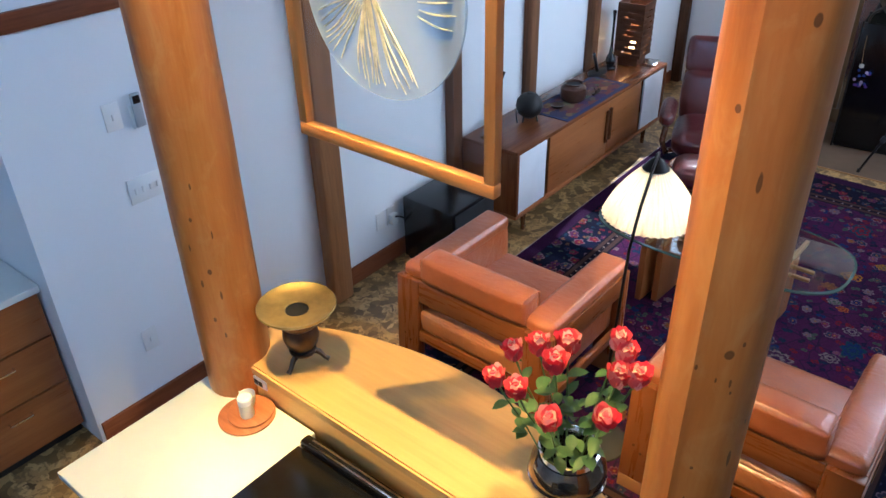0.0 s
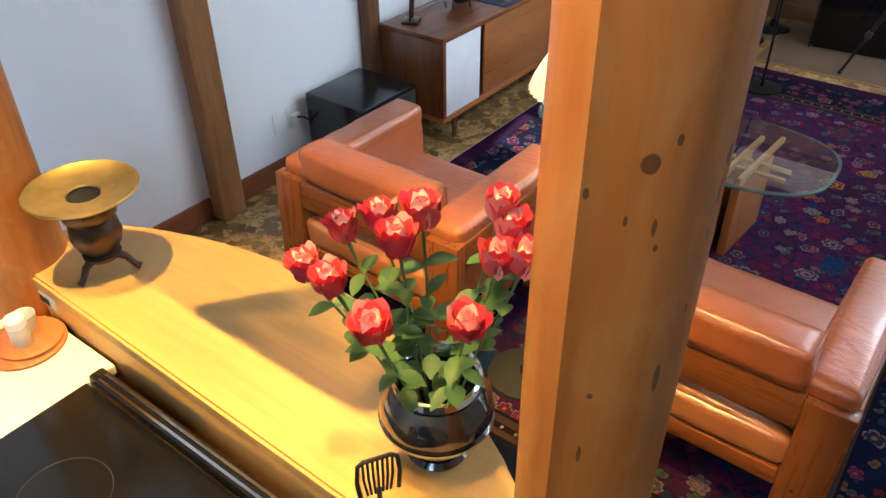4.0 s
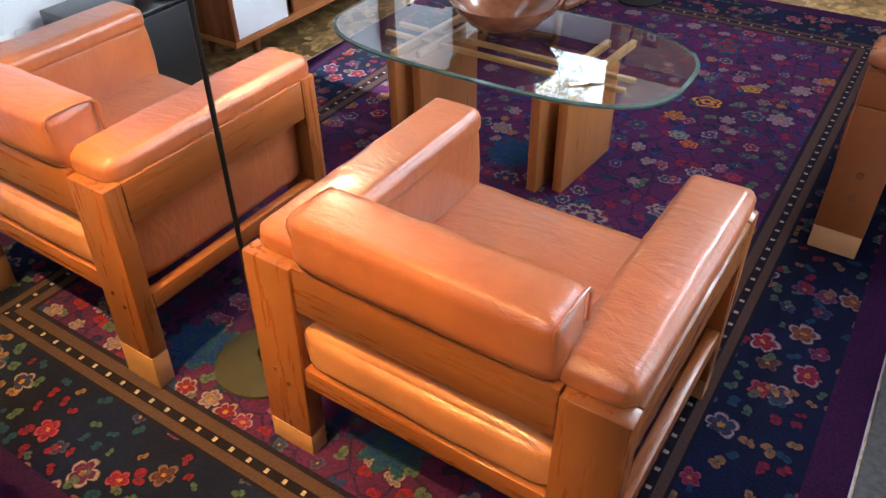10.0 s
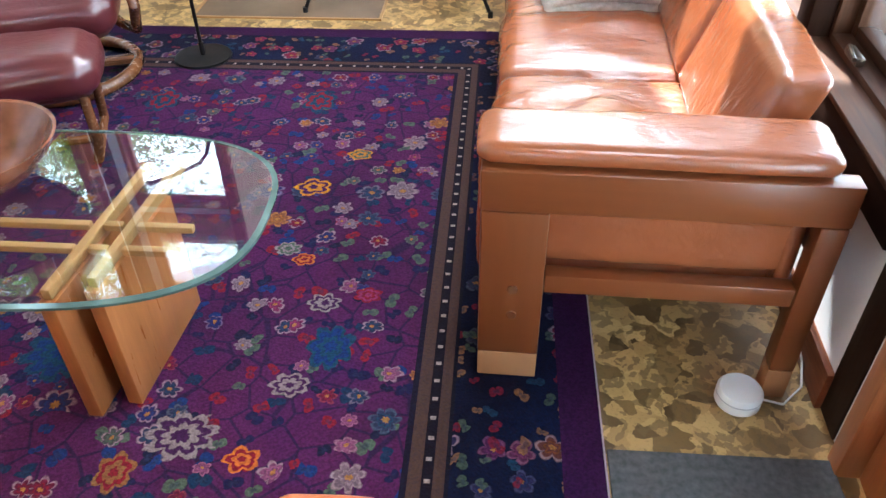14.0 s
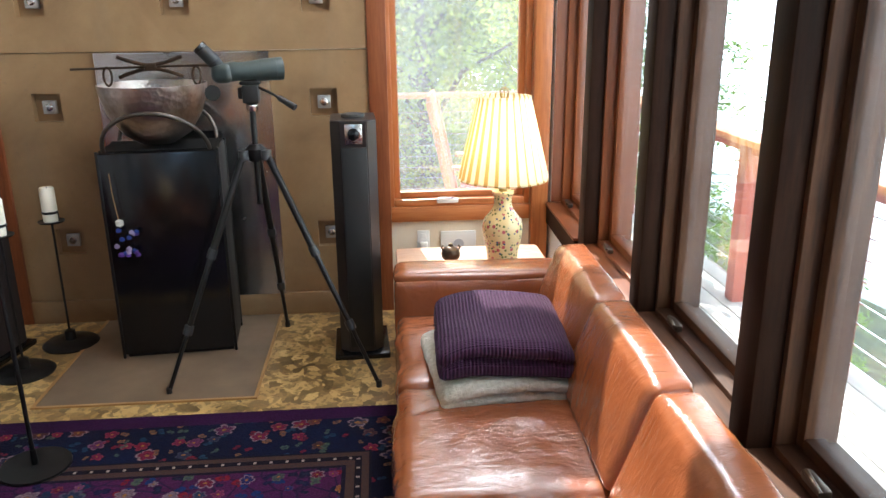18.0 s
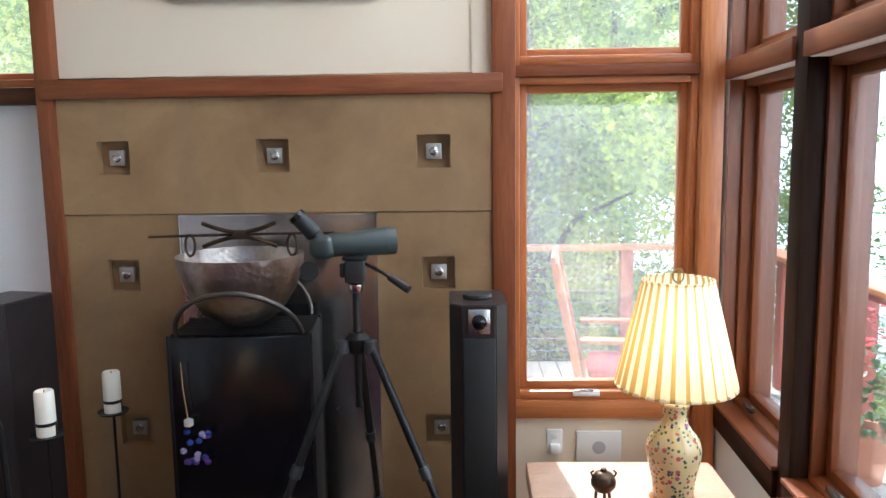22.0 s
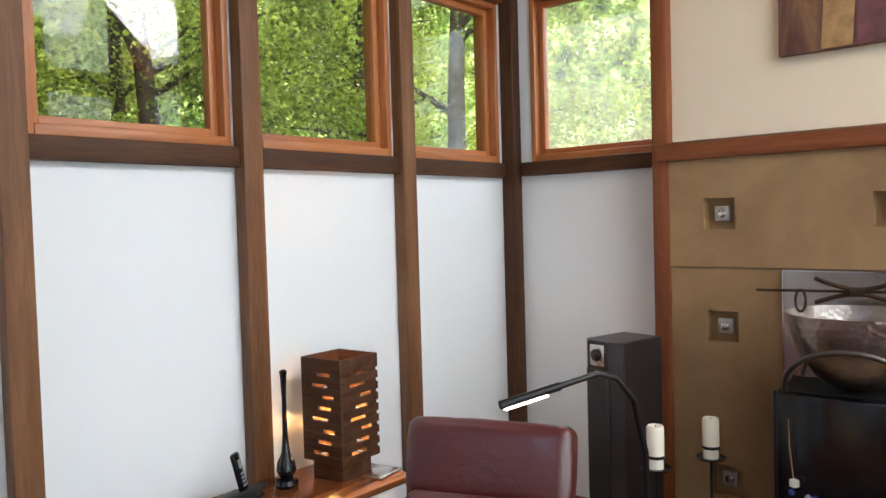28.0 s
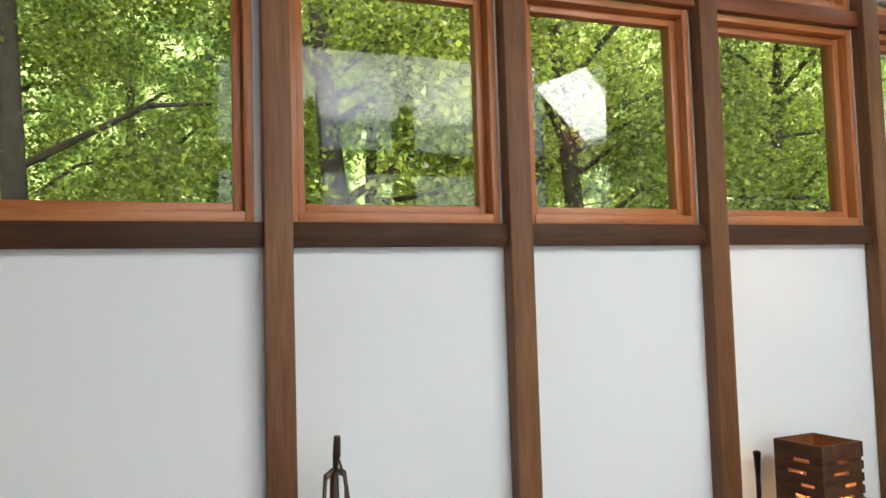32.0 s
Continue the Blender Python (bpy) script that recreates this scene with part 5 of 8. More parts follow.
part("socket", boxes((-1.965, -1.945, 1.5025, 1.5045, 0.81, 0.832), (-1.940, -1.920, 1.5025, 1.5045, 0.81, 0.832)), BLACK_MATT, outlet)

unit = thing("kitchen_island", "kitchen unit with a white worktop, beside the bar", "kitchen unit", 0, 0, 0)
part("worktop", boxes((-2.20, -1.645, 0.84, 1.50, 0.725, 0.755), bevel=0.004), COUNTER, unit, "white laminate worktop")
part("worktop", boxes((-1.645, -0.48, 0.84, 0.92, 0.725, 0.755), bevel=0.003), COUNTER, unit)
part("body", boxes((-2.16, -0.50, 0.90, 1.45, 0.08, 0.724), bevel=0.003), wood("teak", "z"), unit)
part("kick_board", boxes((-2.12, -0.55, 0.95, 1.43, 0.0, 0.079)), BLACK_MATT, unit)
hob = thing("cooktop", "black glass cooktop with a raised back vent, set in the worktop", "cooktop", 0, 0, 0)
part("glass_plate", boxes((-1.644, -0.50, 0.921, 1.420, 0.730, 0.759), bevel=0.004), BLACK, hob)
part("vent_rail", boxes((-1.64, -0.50, 1.423, 1.468, 0.735, 0.782), bevel=0.010), BLACK, hob)
part("vent_slot", boxes((-1.60, -0.54, 1.431, 1.438, 0.7825, 0.785), (-1.60, -0.54, 1.450, 1.457, 0.7825, 0.785)), CHROME, hob)
RING = plain("burner_mark", (0.06, 0.055, 0.055), 0.3)
for x, y, r in ((-1.38, 1.20, 0.10), (-1.02, 1.22, 0.085), (-0.75, 1.14, 0.10), (-1.22, 1.02, 0.075)):
    part("burner_ring", tube([(x + r * math.cos(a), y + r * math.sin(a), 0.7592) for a in (2 * math.pi * k / 40 for k in range(40))], 0.0012, 5, closed=True), RING, hob)

TRIVET = wood("cedar", "x")
solid("coaster", lathe([(0.0, 0.0), (0.098, 0.0), (0.103, 0.004), (0.103, 0.010), (0.098, 0.013), (0.0, 0.013)], 40), TRIVET, "round cork-brown wooden coaster on the worktop", "coaster", -1.900, 1.405, 0.755, group="coasters")
solid("coaster", lathe([(0.0, 0.0), (0.078, 0.0), (0.082, 0.004), (0.082, 0.010), (0.078, 0.013), (0.0, 0.013)], 40), TRIVET, "smaller round wooden coaster on another coaster", "coaster", -1.890, 1.415, 0.768, group="coasters")
shaker = thing("salt_shaker", "clear salt shaker with a white cap, on a coaster", "shaker", -1.880, 1.395, 0.781)
part("jar", lathe([(0.0, 0.0), (0.024, 0.0), (0.026, 0.006), (0.025, 0.05), (0.022, 0.058), (0.0, 0.058)], 20), plain("salt_grey", (0.55, 0.53, 0.48), 0.3, vary=0.1), shaker)
part("cap", lathe([(0.025, 0.058), (0.026, 0.064), (0.026, 0.082), (0.022, 0.086), (0.0, 0.086)], 20), WHITE_PLASTIC, shaker, "white cap")
cup = thing("cup", "small white china cup on a coaster", "cup", -1.915, 1.430, 0.781)
part("cup_body", lathe([(0.0, 0.002), (0.018, 0.0), (0.026, 0.02), (0.030, 0.055), (0.027, 0.055), (0.022, 0.02), (0.0, 0.006)], 24), WHITE_PLASTIC, cup)
part("handle", tube([(-0.028, 0, 0.045), (-0.045, 0, 0.040), (-0.045, 0, 0.022), (-0.027, 0, 0.016)], 0.004, 8), WHITE_PLASTIC, cup)

# brass-topped brazier
HOLE_DARK = plain("hole_dark", (0.006, 0.005, 0.005), 0.9, bump=0.0)
bz = thing("brazier", "dark bronze three-footed brazier with a wide brass dish, on the bar", "brazier", -1.835, 1.645, BAR_Z)
part("dish", lathe([(0.042, 0.228), (0.120, 0.236), (0.137, 0.246), (0.142, 0.252), (0.139, 0.257), (0.128, 0.248), (0.10, 0.239), (0.046, 0.237), (0.042, 0.233)], 48, ring_shaped=True), BRASS, bz, "wide aged brass dish")
# black cup over the hollow, in place of the hole's own shade
part("cup", lathe([(0.0, 0.2275), (0.0415, 0.2278), (0.0415, 0.234), (0.0395, 0.234), (0.038, 0.229), (0.0, 0.2285)], 28), HOLE_DARK, bz, "black inner cup that darkens the hole")
part("body", lathe([(0.0, 0.062), (0.040, 0.064), (0.058, 0.090), (0.066, 0.120), (0.062, 0.150), (0.056, 0.165), (0.068, 0.178), (0.074, 0.205), (0.070, 0.222), (0.044, 0.226), (0.043, 0.188), (0.0, 0.186)], 32, wobble=0.03), BRONZE, bz)
part("waist", lathe([(0.030, 0.044), (0.048, 0.048), (0.050, 0.058), (0.036, 0.064)], 24), BRONZE, bz)
for k in range(3):
    a = radians(120 * k - 80)
    c, s = math.cos(a), math.sin(a)
    part("foot", tube([(0.032 * c, 0.032 * s, 0.052), (0.060 * c, 0.060 * s, 0.040), (0.078 * c, 0.078 * s, 0.014), (0.092 * c, 0.092 * s, 0.006)], (0.012, 0.010, 0.008, 0.010), 8), BRONZE, bz)

# vase of roses
SILVER = plain("dark_lustre_glaze", (0.16, 0.145, 0.13), 0.10, 0.85, 0.5, 14.0, 0.02)
VX, VY = -0.750, 1.690
vase = thing("vase", "dark lustrous round vase with silver bands, on the bar", "vase", VX, VY, BAR_Z)
part("body", lathe([(0.0, 0.018), (0.050, 0.018), (0.062, 0.035), (0.100, 0.085), (0.113, 0.130), (0.106, 0.166), (0.088, 0.190), (0.070, 0.188), (0.09, 0.16), (0.098, 0.13), (0.08, 0.09), (0.0, 0.05)], 40, wobble=0.02), SILVER, vase)
part("foot", lathe([(0.0, 0.0), (0.060, 0.0), (0.064, 0.008), (0.054, 0.0175), (0.0, 0.0175)], 36), SILVER, vase)
part("collar", lathe([(0.076, 0.188), (0.084, 0.192), (0.080, 0.203), (0.088, 0.214), (0.082, 0.217), (0.072, 0.204), (0.070, 0.190)], 40, ring_shaped=True), CHROME, vase, "silver collar")
part("belly_band", lathe([(0.108, 0.098), (0.113, 0.104), (0.1145, 0.112), (0.1125, 0.104)], 40), CHROME, vase, "thin silver band")
PETAL = Nodes("rose_petal", 0.55)
PETAL.colour(PETAL.ramp(PETAL.add("NewGeometry").outputs["Random Per Island"], (0.0, (0.66, 0.030, 0.050)), (0.50, (0.74, 0.070, 0.080)), (0.62, (0.84, 0.50, 0.38)), (1.0, (0.88, 0.70, 0.54))))
PETAL_OUT = Nodes("rose_outer_petal", 0.55)
PETAL_OUT.colour(PETAL_OUT.ramp(PETAL_OUT.add("NewGeometry").outputs["Random Per Island"], (0.0, (0.66, 0.020, 0.045)), (0.7, (0.74, 0.045, 0.065)), (1.0, (0.84, 0.36, 0.30))))
STEM = plain("rose_stem", (0.10, 0.17, 0.045), 0.5)
ROSE_LEAF = leaf_green("rose_leaf", (0.030, 0.085, 0.022), (0.085, 0.17, 0.05), 0.25)


def petal(bm, turn, tilt, length, width, out, up):
    """One cupped petal round the axis."""
    grid = []
    for i in range(5):
        u = i / 4
        row = []
        for j in range(5):
            v = j / 2 - 1
            wide = width * math.sin(math.pi * (0.18 + 0.70 * u)) ** 0.8
            x = out + math.sin(tilt) * length * u + 0.25 * length * max(0.0, u - 0.7) - 0.35 * wide * v * v * 0.9
            row.append(Vector((x, wide * v, up + math.cos(tilt) * length * u + 0.004 * math.sin(9 * v + turn))))
        grid.append(row)
    m = Matrix.Rotation(turn, 3, "Z")
    vs = [[bm.verts.new(m @ p) for p in row] for row in grid]
    for i in range(4):
        for j in range(4):
            bm.faces.new((vs[i][j], vs[i][j + 1], vs[i + 1][j + 1], vs[i + 1][j]))


def leaf_blade(bm, at, way, length, width):
    way = Vector(way).normalized()
    side = way.cross(Vector((0, 0, 1)))
    side = side.normalized() if side.length > 1e-3 else Vector((1, 0, 0))
    up = side.cross(way)
    rows = []
    for k in range(5):
        u = k / 4
        w = width * math.sin(math.pi * min(u * 0.96 + 0.04, 1.0)) ** 0.8
        c = Vector(at) + way * length * u - up * 0.25 * length * u * u
        rows.append([bm.verts.new(c - side * w + up * w * 0.35), bm.verts.new(c), bm.verts.new(c + side * w + up * w * 0.35)])
    for a, b in zip(rows, rows[1:]):
        for j in range(2):
            bm.faces.new((a[j], a[j + 1], b[j + 1], b[j]))


def rose(base, head, size, seed):
    rnd = random.Random(seed)
    head, base = Vector(head), Vector(base)
    r = thing("rose", "long-stemmed coral red rose in the vase", "rose", *base, group="roses")
    way = head - base
    mid = way * 0.55 + Vector((rnd.uniform(-0.015, 0.015), rnd.uniform(-0.015, 0.015), 0.02))
    part("stem", tube([(0, 0, 0), mid * 0.5, mid, way * 0.85, way], (0.0028, 0.0026, 0.0024, 0.0024, 0.004), 6), STEM, r)
    bm = bm_of()
    for u in (0.55, 0.68, 0.82):
        for _ in range(2):
            a = rnd.uniform(0, 6.28)
            leaf_blade(bm, way * u, (math.cos(a), math.sin(a), rnd.uniform(-0.2, 0.5)), rnd.uniform(0.035, 0.06), rnd.uniform(0.013, 0.019))
    tagged(part("leaves", bm, ROSE_LEAF, r), kind="stuff")
    tip = Vector((way.x * 0.6, way.y * 0.6, way.z)).normalized().to_track_quat("Z", "Y").to_matrix()
    inner, outer = bm_of(), bm_of()
    for k in range(8):
        petal(inner, k * 2.4, -0.02 + 0.035 * k, size * (0.86 - 0.012 * k), size * (0.26 + 0.022 * k), size * (0.06 + 0.030 * k), 0.0)
    for k in range(6):
        petal(outer, k * 1.047 + 0.4, 0.26 + 0.10 * (k % 2), size * (0.80 + 0.05 * (k % 3)), size * 0.46, size * 0.24, -size * 0.06)
    core = lathe([(0.0, 0.0), (size * 0.24, size * 0.08), (size * 0.30, size * 0.42), (size * 0.18, size * 0.72), (0.0, size * 0.78)], 14)
    for bm in (inner, outer, core):
        for v in bm.verts:
            v.co = tip @ v.co + way
    part("heart", core, PETAL.mat, r)
    tagged(part("petals", inner, PETAL.mat, r), kind="stuff")
    tagged(part("outer_petals", outer, PETAL_OUT.mat, r), kind="stuff")
    sep = bm_of()
    for k in range(5):
        a = k * 1.256
        leaf_blade(sep, way - way.normalized() * 0.006, (math.cos(a), math.sin(a), 0.3), 0.022, 0.005)
    tagged(part("sepals", sep, ROSE_LEAF, r), kind="stuff")


ROSES = ((-0.928, 1.666, 1.378), (-0.872, 1.703, 1.400), (-0.79, 1.648, 1.417), (-0.826, 1.529, 1.396), (-0.705, 1.488, 1.393), (-0.796, 1.72, 1.43),
         (-0.688, 1.791, 1.45), (-0.662, 1.784, 1.42), (-0.651, 1.729, 1.39), (-0.91, 1.556, 1.37), (-0.614, 1.592, 1.37), (-0.609, 1.744, 1.40))
for n, (x, y, z) in enumerate(ROSES):
    rose((VX + 0.25 * (x - VX) * 0.4, VY + 0.25 * (y - VY) * 0.4, BAR_Z + 0.06), (x, y, z - 0.022), 0.057 + 0.008 * ((n * 7) % 3) / 2, n + 5)
bm = bm_of()
rnd = random.Random(3)
for k in range(24):
    a, u = rnd.uniform(0, 6.28), rnd.uniform(0.03, 0.10)
    leaf_blade(bm, (u * 0.6 * math.cos(a), u * 0.6 * math.sin(a), rnd.uniform(0.0, 0.13)), (math.cos(a), math.sin(a), rnd.uniform(-0.3, 0.7)), rnd.uniform(0.035, 0.055), rnd.uniform(0.012, 0.018))
tagged(solid("foliage", bm, ROSE_LEAF, "dark green rose leaves round the vase's mouth", "leaves", VX, VY, BAR_Z + 0.215), kind="stuff")

fork = thing("slotted_server", "black slotted serving spoon leaning by the bar", "utensil", -0.735, 1.50, 0.89, 58)
bm = tube([(-0.036, 0, 0.075), (-0.040, 0, 0.12), (-0.036, 0, 0.160), (-0.026, 0, 0.168), (0.026, 0, 0.168), (0.036, 0, 0.160), (0.040, 0, 0.12), (0.036, 0, 0.075)], 0.0045, 8)
part("head_rim", bm, BLACK_MATT, fork)
for k in range(7):
    x = -0.027 + 0.009 * k
    part("tine", tube([(x, 0, 0.167), (x, 0.002, 0.115), (x * 0.8, 0.004, 0.070)], 0.0026, 6), BLACK_MATT, fork)
part("shaft", tube([(0, 0.004, 0.08), (0, 0.006, 0.0)], 0.005, 8), BLACK_MATT, fork)

bs = thing("bar_stool", "round-seated wooden bar stool tucked under the bar", "stool", -0.875, 1.745, 0.012)
part("seat", lathe([(0.0, 0.605), (0.150, 0.605), (0.168, 0.615), (0.170, 0.628), (0.160, 0.638), (0.0, 0.634)], 40), wood("bar", "y"), bs)
for k in range(4):
    a = radians(45 + 90 * k)
    c, s = math.cos(a), math.sin(a)
    part("leg", tube([(0.10 * c, 0.10 * s, 0.606), (0.165 * c, 0.165 * s, 0.0)], 0.016, 10), wood("bar", "z"), bs)

# framed glass hanging over the bar
art = thing("hanging_glass_panel", "wood-framed glass panel with a frosted carved disc, hanging", "glass art", 0, 0, 0)
AX0, AX1, AY, AZ0, AZ1 = -1.59, -0.935, 1.578, 1.884, 2.78
for name, x0, x1, z0, z1, ax in (("frame_bottom", AX0, AX1, AZ0, AZ0 + 0.036, "x"), ("frame_top", AX0, AX1, AZ1 - 0.036, AZ1, "x"),
                                 ("frame_side", AX0, AX0 + 0.031, AZ0 + 0.0365, AZ1 - 0.0365, "z"), ("frame_side", AX1 - 0.031, AX1, AZ0 + 0.0365, AZ1 - 0.0365, "z")):
    part(name, boxes((x0, x1, AY - 0.015, AY + 0.015, z0, z1), bevel=0.004), wood("frame_pine", ax), art)
pane = part("glass", boxes((AX0 + 0.028, AX1 - 0.028, AY - 0.003, AY + 0.003, AZ0 + 0.034, AZ1 - 0.034)), CLEAR, art)
FROST = Nodes("frosted_glass", 0.45)
FROST.colour((0.72, 0.78, 0.80))
FROST.set(FROST.bsdf, "Roughness", 0.5)
ft = FROST.add("BsdfTransparent", Color=(0.9, 0.95, 1.0, 1))
fm = FROST.add("MixShader", Fac=0.60)
FROST.set(fm, 1, FROST.bsdf.outputs[0])
FROST.set(fm, 2, ft.outputs[0])
FROST.set(FROST.out, "Surface", fm.outputs[0])
CARVED = plain("carved_glass_rib", (0.62, 0.54, 0.33), 0.30, vary=0.35, scale=30.0)
DC, DR = ((AX0 + AX1) / 2 - 0.005, AY, 2.30), 0.245
bm = rot(lathe([(0.001, -0.004), (DR, -0.004), (DR, 0.004), (0.001, 0.004)], 56), 90, "X")
bmesh.ops.translate(bm, verts=bm.verts[:], vec=DC)
disc = part("frosted_disc", bm, FROST.mat, art, "frosted disc carved with curving ribs")
rnd = random.Random(9)
HX, HZ = DC[0] - 0.035, DC[2] + 0.035
for a0, step, sweep, count, start in ((-78, 3.6, 0.10, 5, 0.1), (-30, 5.0, 0.22, 6, 0.62), (2, 5.5, 0.42, 9, 0.06), (60, 5.5, 0.5, 9, 0.06), (128, 5.0, -0.35, 9, 0.06), (186, 5.0, -0.25, 6, 0.08), (222, 4.4, -0.20, 8, 0.30), (250, 3.4, 0.15, 7, 0.05)):
    bm = bm_of()
    for k in range(count):
        a = radians(a0 + k * step + rnd.uniform(-0.8, 0.8))
        # length from the hub to the disc's edge along this rib
        hx, hz = HX - DC[0], HZ - DC[2]
        dot = hx * math.cos(a + sweep) + hz * math.sin(a + sweep)
        reach = (-dot + math.sqrt(dot * dot - hx * hx - hz * hz + DR * DR)) * rnd.uniform(0.86, 0.97)
        pts = []
        for i in range(8):
            u = start + (1 - start) * i / 7
            b = a + sweep * u + 0.03 * math.sin(6 * u + k)
            pts.append((HX + reach * u * math.cos(b), AY - 0.005, HZ + reach * u * math.sin(b)))
        tube(pts, [0.0008 + 0.0019 * math.sin(math.pi * (0.15 + 0.75 * i / 7)) for i in range(8)], 5, bm)
    part("carved_ribs", bm, CARVED, disc)
for x in (AX0 + 0.03, AX1 - 0.03):
    part("cable", tube([(x, AY, AZ1), (x, AY, TOP)], 0.0018, 6), CHROME, art)

# kitchen wall: drawers, switches, sockets
dr = thing("drawer_unit", "red-brown drawer unit with a pale worktop, by the kitchen wall", "drawer unit", 0.33, -0.085, 0)
part("carcass", boxes((-4.05, -3.48, 0.35, 1.36, 0.08, 0.86), bevel=0.003), wood("teak", "z"), dr)
part("worktop", boxes((-4.08, -3.44, 0.32, 1.365, 0.8605, 0.895), bevel=0.004), COUNTER, dr, "pale worktop")
part("kick_board", boxes((-4.0, -3.53, 0.38, 1.36, 0.0, 0.079)), BLACK_MATT, dr)
for y0, y1 in ((0.36, 0.85), (0.86, 1.355)):
    for z0, z1 in ((0.09, 0.36), (0.37, 0.62), (0.63, 0.85)):
        d = part("drawer", boxes((-3.4795, -3.46, y0, y1, z0, z1), bevel=0.003), wood("teak", "y"), dr)
        part("handle", tube([(-3.46, (y0 + y1) / 2 - 0.05, z1 - 0.06), (-3.435, (y0 + y1) / 2 - 0.05, z1 - 0.06), (-3.435, (y0 + y1) / 2 + 0.05, z1 - 0.06), (-3.46, (y0 + y1) / 2 + 0.05, z1 - 0.06)], 0.005, 8), CHROME, d)


def plate(name, y, z, w, h, count, label, x=WX):
    p = thing(name, label, name.replace("_", " "), x, y, z)
    part("plate", boxes((0.001, 0.008, -w / 2, w / 2, -h / 2, h / 2), bevel=0.002), WHITE_PLASTIC, p)
    for k in range(count):
        u = (k - (count - 1) / 2) * 0.036
        part("toggle", boxes((0.0085, 0.016, u - 0.006, u + 0.006, -0.014, 0.014), bevel=0.002), WHITE_PLASTIC, p)
    return p


plate("light_switch", 1.745, 1.53, 0.075, 0.12, 1, "white light switch on the kitchen wall")
plate("light_switch", 1.815, 1.175, 0.17, 0.12, 4, "white four-gang light switch on the kitchen wall")
plate("wall_socket", 1.645, 0.42, 0.075, 0.12, 1, "white wall socket by the baseboard")
re = thing("remote_holder", "grey remote control in a white wall holder", "remote", WX, 1.850, 1.535)
part("holder", boxes((0.001, 0.022, -0.026, 0.026, -0.085, 0.02), bevel=0.004), WHITE_PLASTIC, re)
part("remote", boxes((0.0225, 0.036, -0.022, 0.022, -0.075, 0.075), bevel=0.004), plain("remote_grey", (0.42, 0.43, 0.44), 0.4), re)
part("display", boxes((0.0365, 0.0375, -0.016, 0.016, 0.030, 0.064)), BLACK, re)
p = plate("wall_socket", 3.372, 0.325, 0.075, 0.12, 0, "white socket with a plugged-in black cord")
part("adaptor", boxes((0.0085, 0.045, -0.028, 0.028, -0.05, 0.02), bevel=0.005), WHITE_PLASTIC, p)
part("plug", tube([(0.045, 0.0, 0.005), (0.075, 0.012, 0.010), (0.08, 0.05, -0.02), (0.05, 0.09, -0.12)], 0.006, 8), BLACK_MATT, p)
plate("wall_socket", 3.275, 0.325, 0.075, 0.12, 0, "white socket by the baseboard")
# ---- lamps and things on the west side ----
SHADE_A = shade_cloth("pleated_shade", (0.86, 0.80, 0.62), 0.6)


def pleated(r0, z0, r1, z1, count, depth, steps=6, bulge=0.0):
    """A pleated shade from its top ring to its bottom ring."""
    bm = bm_of()
    seg = count * 4
    rings = []
    for i in range(steps + 1):
        u = i / steps
        r, z = r0 + (r1 - r0) * u + bulge * math.sin(math.pi * u), z0 + (z1 - z0) * u
        ring = []
        for k in range(seg):
            a = 2 * math.pi * k / seg
            w = depth * (0.4 + 0.6 * u) * (1 if k % 4 in (0, 1) else -1) * (1 if k % 2 == 0 else 0.6)
            ring.append(bm.verts.new(((r + w) * math.cos(a), (r + w) * math.sin(a), z)))
        rings.append(ring)
    for a, b in zip(rings, rings[1:]):
        for k in range(seg):
            bm.faces.new((a[k], a[(k + 1) % seg], b[(k + 1) % seg], b[k]))
    return bm


la = thing("floor_lamp", "thin black arc floor lamp with a pleated cream shade, lit", "floor lamp", -1.149, 2.744, 0.012)
part("base", lathe([(0.0, 0.0), (0.135, 0.0), (0.140, 0.004), (0.138, 0.010), (0.02, 0.016), (0.0, 0.016)], 40), plain("dark_olive_metal", (0.055, 0.048, 0.034), 0.45, 0.6), la, "flat round metal base")
part("pole", tube([(0.0, 0.0, 0.012), (0.025, -0.01, 0.6), (0.050, -0.02, 1.10), (0.045, 0.05, 1.26), (0.01, 0.20, 1.345), (-0.05, 0.39, 1.335), (-0.095, 0.485, 1.285), (-0.104, 0.508, 1.235)], 0.0065, 10), BLACK_METAL, la)
part("collar", lathe([(0.016, 0.0), (0.018, 0.03), (0.010, 0.045)], 14, (0.0, 0.0, 0.016)), BLACK_METAL, la)
SHX, SHY, SHZ = -0.106, 0.515, 0.965
bm = pleated(0.060, 0.235, 0.215, 0.0, 40, 0.0045, 6, 0.018)
bmesh.ops.translate(bm, verts=bm.verts[:], vec=(SHX, SHY, SHZ))
part("shade", bm, SHADE_A, la, "pleated cream shade")
part("cap", lathe([(0.058, 0.225), (0.062, 0.232), (0.040, 0.262), (0.028, 0.275), (0.012, 0.285), (0.010, 0.300), (0.0, 0.302)], 24, (SHX, SHY, SHZ)), BLACK_METAL, la)
part("bulb", lathe([(0.0, 0.06), (0.026, 0.075), (0.030, 0.10), (0.018, 0.14), (0.012, 0.17), (0.0, 0.17)], 18, (SHX, SHY, SHZ)), glow("warm_bulb", (1.0, 0.72, 0.36), 14.0), la)
lamp("floor_lamp_light", "POINT", 4.5, (1.0, 0.72, 0.40), pose(-1.149 + SHX, 2.744 + SHY, 1.04), radius=0.03)

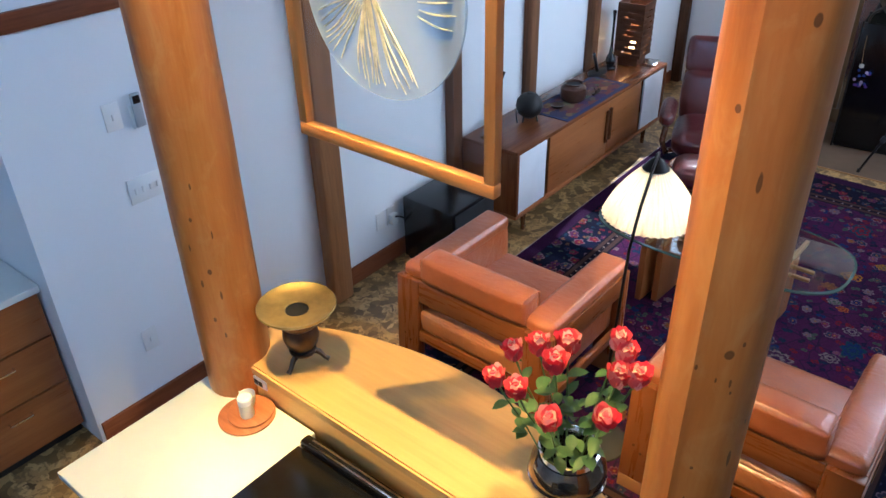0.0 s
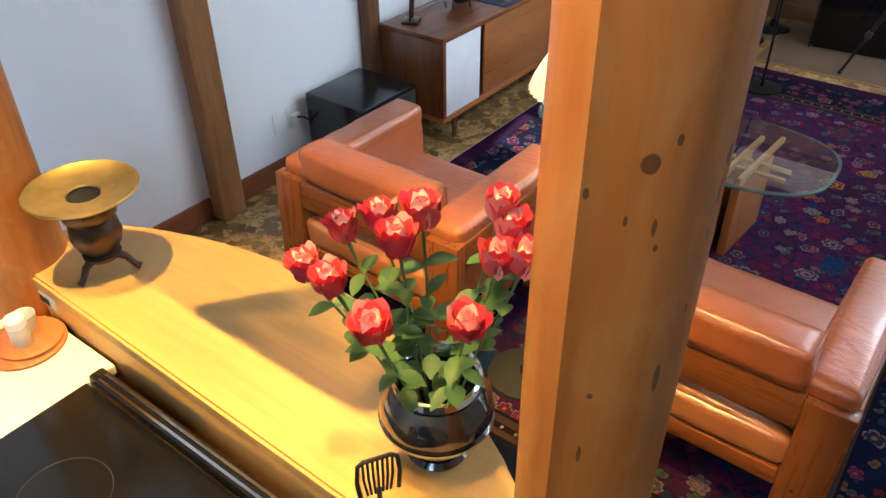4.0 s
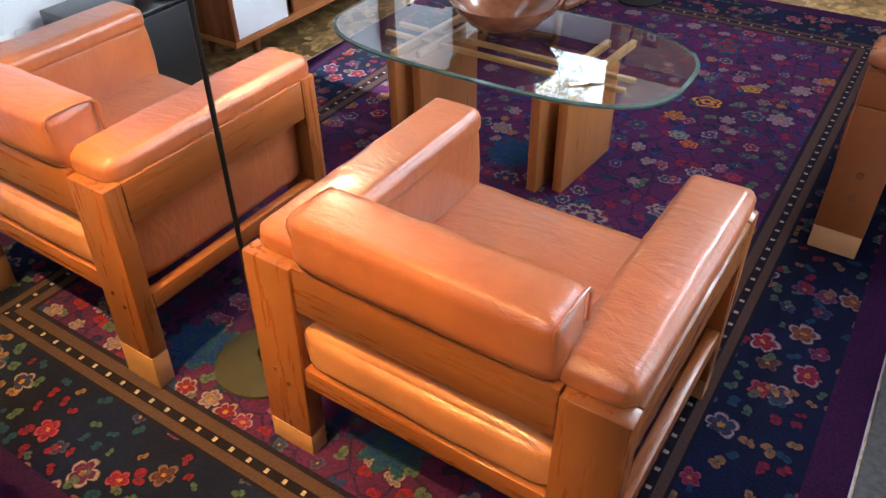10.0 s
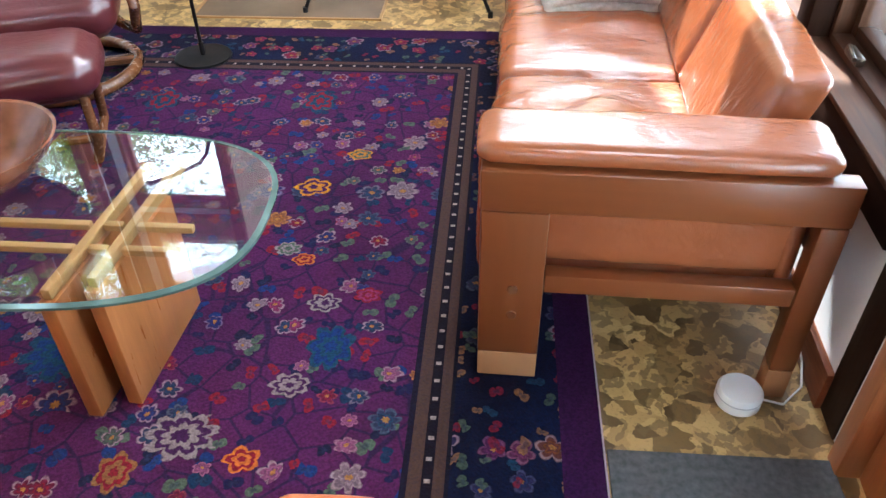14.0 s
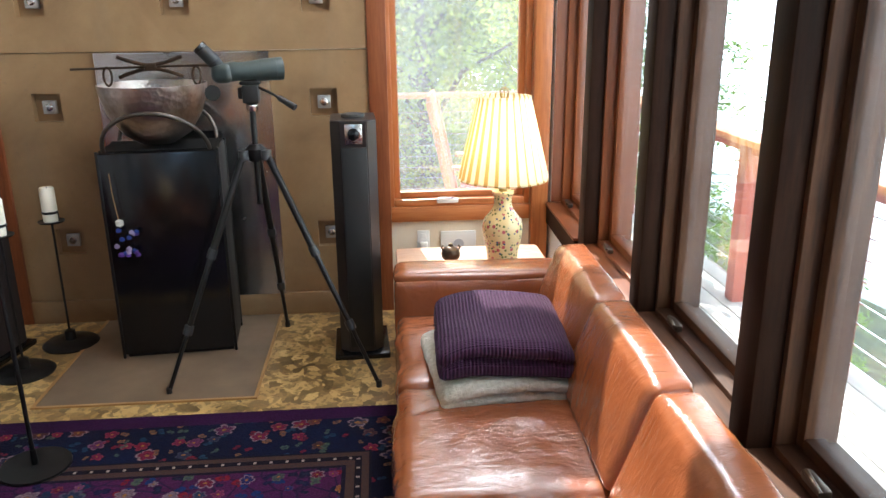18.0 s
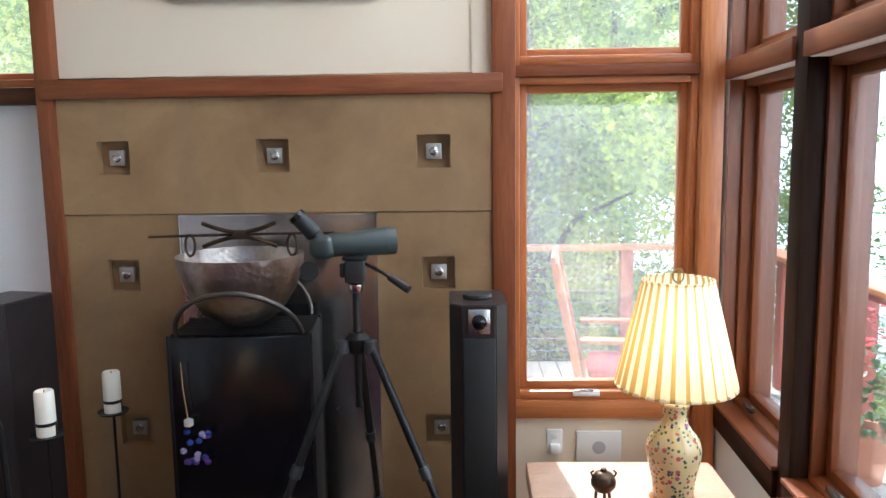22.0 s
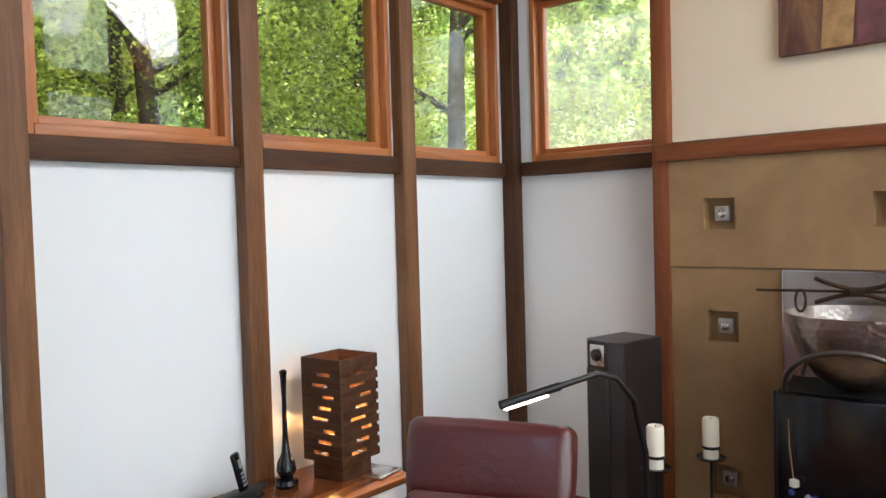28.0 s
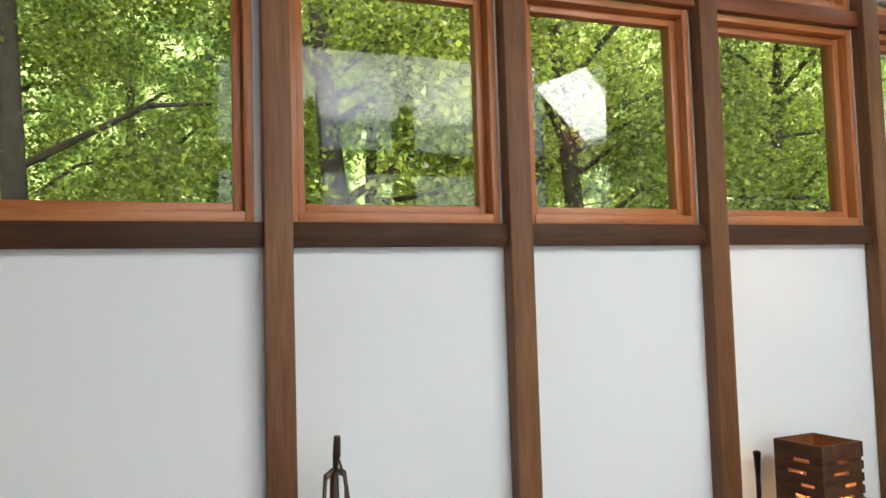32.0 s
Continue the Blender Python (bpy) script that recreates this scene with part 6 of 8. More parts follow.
lb = thing("reading_lamp", "slim black reading lamp with a lit bar head, on the rug", "reading lamp", -1.293, 5.925, 0.012)
part("base", lathe([(0.0, 0.0), (0.125, 0.0), (0.128, 0.004), (0.126, 0.012), (0.02, 0.016), (0.0, 0.016)], 36), BLACK_METAL, lb)
arc = [(0.0, 0.0, 0.014), (-0.002, 0.0, 0.55), (-0.01, -0.01, 1.02), (-0.018, -0.06, 1.18), (-0.03, -0.14, 1.255), (-0.05, -0.20, 1.275), (-0.10, -0.31, 1.255)]
part("stem", tube(arc, 0.0085, 10), BLACK_METAL, lb)
head = part("head", tube([(-0.10, -0.31, 1.255), (-0.185, -0.455, 1.222)], 0.0115, 10), BLACK_METAL, lb)
part("light_bar", boxes((-0.006, 0.006, -0.062, 0.062, -0.004, 0.0)), glow("cool_light_bar", (1.0, 0.96, 0.90), 9.0), head).matrix_basis = pose(-0.148, -0.392, 1.2245, 0, 0, 0) @ Matrix.Rotation(radians(-30), 4, "Z") @ Matrix.Rotation(radians(11), 4, "X")
part("joint", lathe([(0.011, 0.0), (0.013, 0.02), (0.011, 0.06)], 12, (0, 0, 0.015)), BLACK_METAL, lb)

# block lamp: a square wooden tower with staggered slots
BX, BY, BZ = -2.735, 6.03, 0.66
bl = thing("block_lamp", "square dark wooden table lamp with glowing slots, on the credenza", "table lamp", BX, BY, BZ, 4)
DARK = wood("fir_dark", "x")
part("lamp_foot", boxes((-0.085, 0.085, -0.085, 0.085, 0.0, 0.075), bevel=0.003), DARK, bl)
for n in range(9):
    z = 0.076 + n * 0.0475
    h = 0.0325 if n < 8 else 0.060
    w, t = 0.112, 0.012
    for name, b in (("slat", (-w, w, -w, -w + t, z, z + h)), ("slat", (-w, w, w - t, w, z, z + h)), ("slat", (-w, -w + t, -w + t, w - t, z, z + h)), ("slat", (w - t, w, -w + t, w - t, z, z + h))):
        part(name, boxes(b, bevel=0.0015), DARK, bl)
    if n < 8:
        g = 0.015
        o = (n % 3) * 0.030
        for b in ((-w, -0.05 + o, -w + 0.001, -w + t - 0.001, z + h, z + h + g), (0.035 + o * 0.6, w, -w + 0.001, -w + t - 0.001, z + h, z + h + g),
                  (w - t + 0.001, w - 0.001, -w + t, -0.055 + o, z + h, z + h + g), (w - t + 0.001, w - 0.001, 0.03 + o * 0.6, w - t, z + h, z + h + g),
                  (-w, -0.03 + o, w - t + 0.001, w - 0.001, z + h, z + h + g), (-w + 0.001, -w + t - 0.001, -0.02 + o, w - t, z + h, z + h + g)):
            part("spacer", boxes(b), DARK, bl)
part("bulb", lathe([(0.0, 0.02), (0.02, 0.03), (0.03, 0.065), (0.018, 0.10), (0.014, 0.13), (0.0, 0.13)], 18, (0, 0, 0.08)), glow("amber_bulb", (1.0, 0.55, 0.16), 26.0), bl)
for ob in bl.children_recursive:
    for v in ob.data.vertices:
        v.co.z *= 0.97
lamp("block_lamp_light", "POINT", 6.5, (1.0, 0.55, 0.20), pose(BX, BY, BZ + 0.22), radius=0.03)

nv = thing("long_neck_vase", "glossy dark wooden vase with a long thin neck, on the credenza", "vase", -2.80, 5.79, 0.66)
part("foot", lathe([(0.0, 0.0), (0.045, 0.0), (0.050, 0.010), (0.044, 0.022), (0.020, 0.030), (0.0, 0.030)], 24), BLACK, nv)
part("body", lathe([(0.0, 0.0305), (0.028, 0.032), (0.040, 0.052), (0.036, 0.075), (0.018, 0.105), (0.011, 0.16), (0.009, 0.28), (0.013, 0.345), (0.016, 0.362), (0.010, 0.366), (0.0, 0.360)], 24), BLACK, nv)
for ob in nv.children_recursive:
    for v in ob.data.vertices:
        v.co.z *= 1.28
ph = thing("telephone", "black cordless telephone in its cradle, on the credenza", "telephone", -2.80, 5.60, 0.66, 35)
part("cradle", rot(boxes((-0.075, 0.075, -0.055, 0.055, 0.012, 0.040), bevel=0.010), -16, "Y"), BLACK_MATT, ph)
part("cradle_foot", boxes((-0.06, 0.06, -0.045, 0.045, 0.0, 0.014), bevel=0.004), BLACK_MATT, ph)
hs = part("handset", rot(boxes((-0.012, 0.012, -0.024, 0.024, 0.03, 0.185), bevel=0.008), -14, "Y"), BLACK, ph, "upright black handset")
part("display", rot(boxes((0.0125, 0.0135, -0.016, 0.016, 0.125, 0.158)), -14, "Y"), plain("grey_display", (0.30, 0.34, 0.33), 0.3), hs)
for i in range(4):
    for j in range(3):
        part("key", rot(boxes((0.0125, 0.0145, -0.017 + 0.0125 * j, -0.008 + 0.0125 * j, 0.055 + 0.015 * i, 0.064 + 0.015 * i), bevel=0.001), -14, "Y"), plain("key_grey", (0.35, 0.36, 0.38), 0.4), hs)
solid("tablet", boxes((-0.055, 0.055, -0.075, 0.075, 0.0, 0.012), bevel=0.004), STEEL, "thin grey tablet lying on the credenza", "tablet", -2.60, 6.12, 0.66, 12)

# woven runner with its pot, dish, ball jar and statue
RUN = Nodes("woven_runner", 0.95)
rp = RUN.coords((1, 1, 1))
rb = RUN.add("TexBrick", Vector=RUN.coords((14.0, 9.0, 1.0)), Scale=1.0)
rz = RUN.add("TexVoronoi", Vector=RUN.coords((16.0, 12.0, 1.0)), Scale=1.0)
rz.distance = "MANHATTAN"
rc = RUN.ramp(RUN.add("SeparateColor", Color=rz.outputs["Color"]).outputs[0], (0.0, (0.020, 0.022, 0.060)), (0.3, (0.16, 0.035, 0.025)), (0.5, (0.045, 0.085, 0.055)), (0.72, (0.28, 0.13, 0.04)), (0.9, (0.05, 0.02, 0.07)))
rs = RUN.add("SeparateXYZ", Vector=RUN.add("TexCoord").outputs["Object"])
rin = RUN.math("MINIMUM", RUN.math("SUBTRACT", 0.165, RUN.math("ABSOLUTE", rs.outputs[0])), RUN.math("SUBTRACT", 0.455, RUN.math("ABSOLUTE", rs.outputs[1])))
RUN.colour(RUN.mix(RUN.math("GREATER_THAN", rin, 0.030), (0.022, 0.030, 0.085), rc))
RUN.bump(RUN.noise(rp, 150.0, 2.0), 0.4, 0.004)
solid("table_runner", boxes((-0.165, 0.165, -0.455, 0.455, 0.0, 0.004), bevel=0.001), RUN.mat, "woven table runner with a dark patterned weave, on the credenza", "table runner", -2.665, 5.10, 0.66)
pt = thing("pot", "squat brown stoneware pot with a dark rim, on the runner", "pot", -2.69, 5.03, 0.664)
part("body", lathe([(0.0, 0.0), (0.075, 0.0), (0.090, 0.015), (0.095, 0.055), (0.090, 0.095), (0.072, 0.108), (0.066, 0.118), (0.070, 0.128), (0.062, 0.128), (0.058, 0.108), (0.078, 0.09), (0.08, 0.03), (0.0, 0.015)], 36), plain("brown_stoneware", (0.070, 0.030, 0.018), 0.3, vary=0.35, scale=14.0), pt)
# black disc in the mouth paints the pot's inner shade
part("inner_shadow_liner", lathe([(0.0, 0.112), (0.057, 0.112), (0.0, 0.110)], 24), BLACK_MATT, pt)
solid("dish", lathe([(0.0, 0.0), (0.030, 0.0), (0.048, 0.014), (0.050, 0.018), (0.045, 0.017), (0.028, 0.005), (0.0, 0.005)], 28), BRONZE, "small dark dish on the runner", "dish", -2.70, 4.83, 0.664)
fg = thing("figurine", "small dark branching figurine on the runner", "figurine", -2.60, 5.22, 0.664)
part("figurine_body", tube([(0.0, -0.05, 0.012), (0.01, 0.0, 0.02), (0.0, 0.045, 0.012)], 0.010, 8), BRONZE, fg)
for k in range(4):
    part("twig", tube([(0.0, -0.03 + 0.02 * k, 0.015), (0.02 * (-1) ** k, -0.03 + 0.024 * k, 0.05)], 0.004, 6), BRONZE, fg)
bj = thing("ball_jar", "round black metal ball jar on small feet, on the credenza", "jar", -2.735, 4.515, 0.66)
part("ball", lathe([(0.0, 0.022), (0.040, 0.030), (0.078, 0.058), (0.094, 0.105), (0.086, 0.150), (0.055, 0.185), (0.022, 0.196), (0.020, 0.203), (0.0, 0.203)], 36), BLACK_MATT, bj)
for k in range(3):
    a = radians(120 * k + 20)
    part("foot", tube([(0.052 * math.cos(a), 0.052 * math.sin(a), 0.045), (0.062 * math.cos(a), 0.062 * math.sin(a), 0.0)], 0.006, 8), BLACK_MATT, bj)
part("tassel", tube([(-0.02, -0.090, 0.09), (-0.025, -0.125, 0.105), (-0.02, -0.128, 0.06), (-0.015, -0.120, 0.02)], 0.004, 6), BLACK_MATT, bj)
# slim statue of a standing musician, kept plain
bm = boxes((-0.055, 0.055, -0.065, 0.065, 0.0, 0.016), bevel=0.003)
for pts, r in (([(0.0, -0.035, 0.016), (0.012, -0.030, 0.17), (-0.005, -0.005, 0.335)], (0.008, 0.010, 0.013)), ([(0.0, 0.035, 0.016), (0.015, 0.030, 0.18), (0.0, 0.012, 0.335)], (0.008, 0.010, 0.013)),
               ([(0.0, 0.0, 0.32), (-0.012, -0.003, 0.42), (-0.010, 0.0, 0.545)], (0.018, 0.020, 0.016)), ([(-0.008, 0.0, 0.545), (0.0, 0.004, 0.60), (0.004, 0.005, 0.655)], (0.008, 0.016, 0.013)),
               ([(-0.01, -0.045, 0.535), (-0.01, 0.0, 0.552), (-0.01, 0.048, 0.535)], 0.011), ([(-0.01, -0.045, 0.535), (-0.005, -0.058, 0.45), (0.045, -0.03, 0.405)], 0.008),
               ([(-0.01, 0.048, 0.535), (-0.005, 0.060, 0.45), (0.05, 0.03, 0.44)], 0.008), ([(0.02, 0.0, 0.585), (0.05, 0.005, 0.52), (0.06, 0.0, 0.40), (0.085, 0.008, 0.375), (0.10, 0.02, 0.43)], (0.004, 0.006, 0.010, 0.014, 0.020))):
    tube(pts, r, 8, bm)
for v in bm.verts:
    v.co = Vector((v.co.x * 0.85, v.co.y * 0.80, v.co.z * 1.03))
solid("statue", bm, BRONZE, "slim dark metal statue of a musician, on the credenza", "statue", -2.80, 4.135, 0.66, 25)

# ---- fireplace things ----
scr = thing("log_carrier", "tall black log carrier box with arched handles, before the fireplace", "log carrier", -1.005, 7.07, 0.006, 5)
part("front_panel", boxes((-0.272, 0.272, -0.165, -0.150, 0.02, 1.02), bevel=0.006), plain("black_mesh_panel", (0.004, 0.004, 0.005), 0.16, vary=0.2, bump=0.0), scr)
part("back_panel", boxes((-0.272, 0.272, 0.150, 0.165, 0.02, 1.02), bevel=0.006), BLACK_MATT, scr)
for x in (-0.27, 0.258):
    part("side_panel", boxes((x, x + 0.012, -0.149, 0.149, 0.02, 1.02), bevel=0.003), BLACK_MATT, scr)
for x in (-0.275, 0.261):
    for y in (-0.168, 0.154):
        part("corner_bar", boxes((x, x + 0.014, y, y + 0.014, 0.0, 1.03), bevel=0.003), BLACK_METAL, scr)
part("base_plate", boxes((-0.255, 0.255, -0.148, 0.148, 0.0, 0.018), bevel=0.004), BLACK_METAL, scr)
for k in range(11):
    y = -0.14 + 0.028 * k
    part("top_rod", tube([(-0.262, y, 1.026), (0.262, y, 1.026)], 0.005, 8), BLACK_METAL, scr)
for y, lean in ((-0.160, -0.16), (0.158, 0.10)):
    part("arched_handle", tube([(-0.235 * math.cos(a), y + lean * math.sin(a), 1.03 + 0.185 * math.sin(a)) for a in (math.pi * k / 16 for k in range(17))], 0.010, 10), plain("worn_iron", (0.10, 0.085, 0.075), 0.4, 0.8), scr)
orn = thing("ornament", "string of purple and blue glass beads hanging on the log carrier", "ornament", -1.205, 6.870, 0.42, 5)
part("cord", tube([(0.0, -0.012, 0.52), (0.003, -0.012, 0.42), (0.015, -0.012, 0.30)], 0.002, 6), wood("strip", "z"), orn)
rnd = random.Random(4)
GEM = [plain(f"bead_{k}", c, 0.1, vary=0.2, bump=0.0) for k, c in enumerate(((0.09, 0.04, 0.20), (0.03, 0.05, 0.20), (0.30, 0.24, 0.36), (0.55, 0.52, 0.45)))]
for k in range(18):
    x, z = 0.02 + rnd.uniform(-0.035, 0.075), 0.19 + rnd.uniform(-0.075, 0.07)
    part("bead", lathe([(0.0, -0.014), (0.012, -0.006), (0.013, 0.005), (0.0, 0.014)], 8, (x, -0.014, z)), GEM[k % 3], orn)
part("clasp", lathe([(0.0, -0.02), (0.018, -0.010), (0.018, 0.012), (0.0, 0.02)], 10, (0.018, -0.014, 0.285)), GEM[3], orn)

HAMMER = Nodes("hammered_copper", 0.30, 1.0)
ha = HAMMER.coords()
HAMMER.colour(HAMMER.ramp(HAMMER.noise(ha, 7.0, 4.0, 0.6), (0.30, (0.26, 0.19, 0.16)), (0.50, (0.46, 0.39, 0.35)), (0.70, (0.60, 0.54, 0.49))))
HAMMER.bump(HAMMER.add("TexVoronoi", Vector=ha, Scale=46.0).outputs["Distance"], 0.35, 0.006)
bw = thing("cauldron", "large hammered metal bowl with ring handles, on the log carrier", "bowl", -1.010, 7.03, 1.048)
prof = [(0.0, 0.0), (0.09, 0.006), (0.175, 0.055), (0.245, 0.150), (0.278, 0.255), (0.285, 0.300), (0.279, 0.300), (0.270, 0.255), (0.238, 0.155), (0.17, 0.064), (0.085, 0.016), (0.0, 0.010)]
part("bowl_shell", lathe(prof, 48, wobble=0.012), HAMMER.mat, bw)
part("rod", tube([(-0.43, 0.03, 0.372), (0.0, 0.02, 0.380), (0.43, 0.0, 0.386)], 0.006, 8), BRONZE, bw)
for x in (-0.235, 0.235):
    part("ring_handle", tube([(x + 0.022 * math.cos(a), 0.02, 0.335 + 0.045 * math.sin(a)) for a in (2 * math.pi * k / 24 for k in range(24))], 0.006, 8, closed=True), BRONZE, bw)
for s in (-1, 1):
    part("strap", tube([(0.17 * (k - 4) / 4, 0.006, 0.380 + s * (0.008 + 0.042 * abs((k - 4) / 4) ** 1.6)) for k in range(9)], 0.010, 6), BRONZE, bw)
part("knot", boxes((-0.030, 0.030, -0.006, 0.018, 0.360, 0.400), bevel=0.006), BRONZE, bw)

for ob in bw.children_recursive:
    for v in ob.data.vertices:
        v.co = Vector((v.co.x * 0.86, v.co.y * 0.86, v.co.z * 0.93))


def candle_stand(x, y, h):
    c = thing("candle_stand", "thin black iron candle stand with a round base, on the floor", "candle stand", x, y, 0.0, group="candle stands")
    part("base", lathe([(0.0, 0.0), (0.135, 0.0), (0.138, 0.008), (0.120, 0.020), (0.03, 0.030), (0.0, 0.030)], 32), BLACK_METAL, c)
    part("boss", lathe([(0.028, 0.030), (0.026, 0.075), (0.008, 0.085)], 16), BLACK_METAL, c)
    part("stem", tube([(0, 0, 0.08), (0, 0, h)], 0.006, 8), BLACK_METAL, c)
    part("pan", lathe([(0.010, h - 0.004), (0.058, h), (0.062, h + 0.008), (0.055, h + 0.006), (0.0, h + 0.004)], 24), BLACK_METAL, c)
    part("band", lathe([(0.036, h + 0.045), (0.038, h + 0.048), (0.038, h + 0.056), (0.036, h + 0.058)], 24), BLACK_METAL, c)
    part("strut", tube([(0.037, 0, h + 0.006), (0.037, 0, h + 0.05)], 0.003, 6), BLACK_METAL, c)
    k = thing("candle", "thick ivory pillar candle on an iron stand", "candle", x, y, h + 0.005, group="candles")
    part("wax", lathe([(0.0, 0.0), (0.0345, 0.0), (0.0355, 0.01), (0.0350, 0.165), (0.030, 0.172), (0.022, 0.164), (0.0, 0.160)], 28, wobble=0.01), WAX, k)
    part("wick", tube([(0, 0, 0.160), (0.002, 0, 0.174)], 0.0015, 6), BLACK_MATT, k)


candle_stand(-1.600, 7.115, 0.655)
candle_stand(-1.695, 6.785, 0.680)

tp = thing("tripod", "black camera tripod with spread legs, on the cork floor", "tripod", -0.520, 6.77, 0.0)
GREY_CLAMP = plain("clamp_grey", (0.045, 0.045, 0.048), 0.35, 0.4)
hubz = 1.04
for fx, fy in ((0.515, -0.30), (-0.425, -0.28), (0.02, 0.46)):
    top3, foot = Vector((0.05 * (1 if fx > 0.1 else -1 if fx < -0.1 else 0), 0.04 if fy > 0 else -0.03, hubz)), Vector((fx, fy, 0.012))
    a, b = top3.lerp(foot, 0.42), top3.lerp(foot, 0.74)
    leg = part("leg", tube([top3, a], 0.0155, 10), BLACK_METAL, tp)
    part("middle_section", tube([a, b], 0.0125, 10), BLACK_METAL, leg)
    part("lower_section", tube([b, foot], 0.0095, 10), BLACK_METAL, leg)
    for q in (a, b):
        part("clamp", tube([q + (top3 - foot).normalized() * 0.022, q - (top3 - foot).normalized() * 0.022], 0.021, 10), GREY_CLAMP, leg)
    part("rubber_foot", tube([foot + Vector((0, 0, 0.02)), foot - Vector((0, 0, 0.012))], (0.012, 0.014), 10), BLACK_MATT, leg)
    part("shoulder", tube([top3 + Vector((0, 0, 0.012)), top3 - Vector((0, 0, 0.03))], 0.024, 12), GREY_CLAMP, leg)
part("hub", lathe([(0.0, 1.0), (0.030, 1.0), (0.045, 1.03), (0.045, 1.055), (0.025, 1.075), (0.0, 1.075)], 20), BLACK_METAL, tp)
part("column", tube([(0, 0, 0.80), (0, 0, 1.245)], 0.0135, 12), BLACK_METAL, tp)
part("column_ring", lathe([(0.022, 1.222), (0.026, 1.228), (0.026, 1.250), (0.020, 1.256)], 18), CHROME, tp, "bright metal ring")
part("head", boxes((-0.035, 0.035, -0.030, 0.030, 1.257, 1.335), (-0.055, -0.036, -0.018, 0.018, 1.275, 1.325), (-0.045, 0.045, -0.022, 0.022, 1.336, 1.352), bevel=0.006), BLACK_MATT, tp)
part("pan_handle", tube([(0.03, 0.0, 1.325), (0.10, -0.03, 1.295), (0.135, -0.045, 1.275)], 0.006, 8), BLACK_METAL, tp)
part("grip", tube([(0.125, -0.041, 1.281), (0.195, -0.07, 1.240)], (0.013, 0.015), 10), BLACK_MATT, tp)
sc = thing("spotting_scope", "grey-green spotting scope with an angled eyepiece, on the tripod", "spotting scope", -0.520, 6.77, 1.354)
GREEN = plain("scope_armour", (0.030, 0.042, 0.040), 0.42)
ax = Vector((0.90, 0.30, 0.03)).normalized()
mid = Vector((0.0, 0.0, 0.045))
part("barrel", tube([mid - ax * 0.12, mid - ax * 0.085, mid - ax * 0.02, mid + ax * 0.015, mid + ax * 0.06, mid + ax * 0.12], (0.034, 0.046, 0.042, 0.046, 0.051, 0.052), 24), GREEN, sc)
part("lens_hood", tube([mid + ax * 0.1205, mid + ax * 0.155], (0.0535, 0.053), 24), GREEN, sc)
part("prism_housing", pad(-0.165, -0.065, -0.085, 0.01, -0.008, 0.082, 0.036, 0.0, 0.0, 8), GREEN, sc)
ey = Vector((-0.62, -0.12, 0.70)).normalized()
e0 = mid - ax * 0.115 + Vector((0, 0, 0.005))
part("eyepiece", tube([e0, e0 + ey * 0.05, e0 + ey * 0.055, e0 + ey * 0.135], (0.027, 0.028, 0.033, 0.031), 20), BLACK_MATT, sc)
part("eye_cup", tube([e0 + ey * 0.1355, e0 + ey * 0.155], (0.033, 0.031), 20), BLACK, sc)
part("lens_cap", rot(lathe([(0.0, -0.004), (0.036, -0.004), (0.036, 0.004), (0.0, 0.004)], 20, (0, 0, 0)), 80, "X"), BLACK_MATT, sc).location = (-0.15, -0.07, -0.045)
part("foot", boxes((-0.035, 0.035, -0.016, 0.016, -0.0015, 0.012), bevel=0.002), BLACK_MATT, sc)
for ob in sc.children_recursive:
    for v in ob.data.vertices:
        v.co *= 0.93

# painting over the ledge: three weathered boards of colour
pn = thing("painting", "wide painted panel of brown and ochre upright shapes, on the wall", "painting", -0.944, 7.458, 2.372)
PAINT = Nodes("painted_panel", 0.6)
pa = PAINT.coords((1.0, 1.0, 0.22))
PAINT.colour(PAINT.ramp(PAINT.noise(pa, 8.0, 5.0, 0.65, 0.8), (0.30, (0.055, 0.022, 0.028)), (0.45, (0.12, 0.048, 0.045)), (0.58, (0.19, 0.095, 0.055)), (0.72, (0.30, 0.17, 0.075))))
PAINT.bump(PAINT.noise(pa, 60.0, 4.0), 0.3, 0.004)
part("canvas", boxes((-0.455, 0.455, -0.040, 0.0, 0.0, 0.62), bevel=0.003), PAINT.mat, pn)
OCHRE = plain("ochre_paint", (0.34, 0.20, 0.085), 0.6, vary=0.35, scale=14.0)
MAROON = plain("maroon_paint", (0.13, 0.045, 0.05), 0.6, vary=0.35, scale=14.0)
for x0, x1, m in ((-0.27, -0.15, OCHRE), (-0.13, 0.05, MAROON), (0.07, 0.25, OCHRE), (0.28, 0.40, MAROON)):
    bm = boxes((x0, x1, -0.0425, -0.0405, 0.005, 0.60))
    for v in bm.verts:
        v.co.x += 0.02 * math.sin(7 * v.co.z + 9 * x0)
    part("painted_shape", bm, m, pn)

# ---- east side ----
st = thing("side_table", "square brown leather-topped side table in the corner", "side table", 0.455, 6.770, 0.0)
part("table_top", pad(-0.36, 0.36, -0.225, 0.225, 0.435, 0.500, 0.018, 0.0, 0.001, 6), leather("pale_tan_leather", (0.44, 0.25, 0.16), (0.55, 0.33, 0.22), 0.4), st)
part("apron", boxes((-0.34, 0.34, -0.205, 0.205, 0.34, 0.434), bevel=0.004), wood("oak_frame", "x"), st)
for x in (-0.335, 0.275):
    for y in (-0.20, 0.14):
        part("leg", boxes((x, x + 0.06, y, y + 0.06, 0.0, 0.3395), bevel=0.004), wood("oak_frame", "z"), st)

tl = thing("table_lamp", "painted floral ginger-jar lamp with a pleated cream shade, lit", "table lamp", 0.584, 6.655, 0.500)
CHINA = Nodes("painted_china", 0.18)
cp = CHINA.add("TexCoord").outputs["Object"]


